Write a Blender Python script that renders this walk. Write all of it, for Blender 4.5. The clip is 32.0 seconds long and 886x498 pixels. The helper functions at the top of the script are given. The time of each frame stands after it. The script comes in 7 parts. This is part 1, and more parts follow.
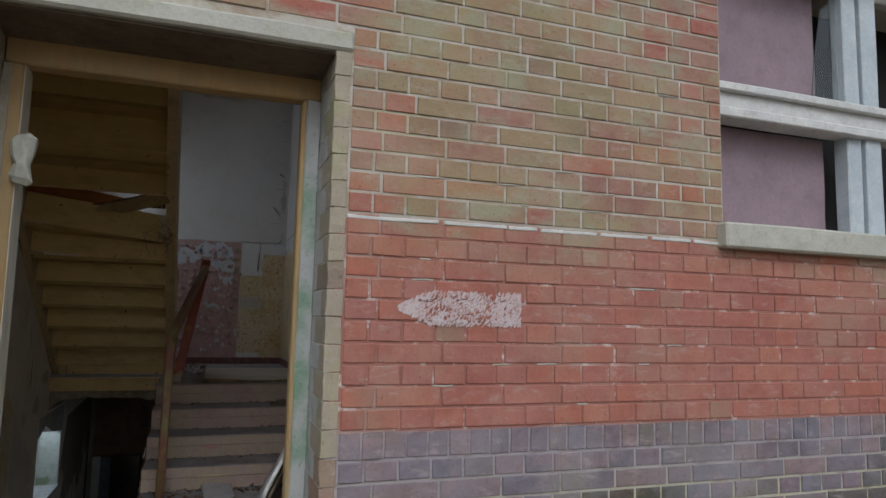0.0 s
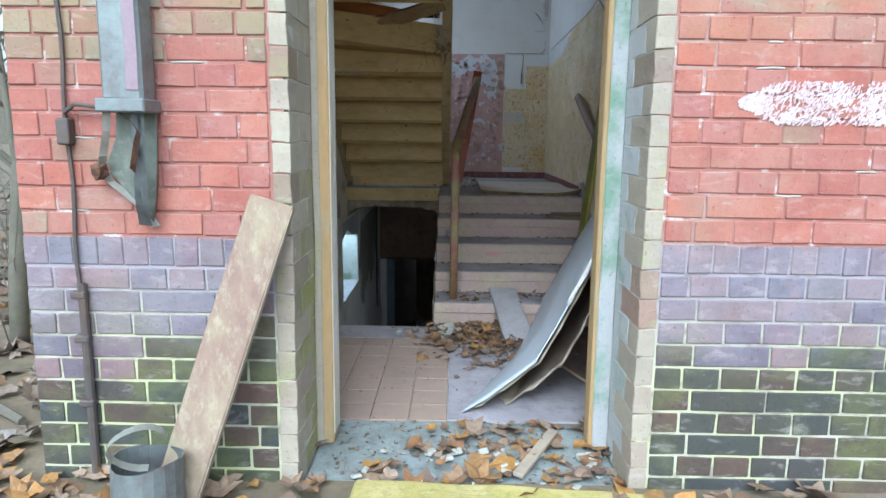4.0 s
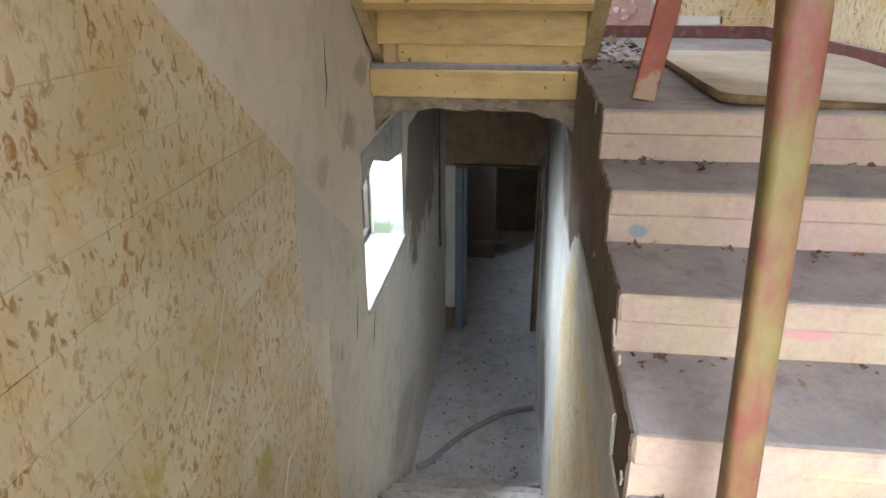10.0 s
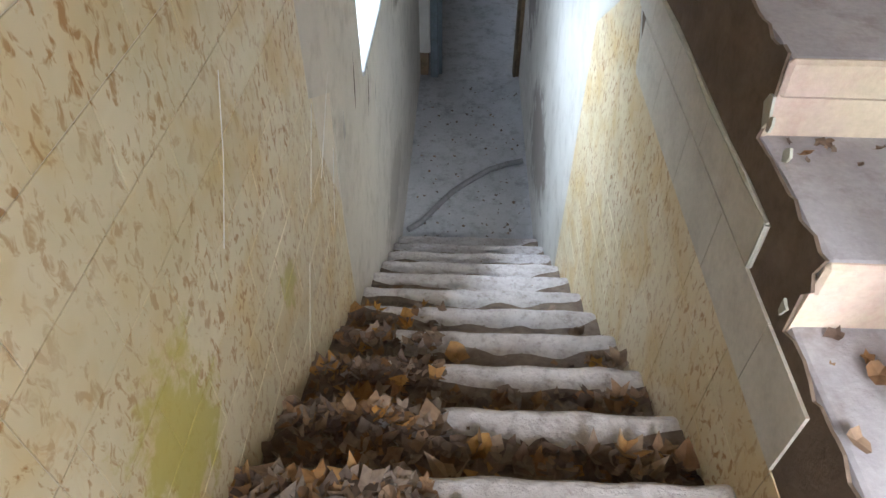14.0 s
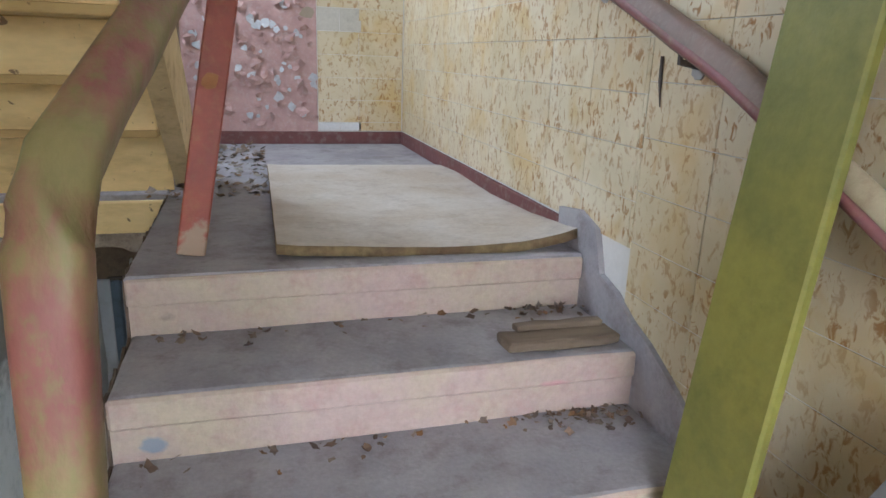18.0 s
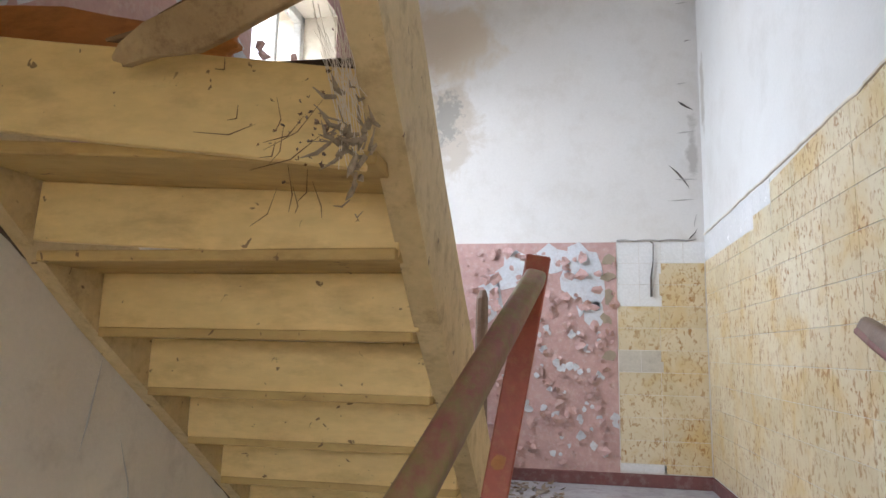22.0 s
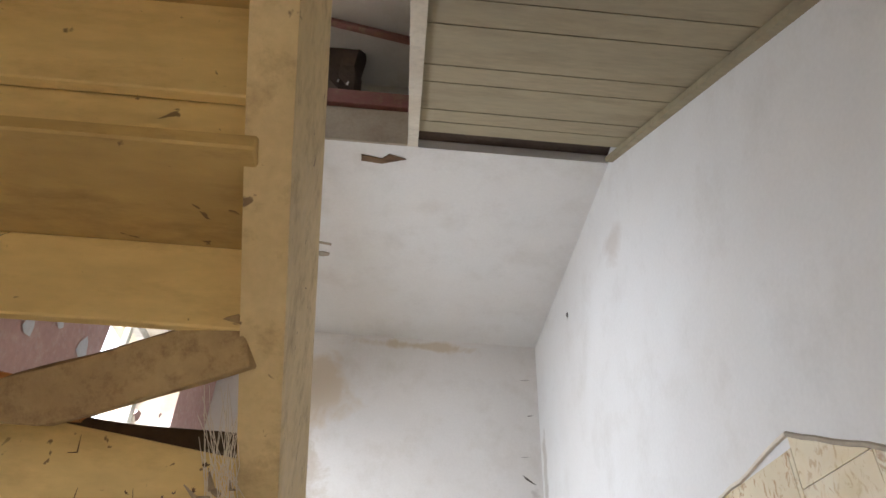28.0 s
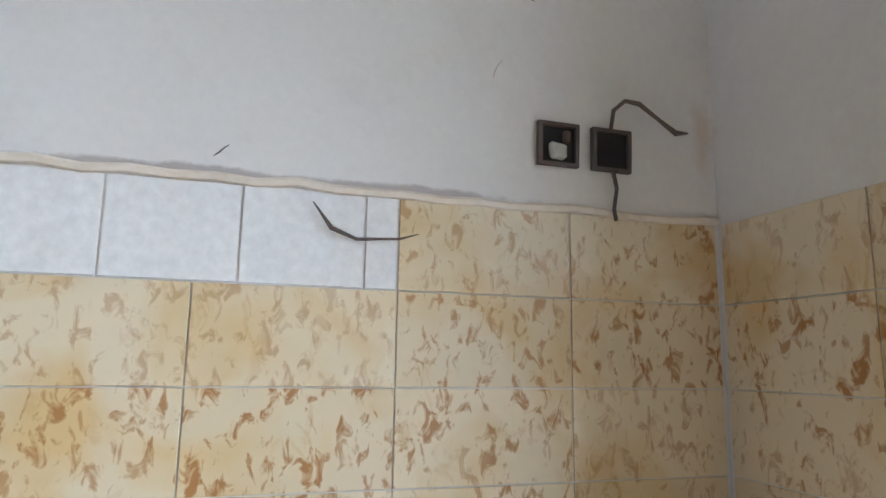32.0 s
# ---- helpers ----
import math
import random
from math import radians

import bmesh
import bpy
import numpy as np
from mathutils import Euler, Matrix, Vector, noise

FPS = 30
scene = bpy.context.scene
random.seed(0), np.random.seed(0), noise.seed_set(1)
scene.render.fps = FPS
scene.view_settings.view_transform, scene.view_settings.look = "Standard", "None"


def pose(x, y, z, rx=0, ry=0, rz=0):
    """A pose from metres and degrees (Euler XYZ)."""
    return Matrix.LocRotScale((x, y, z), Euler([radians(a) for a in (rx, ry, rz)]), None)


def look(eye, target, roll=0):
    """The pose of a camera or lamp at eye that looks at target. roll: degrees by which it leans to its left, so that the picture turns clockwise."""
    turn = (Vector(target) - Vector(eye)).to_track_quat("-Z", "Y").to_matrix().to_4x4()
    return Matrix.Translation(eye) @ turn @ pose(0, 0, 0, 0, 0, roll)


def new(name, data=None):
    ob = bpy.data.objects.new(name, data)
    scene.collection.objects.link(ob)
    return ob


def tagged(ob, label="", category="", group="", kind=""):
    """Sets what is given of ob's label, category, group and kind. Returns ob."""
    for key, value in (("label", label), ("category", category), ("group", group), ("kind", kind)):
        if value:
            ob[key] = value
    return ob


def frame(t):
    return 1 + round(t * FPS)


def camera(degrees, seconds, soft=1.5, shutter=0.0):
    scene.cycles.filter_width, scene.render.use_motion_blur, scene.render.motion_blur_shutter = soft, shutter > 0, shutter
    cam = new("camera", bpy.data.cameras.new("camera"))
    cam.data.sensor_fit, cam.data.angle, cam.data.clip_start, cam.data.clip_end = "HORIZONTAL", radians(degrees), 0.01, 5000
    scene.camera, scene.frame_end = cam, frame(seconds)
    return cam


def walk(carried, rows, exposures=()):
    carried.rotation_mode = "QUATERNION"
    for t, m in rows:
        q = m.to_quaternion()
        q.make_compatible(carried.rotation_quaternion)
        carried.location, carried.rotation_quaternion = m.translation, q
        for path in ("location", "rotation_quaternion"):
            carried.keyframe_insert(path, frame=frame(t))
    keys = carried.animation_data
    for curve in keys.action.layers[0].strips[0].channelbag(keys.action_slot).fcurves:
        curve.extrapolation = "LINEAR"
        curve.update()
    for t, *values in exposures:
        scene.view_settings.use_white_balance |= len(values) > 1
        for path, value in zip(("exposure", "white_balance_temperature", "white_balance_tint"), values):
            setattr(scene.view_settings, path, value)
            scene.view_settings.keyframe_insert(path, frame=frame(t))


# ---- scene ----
cam = camera(67.5, 32.0)
PATH = [
    (0, (0.385, -2.399, 1.529), (1.046, -0.524, 1.744), 1.3),
    (0.5, (0.298, -2.380, 1.516), (0.709, -0.428, 1.667), 1.0),
    (1, (0.224, -2.381, 1.503), (0.455, -0.396, 1.576), 0.6),
    (1.5, (0.186, -2.393, 1.496), (0.267, -0.395, 1.497), 0.3),
    (2, (0.175, -2.398, 1.474), (0.143, -0.400, 1.399), 0.1),
    (2.5, (0.189, -2.353, 1.454), (0.123, -0.361, 1.284), 0.2),
    (3, (0.188, -2.315, 1.449), (0.133, -0.331, 1.200), 0.2),
    (3.5, (0.159, -2.279, 1.447), (0.120, -0.303, 1.141), 0.5),
    (5.5, (0.083, -0.964, 1.462), (0.087, 1.004, 1.104), 0.5),
    (6, (0.066, -0.543, 1.455), (0.086, 1.425, 1.102), 0.5),
    (6.5, (0.004, -0.112, 1.469), (-0.046, 1.857, 1.124), 0.7),
    (7, (0.025, 0.193, 1.464), (-0.043, 2.161, 1.114), 0.5),
    (7.5, (0.156, 0.484, 1.445), (0.101, 2.449, 1.076), 0.7),
    (8, (0.154, 0.690, 1.432), (0.033, 2.641, 1.010), 0.8),
    (8.5, (0.046, 1.029, 1.407), (-0.136, 2.957, 0.909), 0.6),
    (9, (-0.019, 1.373, 1.347), (-0.199, 3.282, 0.778), 0.2),
    (9.5, (-0.092, 1.725, 1.340), (-0.270, 3.606, 0.683), 0.4),
    (10, (-0.297, 2.002, 1.317), (-0.516, 3.836, 0.549), -0.1),
    (10.5, (-0.411, 2.239, 1.250), (-0.615, 4.018, 0.359), -0.9),
    (11, (-0.474, 2.442, 1.192), (-0.654, 4.163, 0.190), -0.6),
    (11.5, (-0.573, 2.446, 1.156), (-0.726, 4.097, 0.037), -0.8),
    (12, (-0.632, 2.450, 1.135), (-0.728, 4.023, -0.097), -0.9),
    (12.5, (-0.644, 2.459, 1.116), (-0.698, 3.960, -0.204), -0.5),
    (13, (-0.656, 2.461, 1.128), (-0.697, 3.902, -0.258), -0.5),
    (13.5, (-0.645, 2.469, 1.136), (-0.691, 3.887, -0.273), 0.2),
    (15.5, (-0.562, 2.470, 1.358), (-0.602, 4.060, 0.146), -0.4),
    (16, (-0.301, 2.395, 1.471), (-0.243, 4.136, 0.488), 0.2),
    (16.5, (-0.067, 2.326, 1.490), (0.157, 4.143, 0.684), 0.2),
    (17, (0.123, 2.393, 1.490), (0.545, 4.211, 0.772), 0.6),
    (17.5, (0.241, 2.443, 1.495), (0.832, 4.250, 0.873), 1.2),
    (18, (0.336, 2.473, 1.491), (0.881, 4.316, 0.937), 2.1),
    (18.5, (0.355, 2.486, 1.497), (0.717, 4.388, 0.997), 2.5),
    (19, (0.344, 2.486, 1.501), (0.568, 4.427, 1.071), 2.3),
    (20.5, (0.354, 2.494, 1.580), (0.330, 4.486, 1.412), 2.4),
    (21, (0.358, 2.294, 1.578), (0.297, 4.293, 1.540), 1.5),
    (21.5, (0.374, 2.348, 1.674), (0.207, 4.337, 1.807), 0.7),
    (22, (0.452, 2.391, 1.747), (0.084, 4.333, 2.055), 1.2),
    (22.5, (0.451, 2.417, 1.801), (0.002, 4.308, 2.271), 0.9),
    (23, (0.439, 2.377, 1.807), (-0.037, 4.225, 2.407), 0.7),
    (23.5, (0.416, 2.362, 1.828), (-0.061, 4.168, 2.542), 0.6),
    (24, (0.431, 2.383, 1.851), (-0.050, 4.152, 2.653), 0.5),
    (24.5, (0.484, 2.421, 1.904), (-0.009, 4.141, 2.797), 0.4),
    (25, (0.476, 2.410, 1.977), (0.005, 4.078, 2.976), 0.1),
    (25.5, (0.544, 2.393, 1.963), (0.060, 3.978, 3.081), 0.7),
    (27.5, (0.402, 2.377, 1.940), (0.208, 3.915, 3.204), 2.1),
    (28, (0.305, 2.412, 1.913), (0.402, 3.994, 3.133), 2.3),
    (28.5, (0.322, 2.330, 1.886), (0.711, 3.928, 3.025), 2.8),
    (29, (0.392, 2.222, 1.882), (1.173, 3.746, 2.916), 3.0),
    (29.5, (0.368, 2.164, 1.882), (1.659, 3.365, 2.826), 4.3),
    (30, (0.255, 2.222, 1.934), (2.011, 2.807, 2.693), 0.9),
    (30.2, (0.248, 2.240, 1.933), (2.079, 2.610, 2.648), 0.5),
    (30.5, (0.268, 2.260, 1.917), (2.159, 2.351, 2.562), 1.2),
    (30.8, (0.305, 2.226, 1.902), (2.216, 2.138, 2.483), 1.7),
    (31, (0.325, 2.169, 1.899), (2.257, 2.023, 2.395), 2.5),
    (31.4, (0.332, 2.057, 1.738), (2.251, 1.782, 2.230), 2.0),
    (32, (0.368, 1.961, 1.589), (2.253, 1.382, 1.921), 0.9),
]
walk(cam, [(t, look(eye, target, roll)) for t, eye, target, roll in PATH],
     exposures=[(0, -0.4, 5900, 10), (0.5, 0.25, 5800, 9), (1, 0.75, 5400, 3), (2, 1.18, 5000, 1), (3, 1.12, 5000, 1), (5.5, 1.6, 5400, 7), (7, 2.1, 5800, 7), (8, 2.6, 6300, 10), (9, 3.0, 6100, 10), (11, 3.1, 6100, 10), (13, 3.3, 6000, 10), (16, 3.4, 5500, 8), (18, 2.9, 5400, 8), (20, 3.1, 5300, 8), (22, 2.85, 5900, 11), (24, 2.5, 6400, 13), (25.5, 2.45, 6500, 13), (28, 2.85, 6200, 12), (28.5, 2.7, 6000, 11), (29, 2.6, 5700, 10), (30, 3.15, 5500, 10), (31, 3.12, 5400, 9), (32, 3.15, 5200, 8)])

# ---- light ----
world = bpy.data.worlds.new("world")
scene.world = world
world.use_nodes = True
wn, wl = world.node_tree.nodes, world.node_tree.links
sky = wn.new("ShaderNodeTexSky")
sky.sky_type = "NISHITA"
sky.sun_disc = False
sky.sun_elevation, sky.sun_rotation = radians(42), radians(200)
sky.air_density, sky.dust_density, sky.ozone_density = 1.5, 4.0, 1.0
hs = wn.new("ShaderNodeHueSaturation")
hs.inputs["Saturation"].default_value = 0.25
wl.new(sky.outputs[0], hs.inputs["Color"])
wl.new(hs.outputs[0], wn["Background"].inputs["Color"])
wn["Background"].inputs["Strength"].default_value = 0.15
sun_data = bpy.data.lights.new("sun", "SUN")
sun_data.energy, sun_data.angle, sun_data.color = 0.8, radians(25), (1, 0.97, 0.93)
sun = new("sun", sun_data)
sun.matrix_world = look((1.5, -9, 9), (0, 0, 0))

def window_lamp(name, at, to, w, h, watts, colour=(0.86, 0.93, 1.0)):
    d = bpy.data.lights.new(name, "AREA")
    d.shape, d.size, d.size_y, d.energy, d.color = "RECTANGLE", w, h, watts, colour
    ob = new(name, d)
    ob.matrix_world = look(at, to)
    return ob


window_lamp("daylight_stair_window", (-1.48, 5.90, 3.42), (1.0, 5.3, 0.6), 1.10, 1.15, 15)

window_lamp("daylight_basement_window", (-1.49, 5.82, 0.36), (0.0, 5.85, -0.55), 1.10, 0.12, 8.5, (0.84, 0.92, 1.0))

# Unseen window assumed from the bluish floor; this lamp stands for its daylight.
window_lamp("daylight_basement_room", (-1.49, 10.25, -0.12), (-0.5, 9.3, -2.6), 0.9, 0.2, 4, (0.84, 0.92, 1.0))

# ---- plan ----
XL, XR = -1.11, 1.40            # side walls of the stairwell
YO, YF, YB = 0.45, 1.08, 7.22   # front wall outside, inside, back wall
RISE, RUN, Y1, STEPS = 0.176, 0.367, 2.90, 5
LAND = RISE * STEPS             # landing height
YL = Y1 + RUN * (STEPS - 1)     # landing edge
YP = 2.84                       # edge of the pit
YA = 5.55                       # left part of the landing begins here
ZB = -2.65                      # basement floor
YD = 9.05                       # wall with the basement door
DX0, DX1, DZ = -0.50, 0.865, 2.72  # doorway in the front wall
RIDGE = 4.72                    # foot of the sloping ceiling
CEIL, YC = 4.66, 5.05           # board ceiling and where the slope meets it

# ---- materials ----
def nodes_of(name):
    m = bpy.data.materials.new(name)
    m.use_nodes = True
    nt = m.node_tree
    return m, nt.nodes, nt.links, nt.nodes["Principled BSDF"]


def coords(n, l, scale=1.0, world_space=True):
    tc = n.new("ShaderNodeNewGeometry" if world_space else "ShaderNodeTexCoord")
    mp = n.new("ShaderNodeMapping")
    sc = scale if isinstance(scale, tuple) else (scale, scale, scale)
    mp.inputs["Scale"].default_value = sc
    l.new(tc.outputs["Position" if world_space else "Object"], mp.inputs["Vector"])
    return mp.outputs["Vector"]


def noise_tex(n, l, vec, scale, detail=6.0, rough=0.6, distort=0.0):
    t = n.new("ShaderNodeTexNoise")
    t.inputs["Scale"].default_value = scale
    t.inputs["Detail"].default_value = detail
    t.inputs["Roughness"].default_value = rough
    t.inputs["Distortion"].default_value = distort
    l.new(vec, t.inputs["Vector"])
    return t.outputs["Fac"]


def ramp(n, l, fac, stops, interp="LINEAR"):
    r = n.new("ShaderNodeValToRGB")
    r.color_ramp.interpolation = interp
    e = r.color_ramp.elements
    while len(e) < len(stops):
        e.new(0.5)
    for k, (p, c) in enumerate(stops):
        e[k].position = p
        e[k].color = (*c, 1) if len(c) == 3 else c
    l.new(fac, r.inputs["Fac"])
    return r.outputs["Color"]


def mix(n, l, fac, a, b, mode="MIX"):
    m = n.new("ShaderNodeMix")
    m.data_type, m.blend_type = "RGBA", mode
    for sock, v in ((m.inputs[0], fac), (m.inputs[6], a), (m.inputs[7], b)):
        if isinstance(v, (int, float)):
            sock.default_value = v
        elif isinstance(v, tuple):
            sock.default_value = (*v, 1)
        else:
            l.new(v, sock)
    return m.outputs[2]


def bump(n, l, p, height, strength=0.3, dist=0.01):
    b = n.new("ShaderNodeBump")
    b.inputs["Strength"].default_value = strength
    b.inputs["Distance"].default_value = dist
    l.new(height, b.inputs["Height"])
    l.new(b.outputs[0], p.inputs["Normal"])


def stain(n, l, c, centre, reach, colour, fine, low):
    """A ragged patch of another colour round a place on the wall, breaking up towards its rim."""
    g = n.new("ShaderNodeNewGeometry")
    mp = n.new("ShaderNodeMapping")
    mp.inputs["Scale"].default_value = [1 / r for r in reach]
    mp.inputs["Location"].default_value = [-x / r for x, r in zip(centre, reach)]
    l.new(g.outputs["Position"], mp.inputs["Vector"])
    ln = n.new("ShaderNodeVectorMath")
    ln.operation = "LENGTH"
    l.new(mp.outputs[0], ln.inputs[0])
    rim = ramp(n, l, ln.outputs["Value"], [(0.0, (1, 1, 1)), (1.0, (0, 0, 0))])
    f = noise_tex(n, l, coords(n, l), fine, 7, 0.65, 0.4)
    k = mix(n, l, 0.5, rim, f)
    k = ramp(n, l, k, [(low, (0, 0, 0)), (low + 0.08, (0.9, 0.9, 0.9))])
    return mix(n, l, k, c, colour)


def surface(name, base, alt, dirt, grain=40.0, patch=3.0, rough=0.85, dirt_amount=0.45, relief=0.3, metal=0.0, per_piece=0.0, stretch=(1, 1, 1), stains=(), specks=None, gloss_range=1.0):
    """A weathered surface: a base colour, a second one in patches, dirt in finer stains, and a fine relief."""
    m, n, l, p = nodes_of(name)
    v = coords(n, l, stretch)
    f1 = noise_tex(n, l, v, patch, 5, 0.65)
    f2 = noise_tex(n, l, v, patch * 3.7, 8, 0.7)
    f3 = noise_tex(n, l, v, grain, 4, 0.6)
    c = mix(n, l, ramp(n, l, f1, [(0.38, (0, 0, 0)), (0.62, (1, 1, 1))]), base, alt)
    k = ramp(n, l, f2, [(0.5, (0, 0, 0)), (0.75, (dirt_amount,) * 3)])
    c = mix(n, l, k, c, dirt)
    c = mix(n, l, 0.08 if name.startswith("plaster") else 0.22, c, ramp(n, l, f3, [(0.25, (0.25, 0.25, 0.25)), (0.75, (1, 1, 1))]), "MULTIPLY")
    for centre, reach, colour, fine, low in stains:
        c = stain(n, l, c, centre, reach, colour, fine, low)
    if specks:
        f4 = noise_tex(n, l, coords(n, l), 22, 3, 0.5, 0.6)
        c = mix(n, l, ramp(n, l, f4, [(0.69, (0, 0, 0)), (0.72, (0.85, 0.85, 0.85))]), c, specks)
    if per_piece:
        oi = n.new("ShaderNodeObjectInfo")
        r = ramp(n, l, oi.outputs["Random"], [(0.0, (1 - per_piece,) * 3), (1.0, (1, 1, 1))])
        c = mix(n, l, 1.0, c, r, "MULTIPLY")
    l.new(c, p.inputs["Base Color"])
    l.new(ramp(n, l, f2, [(0.3, (max(rough - 0.12 * gloss_range, 0),) * 3), (0.8, (min(rough + 0.1 * gloss_range, 1),) * 3)]), p.inputs["Roughness"])
    p.inputs["Metallic"].default_value = metal
    bump(n, l, p, f3, relief, 0.008)
    return m


M = {}
M["plaster_white"] = surface("plaster_white", (0.72, 0.71, 0.69), (0.66, 0.64, 0.61), (0.42, 0.36, 0.28), 60, 0.9, 0.9, 0.35, 0.15)
M["plaster_back"] = surface("plaster_back", (0.74, 0.72, 0.70), (0.70, 0.67, 0.64), (0.45, 0.39, 0.31), 60, 0.9, 0.9, 0.3, 0.06, stains=(
    ((-0.45, YB, 4.20), (0.95, 0.5, 0.75), (0.60, 0.51, 0.40), 2.2, 0.52), ((-0.45, YB, 3.45), (0.50, 0.5, 0.85), (0.54, 0.48, 0.41), 5.0, 0.49), ((-0.45, YB, 3.55), (0.36, 0.5, 0.70), (0.34, 0.32, 0.29), 20.0, 0.575),
    ((1.34, YB, 3.2), (0.14, 0.5, 0.8), (0.45, 0.42, 0.39), 6.0, 0.58), ((0.4, YB, 4.6), (1.2, 0.5, 0.16), (0.56, 0.47, 0.36), 3.0, 0.58)))
M["plaster_right"] = surface("plaster_right", (0.74, 0.73, 0.71), (0.69, 0.67, 0.64), (0.46, 0.42, 0.36), 60, 0.7, 0.9, 0.35, 0.05, stains=(
    ((XR, 7.1, 3.6), (0.5, 0.22, 1.2), (0.47, 0.43, 0.38), 4.0, 0.60), ((XR, 5.2, 4.2), (0.5, 0.8, 0.5), (0.58, 0.54, 0.50), 2.0, 0.60), ((XR, 6.17, 4.33), (0.5, 0.10, 0.12), (0.40, 0.37, 0.33), 14.0, 0.60),
    ((XR, 1.9, 1.862), (0.5, 1.2, 0.035), (0.40, 0.36, 0.34), 9.0, 0.56), ((XR, 1.12, 2.0), (0.5, 0.12, 0.4), (0.60, 0.53, 0.46), 5.0, 0.62)))
M["plaster_cream"] = surface("plaster_cream", (0.78, 0.71, 0.60), (0.70, 0.63, 0.53), (0.42, 0.35, 0.26), 60, 1.3, 0.9, 0.45, 0.2, stains=(
    ((XL, 5.05, 0.62), (0.5, 0.40, 0.30), (0.42, 0.36, 0.29), 6.0, 0.57), ((XL, 5.35, 0.85), (0.5, 0.5, 0.30), (0.46, 0.40, 0.33), 5.0, 0.58), ((XL, 4.6, 0.55), (0.5, 0.3, 0.2), (0.50, 0.46, 0.41), 5.0, 0.56)))
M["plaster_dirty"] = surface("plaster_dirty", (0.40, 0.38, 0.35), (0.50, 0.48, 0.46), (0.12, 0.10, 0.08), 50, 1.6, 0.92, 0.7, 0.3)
M["dark_brown"] = surface("dark_brown", (0.10, 0.075, 0.05), (0.17, 0.13, 0.09), (0.04, 0.03, 0.025), 40, 2.5, 0.92, 0.7, 0.3)
M["concrete"] = surface("concrete", (0.41, 0.385, 0.395), (0.31, 0.29, 0.31), (0.18, 0.14, 0.13), 70, 2.6, 0.9, 0.7, 0.3)
M["concrete_side"] = surface("concrete_side", (0.17, 0.12, 0.085), (0.12, 0.085, 0.06), (0.07, 0.055, 0.04), 50, 5, 0.92, 0.5, 0.4)
RISER_STAINS = (((1.13, Y1 + RUN * 3, 0.625), (0.17, 0.2, 0.055), (0.55, 0.31, 0.31), 3.0, 0.56), ((0.49, Y1 + RUN * 2, 0.435), (0.20, 0.2, 0.06), (0.58, 0.30, 0.31), 3.0, 0.56), ((0.08, Y1 + RUN * 3, 0.57), (0.08, 0.2, 0.06), (0.24, 0.29, 0.36), 8.0, 0.58), ((0.08, Y1 + RUN * 4, 0.75), (0.10, 0.2, 0.06), (0.33, 0.27, 0.22), 9.0, 0.58), ((0.5, Y1 + RUN, 0.28), (0.3, 0.2, 0.03), (0.60, 0.55, 0.30), 7.0, 0.56))
# The first patch turns the plaster dark brown along the passage beyond the window.
M["plaster_bare"] = surface("plaster_bare", (0.66, 0.61, 0.54), (0.60, 0.56, 0.50), (0.28, 0.24, 0.19), 50, 1.6, 0.92, 0.5, 0.25, stains=(
    ((XL, 7.3, 0.1), (0.5, 1.9, 1.3), (0.20, 0.165, 0.12), 4.0, 0.40), ((XL, 6.2, -1.9), (0.5, 1.4, 0.6), (0.42, 0.38, 0.33), 9.0, 0.52)))
# Dark patches low down, under the landing and towards the passage's far end.
M["plaster_passage"] = surface("plaster_passage", (0.60, 0.58, 0.54), (0.52, 0.50, 0.46), (0.22, 0.19, 0.16), 50, 1.6, 0.9, 0.5, 0.25, stains=(
    ((-0.02, 6.9, -2.0), (0.5, 1.4, 0.9), (0.20, 0.17, 0.15), 4.0, 0.50), ((-0.02, 5.6, 0.25), (0.5, 1.2, 0.5), (0.16, 0.12, 0.09), 5.0, 0.46), ((-0.02, 8.4, -1.0), (0.5, 1.1, 1.6), (0.17, 0.15, 0.14), 4.0, 0.46)))
M["arch_plaster"] = surface("arch_plaster", (0.44, 0.36, 0.27), (0.28, 0.22, 0.16), (0.09, 0.065, 0.05), 50, 5, 0.95, 0.8, 0.5)
M["hose"] = surface("hose", (0.24, 0.24, 0.25), (0.30, 0.30, 0.31), (0.12, 0.11, 0.10), 50, 5, 0.8, 0.6, 0.2)
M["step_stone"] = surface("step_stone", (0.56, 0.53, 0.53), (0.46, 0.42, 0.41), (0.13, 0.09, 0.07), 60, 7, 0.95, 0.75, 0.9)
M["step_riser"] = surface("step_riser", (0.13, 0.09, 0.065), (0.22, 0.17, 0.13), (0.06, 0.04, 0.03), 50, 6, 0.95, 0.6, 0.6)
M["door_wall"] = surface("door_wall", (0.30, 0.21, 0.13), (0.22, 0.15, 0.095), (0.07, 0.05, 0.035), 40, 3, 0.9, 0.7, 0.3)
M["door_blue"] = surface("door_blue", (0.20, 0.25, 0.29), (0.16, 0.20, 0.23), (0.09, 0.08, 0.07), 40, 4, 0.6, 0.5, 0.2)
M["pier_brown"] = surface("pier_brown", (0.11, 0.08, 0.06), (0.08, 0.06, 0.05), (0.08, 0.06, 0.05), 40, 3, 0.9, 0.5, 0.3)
M["riser"] = surface("riser", (0.52, 0.395, 0.35), (0.54, 0.45, 0.33), (0.44, 0.25, 0.22), 60, 3.4, 0.88, 0.6, 0.3, stains=RISER_STAINS)
M["threshold"] = surface("threshold", (0.32, 0.36, 0.345), (0.22, 0.24, 0.22), (0.11, 0.10, 0.08), 50, 4, 0.85, 0.9, 0.4)
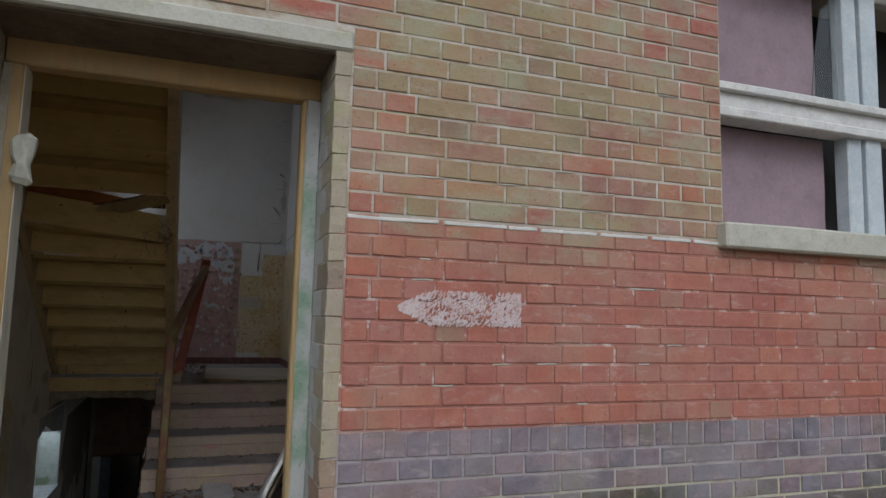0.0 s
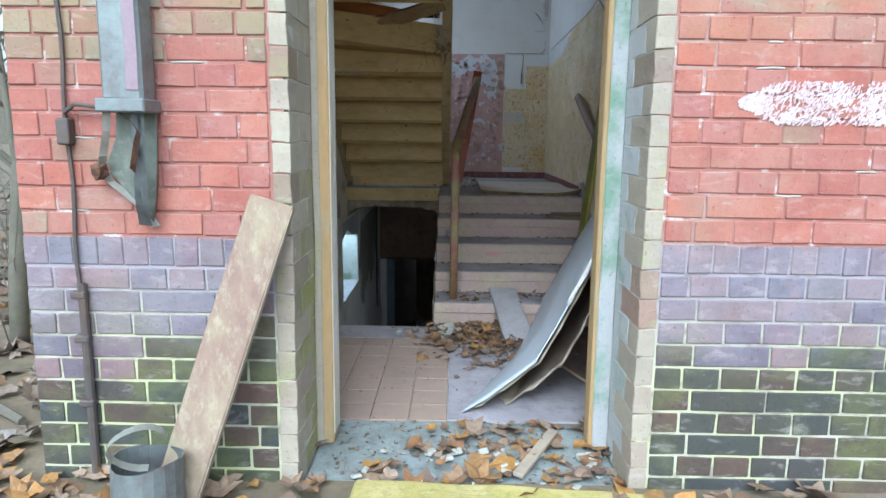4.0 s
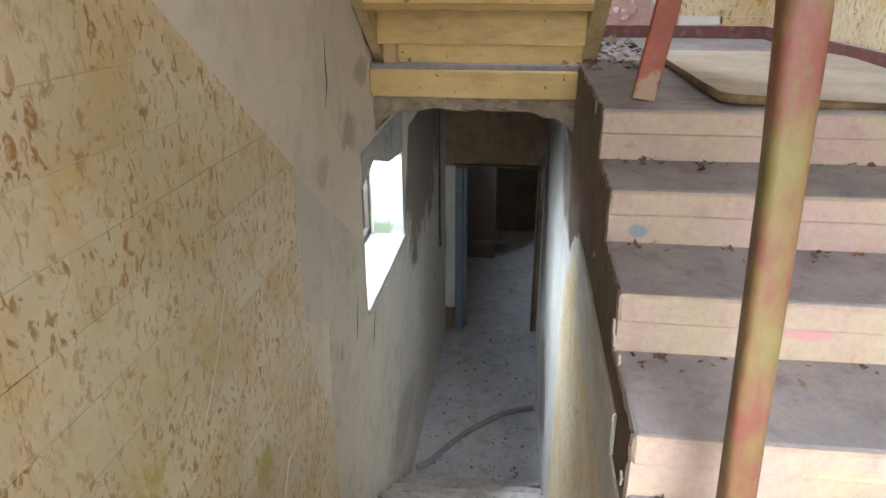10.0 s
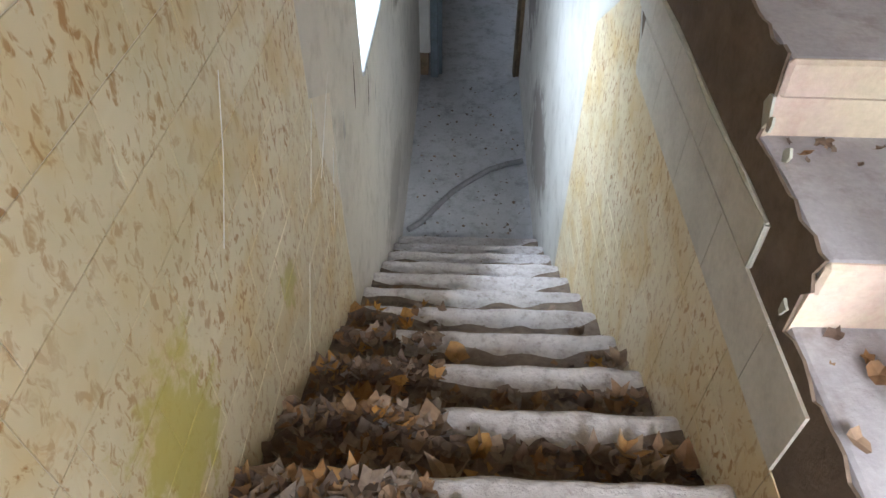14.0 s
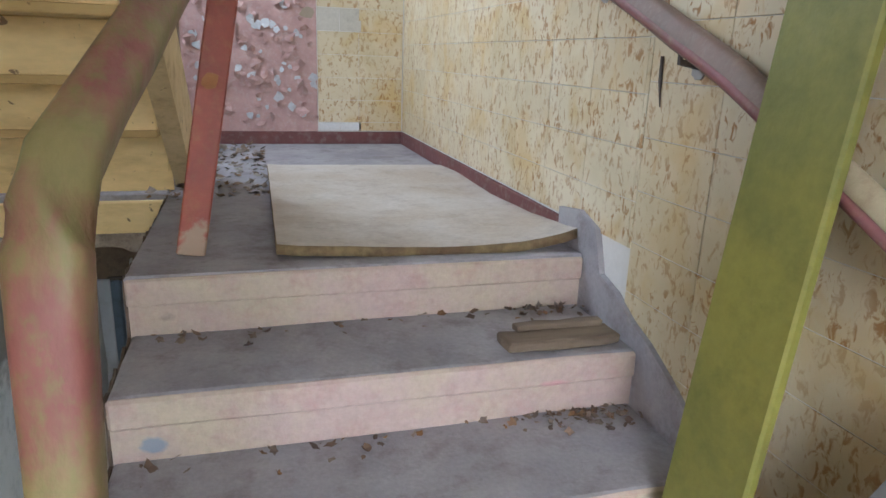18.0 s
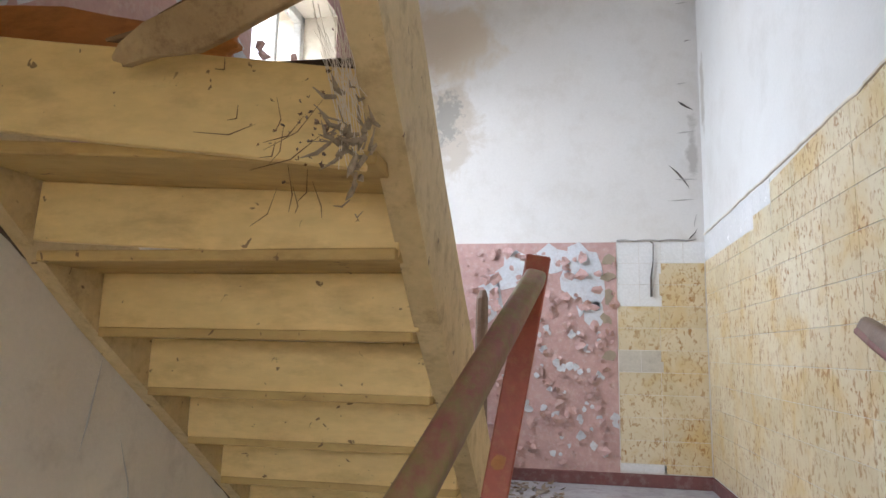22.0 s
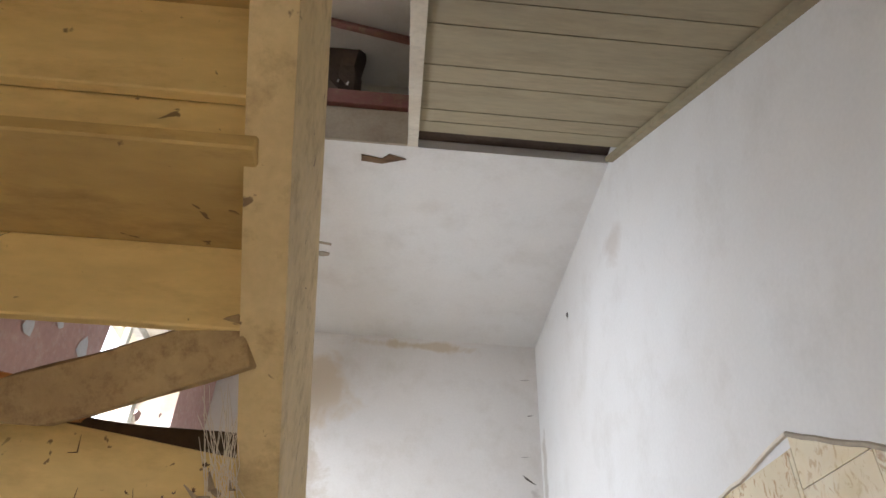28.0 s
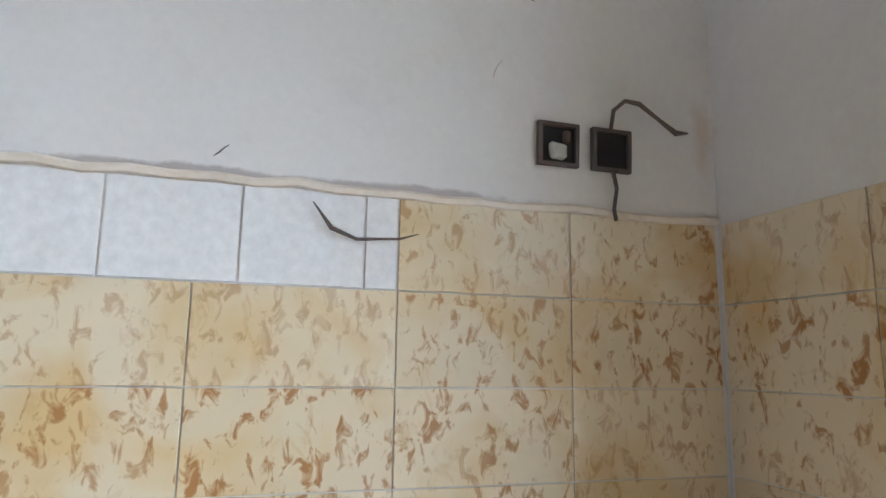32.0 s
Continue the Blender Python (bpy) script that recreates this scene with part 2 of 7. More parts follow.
M["dust_floor"] = surface("dust_floor", (0.56, 0.57, 0.60), (0.47, 0.48, 0.51), (0.08, 0.07, 0.07), 50, 2.5, 0.95, 0.6, 0.3)
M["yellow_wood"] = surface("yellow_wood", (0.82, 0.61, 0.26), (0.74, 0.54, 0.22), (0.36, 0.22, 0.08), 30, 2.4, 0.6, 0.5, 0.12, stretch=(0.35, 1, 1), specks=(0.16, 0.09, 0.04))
# The stairs' ochre darkened, standing in for the shade under the treads.
M["tread_wood_shaded"] = surface("tread_wood_shaded", (0.56, 0.39, 0.14), (0.48, 0.32, 0.11), (0.22, 0.13, 0.05), 30, 2.4, 0.7, 0.6, 0.15, stretch=(0.35, 1, 1), specks=(0.14, 0.08, 0.04))
M["stringer_wood"] = surface("stringer_wood", (0.68, 0.52, 0.27), (0.60, 0.45, 0.22), (0.22, 0.13, 0.06), 40, 2.6, 0.6, 0.7, 0.2, specks=(0.14, 0.08, 0.04))
M["frame_wood"] = surface("frame_wood", (0.46, 0.30, 0.13), (0.38, 0.27, 0.13), (0.40, 0.36, 0.24), 40, 4, 0.75, 0.6, 0.25, stretch=(1, 1, 0.3))
M["plank_grey"] = surface("plank_grey", (0.40, 0.33, 0.24), (0.34, 0.28, 0.21), (0.22, 0.18, 0.13), 40, 5, 0.85, 0.5, 0.3, stretch=(1, 1, 0.4))
M["panel_grey"] = surface("panel_grey", (0.44, 0.42, 0.42), (0.38, 0.36, 0.36), (0.25, 0.21, 0.18), 50, 3, 0.9, 0.5, 0.2)
M["plank_flaking"] = surface("plank_flaking", (0.33, 0.265, 0.17), (0.25, 0.16, 0.12), (0.44, 0.39, 0.27), 40, 8, 0.85, 0.9, 0.4, stretch=(1, 1, 0.5))
M["raw_wood"] = surface("raw_wood", (0.55, 0.23, 0.07), (0.38, 0.15, 0.05), (0.12, 0.06, 0.03), 60, 5, 0.85, 0.6, 0.4, stretch=(0.3, 1, 1))
M["red_paint"] = surface("red_paint", (0.40, 0.085, 0.045), (0.31, 0.065, 0.04), (0.45, 0.26, 0.10), 40, 6, 0.55, 0.4, 0.15, stains=(((0.15, 4.56, LAND), (0.16, 0.16, 0.22), (0.40, 0.29, 0.19), 14.0, 0.50),))
M["rail_paint"] = surface("rail_paint", (0.25, 0.085, 0.065), (0.25, 0.20, 0.075), (0.21, 0.19, 0.06), 40, 11, 0.6, 1.0, 0.3, stretch=(1, 0.5, 0.5))
M["rail_red"] = surface("rail_red", (0.26, 0.10, 0.10), (0.22, 0.10, 0.08), (0.30, 0.25, 0.16), 40, 5, 0.6, 0.7, 0.2)
M["rail_dark"] = surface("rail_dark", (0.21, 0.145, 0.105), (0.25, 0.16, 0.12), (0.33, 0.28, 0.23), 40, 7, 0.6, 0.6, 0.25)
M["green_plank"] = surface("green_plank", (0.27, 0.245, 0.045), (0.20, 0.195, 0.04), (0.10, 0.11, 0.03), 40, 3, 0.6, 0.4, 0.2)
M["sheet_grey"] = surface("sheet_grey", (0.52, 0.57, 0.62), (0.50, 0.54, 0.59), (0.46, 0.48, 0.50), 50, 0.7, 0.36, 0.12, 0.03, gloss_range=0.0)
M["board_dusty"] = surface("board_dusty", (0.63, 0.58, 0.52), (0.53, 0.45, 0.36), (0.30, 0.24, 0.18), 60, 2.2, 0.9, 0.5, 0.2)
M["board_brown"] = surface("board_brown", (0.42, 0.36, 0.27), (0.36, 0.30, 0.23), (0.22, 0.17, 0.12), 60, 2.0, 0.85, 0.5, 0.2)
M["hardboard_edge"] = surface("hardboard_edge", (0.16, 0.10, 0.05), (0.30, 0.22, 0.10), (0.05, 0.03, 0.02), 60, 8, 0.9, 0.6, 0.4)
M["skirting_red"] = surface("skirting_red", (0.19, 0.065, 0.06), (0.15, 0.055, 0.05), (0.30, 0.24, 0.21), 50, 5, 0.7, 0.8, 0.15)
M["grout"] = surface("grout", (0.58, 0.52, 0.44), (0.50, 0.45, 0.38), (0.22, 0.18, 0.12), 80, 3, 0.95, 0.5, 0.3)
M["tile_white"] = surface("tile_white", (0.84, 0.84, 0.84), (0.80, 0.80, 0.79), (0.60, 0.57, 0.53), 60, 2.5, 0.25, 0.25, 0.03)
M["tile_pale"] = surface("tile_pale", (0.62, 0.58, 0.50), (0.55, 0.51, 0.44), (0.25, 0.22, 0.18), 60, 2.5, 0.4, 0.4, 0.05)
M["floor_tile"] = surface("floor_tile", (0.42, 0.31, 0.24), (0.38, 0.29, 0.23), (0.30, 0.26, 0.22), 60, 2.0, 0.7, 0.4, 0.15, per_piece=0.12)
M["lath_brown"] = surface("lath_brown", (0.16, 0.09, 0.045), (0.22, 0.14, 0.07), (0.06, 0.035, 0.02), 60, 6, 0.95, 0.8, 0.6, stretch=(0.3, 1, 1))
M["black"] = surface("black", (0.012, 0.012, 0.012), (0.02, 0.02, 0.02), (0.05, 0.04, 0.03), 40, 6, 0.9, 0.4, 0.3)
M["iron"] = surface("iron", (0.10, 0.09, 0.085), (0.13, 0.10, 0.08), (0.20, 0.09, 0.05), 40, 6, 0.7, 0.5, 0.3, 0.3)
M["zinc"] = surface("zinc", (0.23, 0.26, 0.25), (0.18, 0.18, 0.18), (0.13, 0.08, 0.07), 40, 4, 0.55, 0.6, 0.2, 0.4)
M["frame_white"] = surface("frame_white", (0.66, 0.66, 0.63), (0.55, 0.56, 0.56), (0.28, 0.24, 0.18), 50, 4, 0.7, 0.5, 0.3)
M["frame_blue"] = surface("frame_blue", (0.50, 0.56, 0.60), (0.42, 0.48, 0.52), (0.62, 0.60, 0.55), 50, 5, 0.7, 0.6, 0.3)
M["pipe_inside"] = surface("pipe_inside", (0.12, 0.13, 0.10), (0.18, 0.20, 0.16), (0.30, 0.33, 0.27), 40, 8, 0.7, 0.6, 0.3, 0.2)
M["rust"] = surface("rust", (0.10, 0.055, 0.035), (0.16, 0.075, 0.04), (0.05, 0.03, 0.025), 60, 14, 0.95, 0.7, 0.8)
M["sill"] = surface("sill", (0.50, 0.49, 0.42), (0.42, 0.42, 0.36), (0.22, 0.20, 0.15), 50, 3, 0.9, 0.5, 0.3)
M["reveal_pale"] = surface("reveal_pale", (0.44, 0.47, 0.43), (0.38, 0.41, 0.36), (0.16, 0.20, 0.08), 50, 4, 0.9, 0.6, 0.3, stains=(((-1.3, 6.4, -0.40), (0.3, 0.3, 0.14), (0.17, 0.21, 0.12), 12.0, 0.50),))
M["sill_dirty"] = surface("sill_dirty", (0.40, 0.41, 0.40), (0.32, 0.33, 0.32), (0.10, 0.09, 0.08), 50, 6, 0.9, 0.8, 0.3)
M["purple_board"] = surface("purple_board", (0.30, 0.22, 0.25), (0.26, 0.19, 0.22), (0.14, 0.09, 0.08), 50, 2, 0.8, 0.4, 0.15)
M["limewash"] = surface("limewash", (0.50, 0.49, 0.43), (0.40, 0.39, 0.34), (0.26, 0.30, 0.13), 60, 2.2, 0.9, 0.55, 0.3)
M["ceiling_board"] = surface("ceiling_board", (0.34, 0.28, 0.17), (0.29, 0.24, 0.15), (0.16, 0.12, 0.07), 40, 2, 0.8, 0.5, 0.2, stretch=(0.3, 1, 1))
M["near_black"] = surface("near_black", (0.06, 0.04, 0.03), (0.09, 0.06, 0.04), (0.03, 0.02, 0.02), 40, 4, 0.9, 0.5, 0.4)
M["chalk"] = surface("chalk", (0.62, 0.54, 0.54), (0.58, 0.46, 0.45), (0.40, 0.15, 0.12), 60, 14, 0.95, 0.9, 0.3)
M["paint_flake"] = surface("paint_flake", (0.70, 0.72, 0.76), (0.62, 0.64, 0.68), (0.45, 0.28, 0.24), 60, 5, 0.7, 0.4, 0.2)
M["pink_wall"] = surface("pink_wall", (0.58, 0.38, 0.35), (0.52, 0.33, 0.30), (0.68, 0.58, 0.56), 30, 7, 0.85, 0.6, 0.5)
M["leaf"] = surface("leaf", (0.42, 0.18, 0.05), (0.30, 0.17, 0.09), (0.48, 0.30, 0.10), 60, 9, 0.75, 0.6, 0.3)
M["leaf_dry"] = surface("leaf_dry", (0.20, 0.14, 0.09), (0.30, 0.22, 0.16), (0.10, 0.07, 0.05), 60, 9, 0.85, 0.6, 0.3)
M["ground"] = surface("ground", (0.22, 0.17, 0.11), (0.14, 0.11, 0.07), (0.10, 0.12, 0.04), 30, 2.5, 0.95, 0.6, 0.8)
M["bark"] = surface("bark", (0.16, 0.14, 0.11), (0.12, 0.11, 0.08), (0.16, 0.18, 0.09), 40, 4, 0.95, 0.6, 0.6)
M["moss"] = surface("moss", (0.42, 0.36, 0.10), (0.50, 0.42, 0.17), (0.14, 0.15, 0.04), 50, 8, 0.95, 0.6, 0.6)


def height_band(n, l, lo0, lo1, hi0, hi1):
    """A mask over the height on the wall: rises from lo0 to lo1, falls from hi0 to hi1."""
    g = n.new("ShaderNodeNewGeometry")
    x = n.new("ShaderNodeSeparateXYZ")
    l.new(g.outputs["Position"], x.inputs[0])
    ends = []
    for a, b in ((lo0, lo1), (hi1, hi0)):
        r = n.new("ShaderNodeMapRange")
        for key, val in (("From Min", a), ("From Max", b), ("To Min", 0.0), ("To Max", 1.0)):
            r.inputs[key].default_value = val
        l.new(x.outputs["Z"], r.inputs["Value"])
        ends.append(r.outputs[0])
    return mix(n, l, 1.0, ends[0], ends[1], "MULTIPLY")


def patches(n, l, c, mask, scale, low, high, amount, colour, stretch=(1, 1, 1.6)):
    """Ragged patches of a colour that run on over bricks and joints alike."""
    f = noise_tex(n, l, coords(n, l, stretch), scale, 6, 0.65, 0.4)
    k = ramp(n, l, f, [(low, (0, 0, 0)), (high, (amount, amount, amount))])
    if mask is not None:
        k = mix(n, l, 1.0, k, mask, "MULTIPLY")
    return mix(n, l, k, c, colour)


def mortar_material():
    """Lime mortar: white in places, red with brick dust in others, yellow-green with algae near the damp ground."""
    m, n, l, p = nodes_of("mortar")
    v = coords(n, l)
    a = noise_tex(n, l, v, 1.3, 5, 0.65)
    g = n.new("ShaderNodeNewGeometry")
    x = n.new("ShaderNodeSeparateXYZ")
    l.new(g.outputs["Position"], x.inputs[0])
    up = n.new("ShaderNodeMath")
    up.operation = "LESS_THAN"
    up.inputs[1].default_value = 1.97
    l.new(x.outputs["Z"], up.inputs[0])
    over = n.new("ShaderNodeMath")
    over.operation = "GREATER_THAN"
    over.inputs[1].default_value = 1.04
    l.new(x.outputs["Z"], over.inputs[0])
    both = n.new("ShaderNodeMath")
    both.operation = "MULTIPLY"
    l.new(up.outputs[0], both.inputs[0])
    l.new(over.outputs[0], both.inputs[1])
    dust = mix(n, l, 1.0, ramp(n, l, a, [(0.28, (0.35, 0.35, 0.35)), (0.46, (1, 1, 1))]), both.outputs[0], "MULTIPLY")
    c = mix(n, l, dust, (0.44, 0.41, 0.36), (0.31, 0.14, 0.11))
    b = noise_tex(n, l, v, 9, 5, 0.7)
    c = mix(n, l, ramp(n, l, b, [(0.56, (0, 0, 0)), (0.68, (0.85, 0.85, 0.85))]), c, (0.60, 0.56, 0.52))
    wash = n.new("ShaderNodeMapRange")
    for key, val in (("From Min", 0.55), ("From Max", 0.80), ("To Min", 0.0), ("To Max", 0.85)):
        wash.inputs[key].default_value = val
    l.new(x.outputs["Z"], wash.inputs["Value"])
    low = n.new("ShaderNodeMath")
    low.operation = "SUBTRACT"
    low.use_clamp = True
    l.new(wash.outputs[0], low.inputs[0])
    l.new(over.outputs[0], low.inputs[1])
    c = mix(n, l, low.outputs[0], c, (0.29, 0.26, 0.29))
    r = n.new("ShaderNodeMapRange")
    for key, val in (("From Min", 0.9), ("From Max", 0.5), ("To Min", 0.0), ("To Max", 1.0)):
        r.inputs[key].default_value = val
    l.new(x.outputs["Z"], r.inputs["Value"])
    al = mix(n, l, 0.9, r.outputs[0], ramp(n, l, noise_tex(n, l, v, 2.6, 5, 0.65), [(0.35, (0.1, 0.1, 0.1)), (0.6, (1, 1, 1))]), "MULTIPLY")
    c = mix(n, l, al, c, (0.47, 0.48, 0.25))
    c = patches(n, l, c, height_band(n, l, 1.97, 2.0, 9.0, 10.0), 5.0, 0.46, 0.60, 0.75, (0.31, 0.24, 0.16))
    c = patches(n, l, c, height_band(n, l, 1.97, 2.0, 9.0, 10.0), 2.2, 0.52, 0.66, 0.60, (0.40, 0.38, 0.24))
    c = patches(n, l, c, height_band(n, l, -1.0, 0.0, 1.03, 1.04), 6.0, 0.50, 0.62, 0.70, (0.20, 0.17, 0.15))
    l.new(c, p.inputs["Base Color"])
    p.inputs["Roughness"].default_value = 0.95
    bump(n, l, p, noise_tex(n, l, v, 80, 4), 0.5, 0.006)
    return m


M["mortar"] = mortar_material()


def patterned_tile():
    """Cream glazed tile with brown flecks and vein-like strokes, and a slight tint of its own for each piece."""
    m, n, l, p = nodes_of("tile_patterned")
    v = coords(n, l)
    oi = n.new("ShaderNodeObjectInfo")
    big = noise_tex(n, l, v, 1.1, 3, 0.6)
    base = mix(n, l, ramp(n, l, big, [(0.35, (0, 0, 0)), (0.65, (1, 1, 1))]), (0.73, 0.65, 0.48), (0.66, 0.565, 0.375))
    tint = ramp(n, l, oi.outputs["Random"], [(0.0, (0.88, 0.84, 0.76)), (0.5, (1, 1, 1)), (1.0, (0.95, 0.91, 0.83))])
    base = mix(n, l, 0.8, base, tint, "MULTIPLY")
    w = noise_tex(n, l, v, 4.5, 3, 0.55, 0.6)
    base = mix(n, l, ramp(n, l, w, [(0.48, (0, 0, 0)), (0.68, (0.8, 0.8, 0.8))]), base, (0.60, 0.43, 0.18))
    f = noise_tex(n, l, coords(n, l, (1, 1, 0.62)), 44, 3, 0.6, 0.7)
    g = noise_tex(n, l, v, 7, 2, 0.5)
    fleck = ramp(n, l, f, [(0.53, (0, 0, 0)), (0.64, (0.95, 0.95, 0.95))])
    gate = ramp(n, l, g, [(0.32, (0.5, 0.5, 0.5)), (0.50, (1, 1, 1))])
    heavy = n.new("ShaderNodeMath")
    heavy.operation = "FRACT"
    m7 = n.new("ShaderNodeMath")
    m7.operation = "MULTIPLY"
    m7.inputs[1].default_value = 7.31
    l.new(oi.outputs["Random"], m7.inputs[0])
    l.new(m7.outputs[0], heavy.inputs[0])
    k = mix(n, l, 1.0, fleck, gate, "MULTIPLY")
    k = mix(n, l, 1.0, k, ramp(n, l, heavy.outputs[0], [(0.0, (0.5, 0.5, 0.5)), (0.5, (0.85, 0.85, 0.85)), (1.0, (1, 1, 1))]), "MULTIPLY")
    c = mix(n, l, k, base, (0.34, 0.15, 0.028))
    h = noise_tex(n, l, coords(n, l, (1, 1, 0.6)), 17, 4, 0.65, 1.2)
    c = mix(n, l, ramp(n, l, h, [(0.60, (0, 0, 0)), (0.70, (0.4, 0.4, 0.4))]), c, (0.50, 0.29, 0.09))
    dirt = noise_tex(n, l, v, 0.8, 6, 0.7)
    c = mix(n, l, ramp(n, l, dirt, [(0.5, (0, 0, 0)), (0.8, (0.5, 0.5, 0.5))]), c, (0.30, 0.26, 0.10))
    for centre, reach, low in (((XL, 3.05, 0.10), (0.4, 0.40, 0.55), 0.52), ((XL, 2.6, 0.35), (0.4, 0.30, 0.35), 0.56), ((XL, 3.7, -0.2), (0.4, 0.25, 0.35), 0.58)):
        c = stain(n, l, c, centre, reach, (0.44, 0.37, 0.09), 14.0, low + 0.03)
    l.new(c, p.inputs["Base Color"])
    p.inputs["Roughness"].default_value = 0.45
    bump(n, l, p, noise_tex(n, l, v, 60, 3), 0.06, 0.004)
    return m


M["tile_patterned"] = patterned_tile()


def facade_washes(n, l, c):
    """Ochre and grey-green algae high on the facade, pale red dust on it, a purple wash over the base, green near the ground."""
    high = height_band(n, l, 1.72, 2.05, 9.0, 10.0)
    c = patches(n, l, c, high, 1.9, 0.42, 0.60, 0.62, (0.33, 0.27, 0.145))
    c = patches(n, l, c, high, 3.1, 0.50, 0.64, 0.60, (0.29, 0.32, 0.22))
    c = patches(n, l, c, high, 2.3, 0.50, 0.68, 0.50, (0.40, 0.26, 0.20))
    mid = height_band(n, l, 1.03, 1.05, 1.90, 2.02)
    c = patches(n, l, c, mid, 2.6, 0.45, 0.66, 0.45, (0.42, 0.21, 0.16))
    c = patches(n, l, c, mid, 7.0, 0.58, 0.74, 0.35, (0.36, 0.28, 0.19))
    base = height_band(n, l, 0.50, 0.72, 1.035, 1.05)
    c = patches(n, l, c, base, 2.2, 0.38, 0.60, 0.55, (0.27, 0.245, 0.28))
    c = patches(n, l, c, base, 4.5, 0.54, 0.68, 0.50, (0.32, 0.22, 0.22))
    foot = height_band(n, l, -2.0, -1.0, 0.45, 0.85)
    return patches(n, l, c, foot, 3.4, 0.46, 0.64, 0.45, (0.16, 0.18, 0.055))


def brick_material(name, colours, moss_top, weather=0.4, patch=(0.52, 0.68), size=1.7, washes=True):
    """Fired brick: its own tone for each piece, blotches, lime smears, pits, and algae in patches."""
    m, n, l, p = nodes_of(name)
    v = coords(n, l)
    oi = n.new("ShaderNodeObjectInfo")
    geo = n.new("ShaderNodeNewGeometry")
    add = n.new("ShaderNodeMath")
    add.operation = "ADD"
    l.new(oi.outputs["Random"], add.inputs[0])
    l.new(geo.outputs["Random Per Island"], add.inputs[1])
    fr = n.new("ShaderNodeMath")
    fr.operation = "FRACT"
    l.new(add.outputs[0], fr.inputs[0])
    stops = [(k / (len(colours) - 1), c) for k, c in enumerate(colours)]
    c = ramp(n, l, fr.outputs[0], stops)
    b1 = noise_tex(n, l, v, 9, 6, 0.7)
    c = mix(n, l, ramp(n, l, b1, [(0.35, (weather, weather, weather)), (0.6, (0, 0, 0))]), c, tuple(0.6 * x for x in colours[0]))
    b2 = noise_tex(n, l, v, size, 5, 0.6)
    c = mix(n, l, ramp(n, l, b2, [(patch[0], (0, 0, 0)), (patch[1], (0.7, 0.7, 0.7))]), c, moss_top)
    if washes:
        c = facade_washes(n, l, c)
    c = patches(n, l, c, None, 15, 0.56, 0.74, 0.40, (0.47, 0.42, 0.39), (0.6, 1, 1.5))
    pits = noise_tex(n, l, v, 60, 3, 0.6)
    c = mix(n, l, ramp(n, l, pits, [(0.28, (0.55, 0.55, 0.55)), (0.40, (0, 0, 0))]), c, tuple(0.35 * x for x in colours[1]))
    l.new(c, p.inputs["Base Color"])
    p.inputs["Roughness"].default_value = 0.88
    bump(n, l, p, noise_tex(n, l, v, 55, 5, 0.7), 0.5, 0.008)
    return m


M["brick_red"] = brick_material("brick_red", [(0.335, 0.125, 0.095), (0.38, 0.13, 0.085), (0.31, 0.11, 0.09), (0.39, 0.155, 0.10), (0.32, 0.13, 0.11)], (0.31, 0.19, 0.14))
M["brick_weathered"] = brick_material("brick_weathered", [(0.31, 0.16, 0.12), (0.27, 0.14, 0.11), (0.33, 0.20, 0.15), (0.29, 0.13, 0.10), (0.30, 0.18, 0.12)], (0.27, 0.23, 0.13))
M["brick_blue"] = brick_material("brick_blue", [(0.13, 0.115, 0.14), (0.17, 0.11, 0.125), (0.11, 0.11, 0.135), (0.24, 0.155, 0.15), (0.15, 0.13, 0.12)], (0.22, 0.20, 0.17))
M["brick_dark"] = brick_material("brick_dark", [(0.055, 0.06, 0.05), (0.09, 0.06, 0.045), (0.05, 0.055, 0.055), (0.08, 0.075, 0.05), (0.11, 0.065, 0.05)], (0.09, 0.10, 0.035))
M["brick_ochre"] = brick_material("brick_ochre", [(0.30, 0.22, 0.13), (0.27, 0.17, 0.11), (0.24, 0.20, 0.13), (0.32, 0.15, 0.09), (0.22, 0.16, 0.12)], (0.24, 0.22, 0.11))
M["brick_lime"] = brick_material("brick_lime", [(0.38, 0.33, 0.245), (0.33, 0.285, 0.22), (0.39, 0.345, 0.26), (0.33, 0.265, 0.21), (0.36, 0.32, 0.235)], (0.31, 0.31, 0.15), 0.3, (0.56, 0.70), 2.6, False)
M["brick_quoin"] = brick_material("brick_quoin", [(0.28, 0.21, 0.15), (0.31, 0.19, 0.15), (0.25, 0.22, 0.15), (0.29, 0.24, 0.19), (0.24, 0.18, 0.14)], (0.24, 0.25, 0.10), 0.3, (0.50, 0.66), 3.0, False)
ASH = [(0.44, 0.45, 0.44), (0.40, 0.41, 0.40), (0.46, 0.46, 0.44), (0.40, 0.40, 0.38), (0.42, 0.44, 0.44)]
M["brick_ash"] = brick_material("brick_ash", ASH, (0.30, 0.36, 0.30), 0.2, (0.58, 0.72), 2.4, False)
M["brick_algae"] = brick_material("brick_algae", ASH, (0.10, 0.23, 0.12), 0.2, (0.46, 0.60), 3.0, False)
M["brick_moss"] = brick_material("brick_moss", [(0.33, 0.29, 0.19), (0.28, 0.25, 0.16), (0.35, 0.30, 0.21)], (0.23, 0.25, 0.06), 0.3, (0.42, 0.58), 3.0, False)
M["web_dust"] = surface("web_dust", (0.30, 0.23, 0.15), (0.40, 0.32, 0.22), (0.14, 0.09, 0.06), 60, 12, 0.95, 0.7, 0.5)
M["split_wood"] = surface("split_wood", (0.20, 0.15, 0.10), (0.14, 0.10, 0.07), (0.08, 0.06, 0.045), 60, 9, 0.95, 0.8, 0.6, stretch=(0.2, 1, 1))
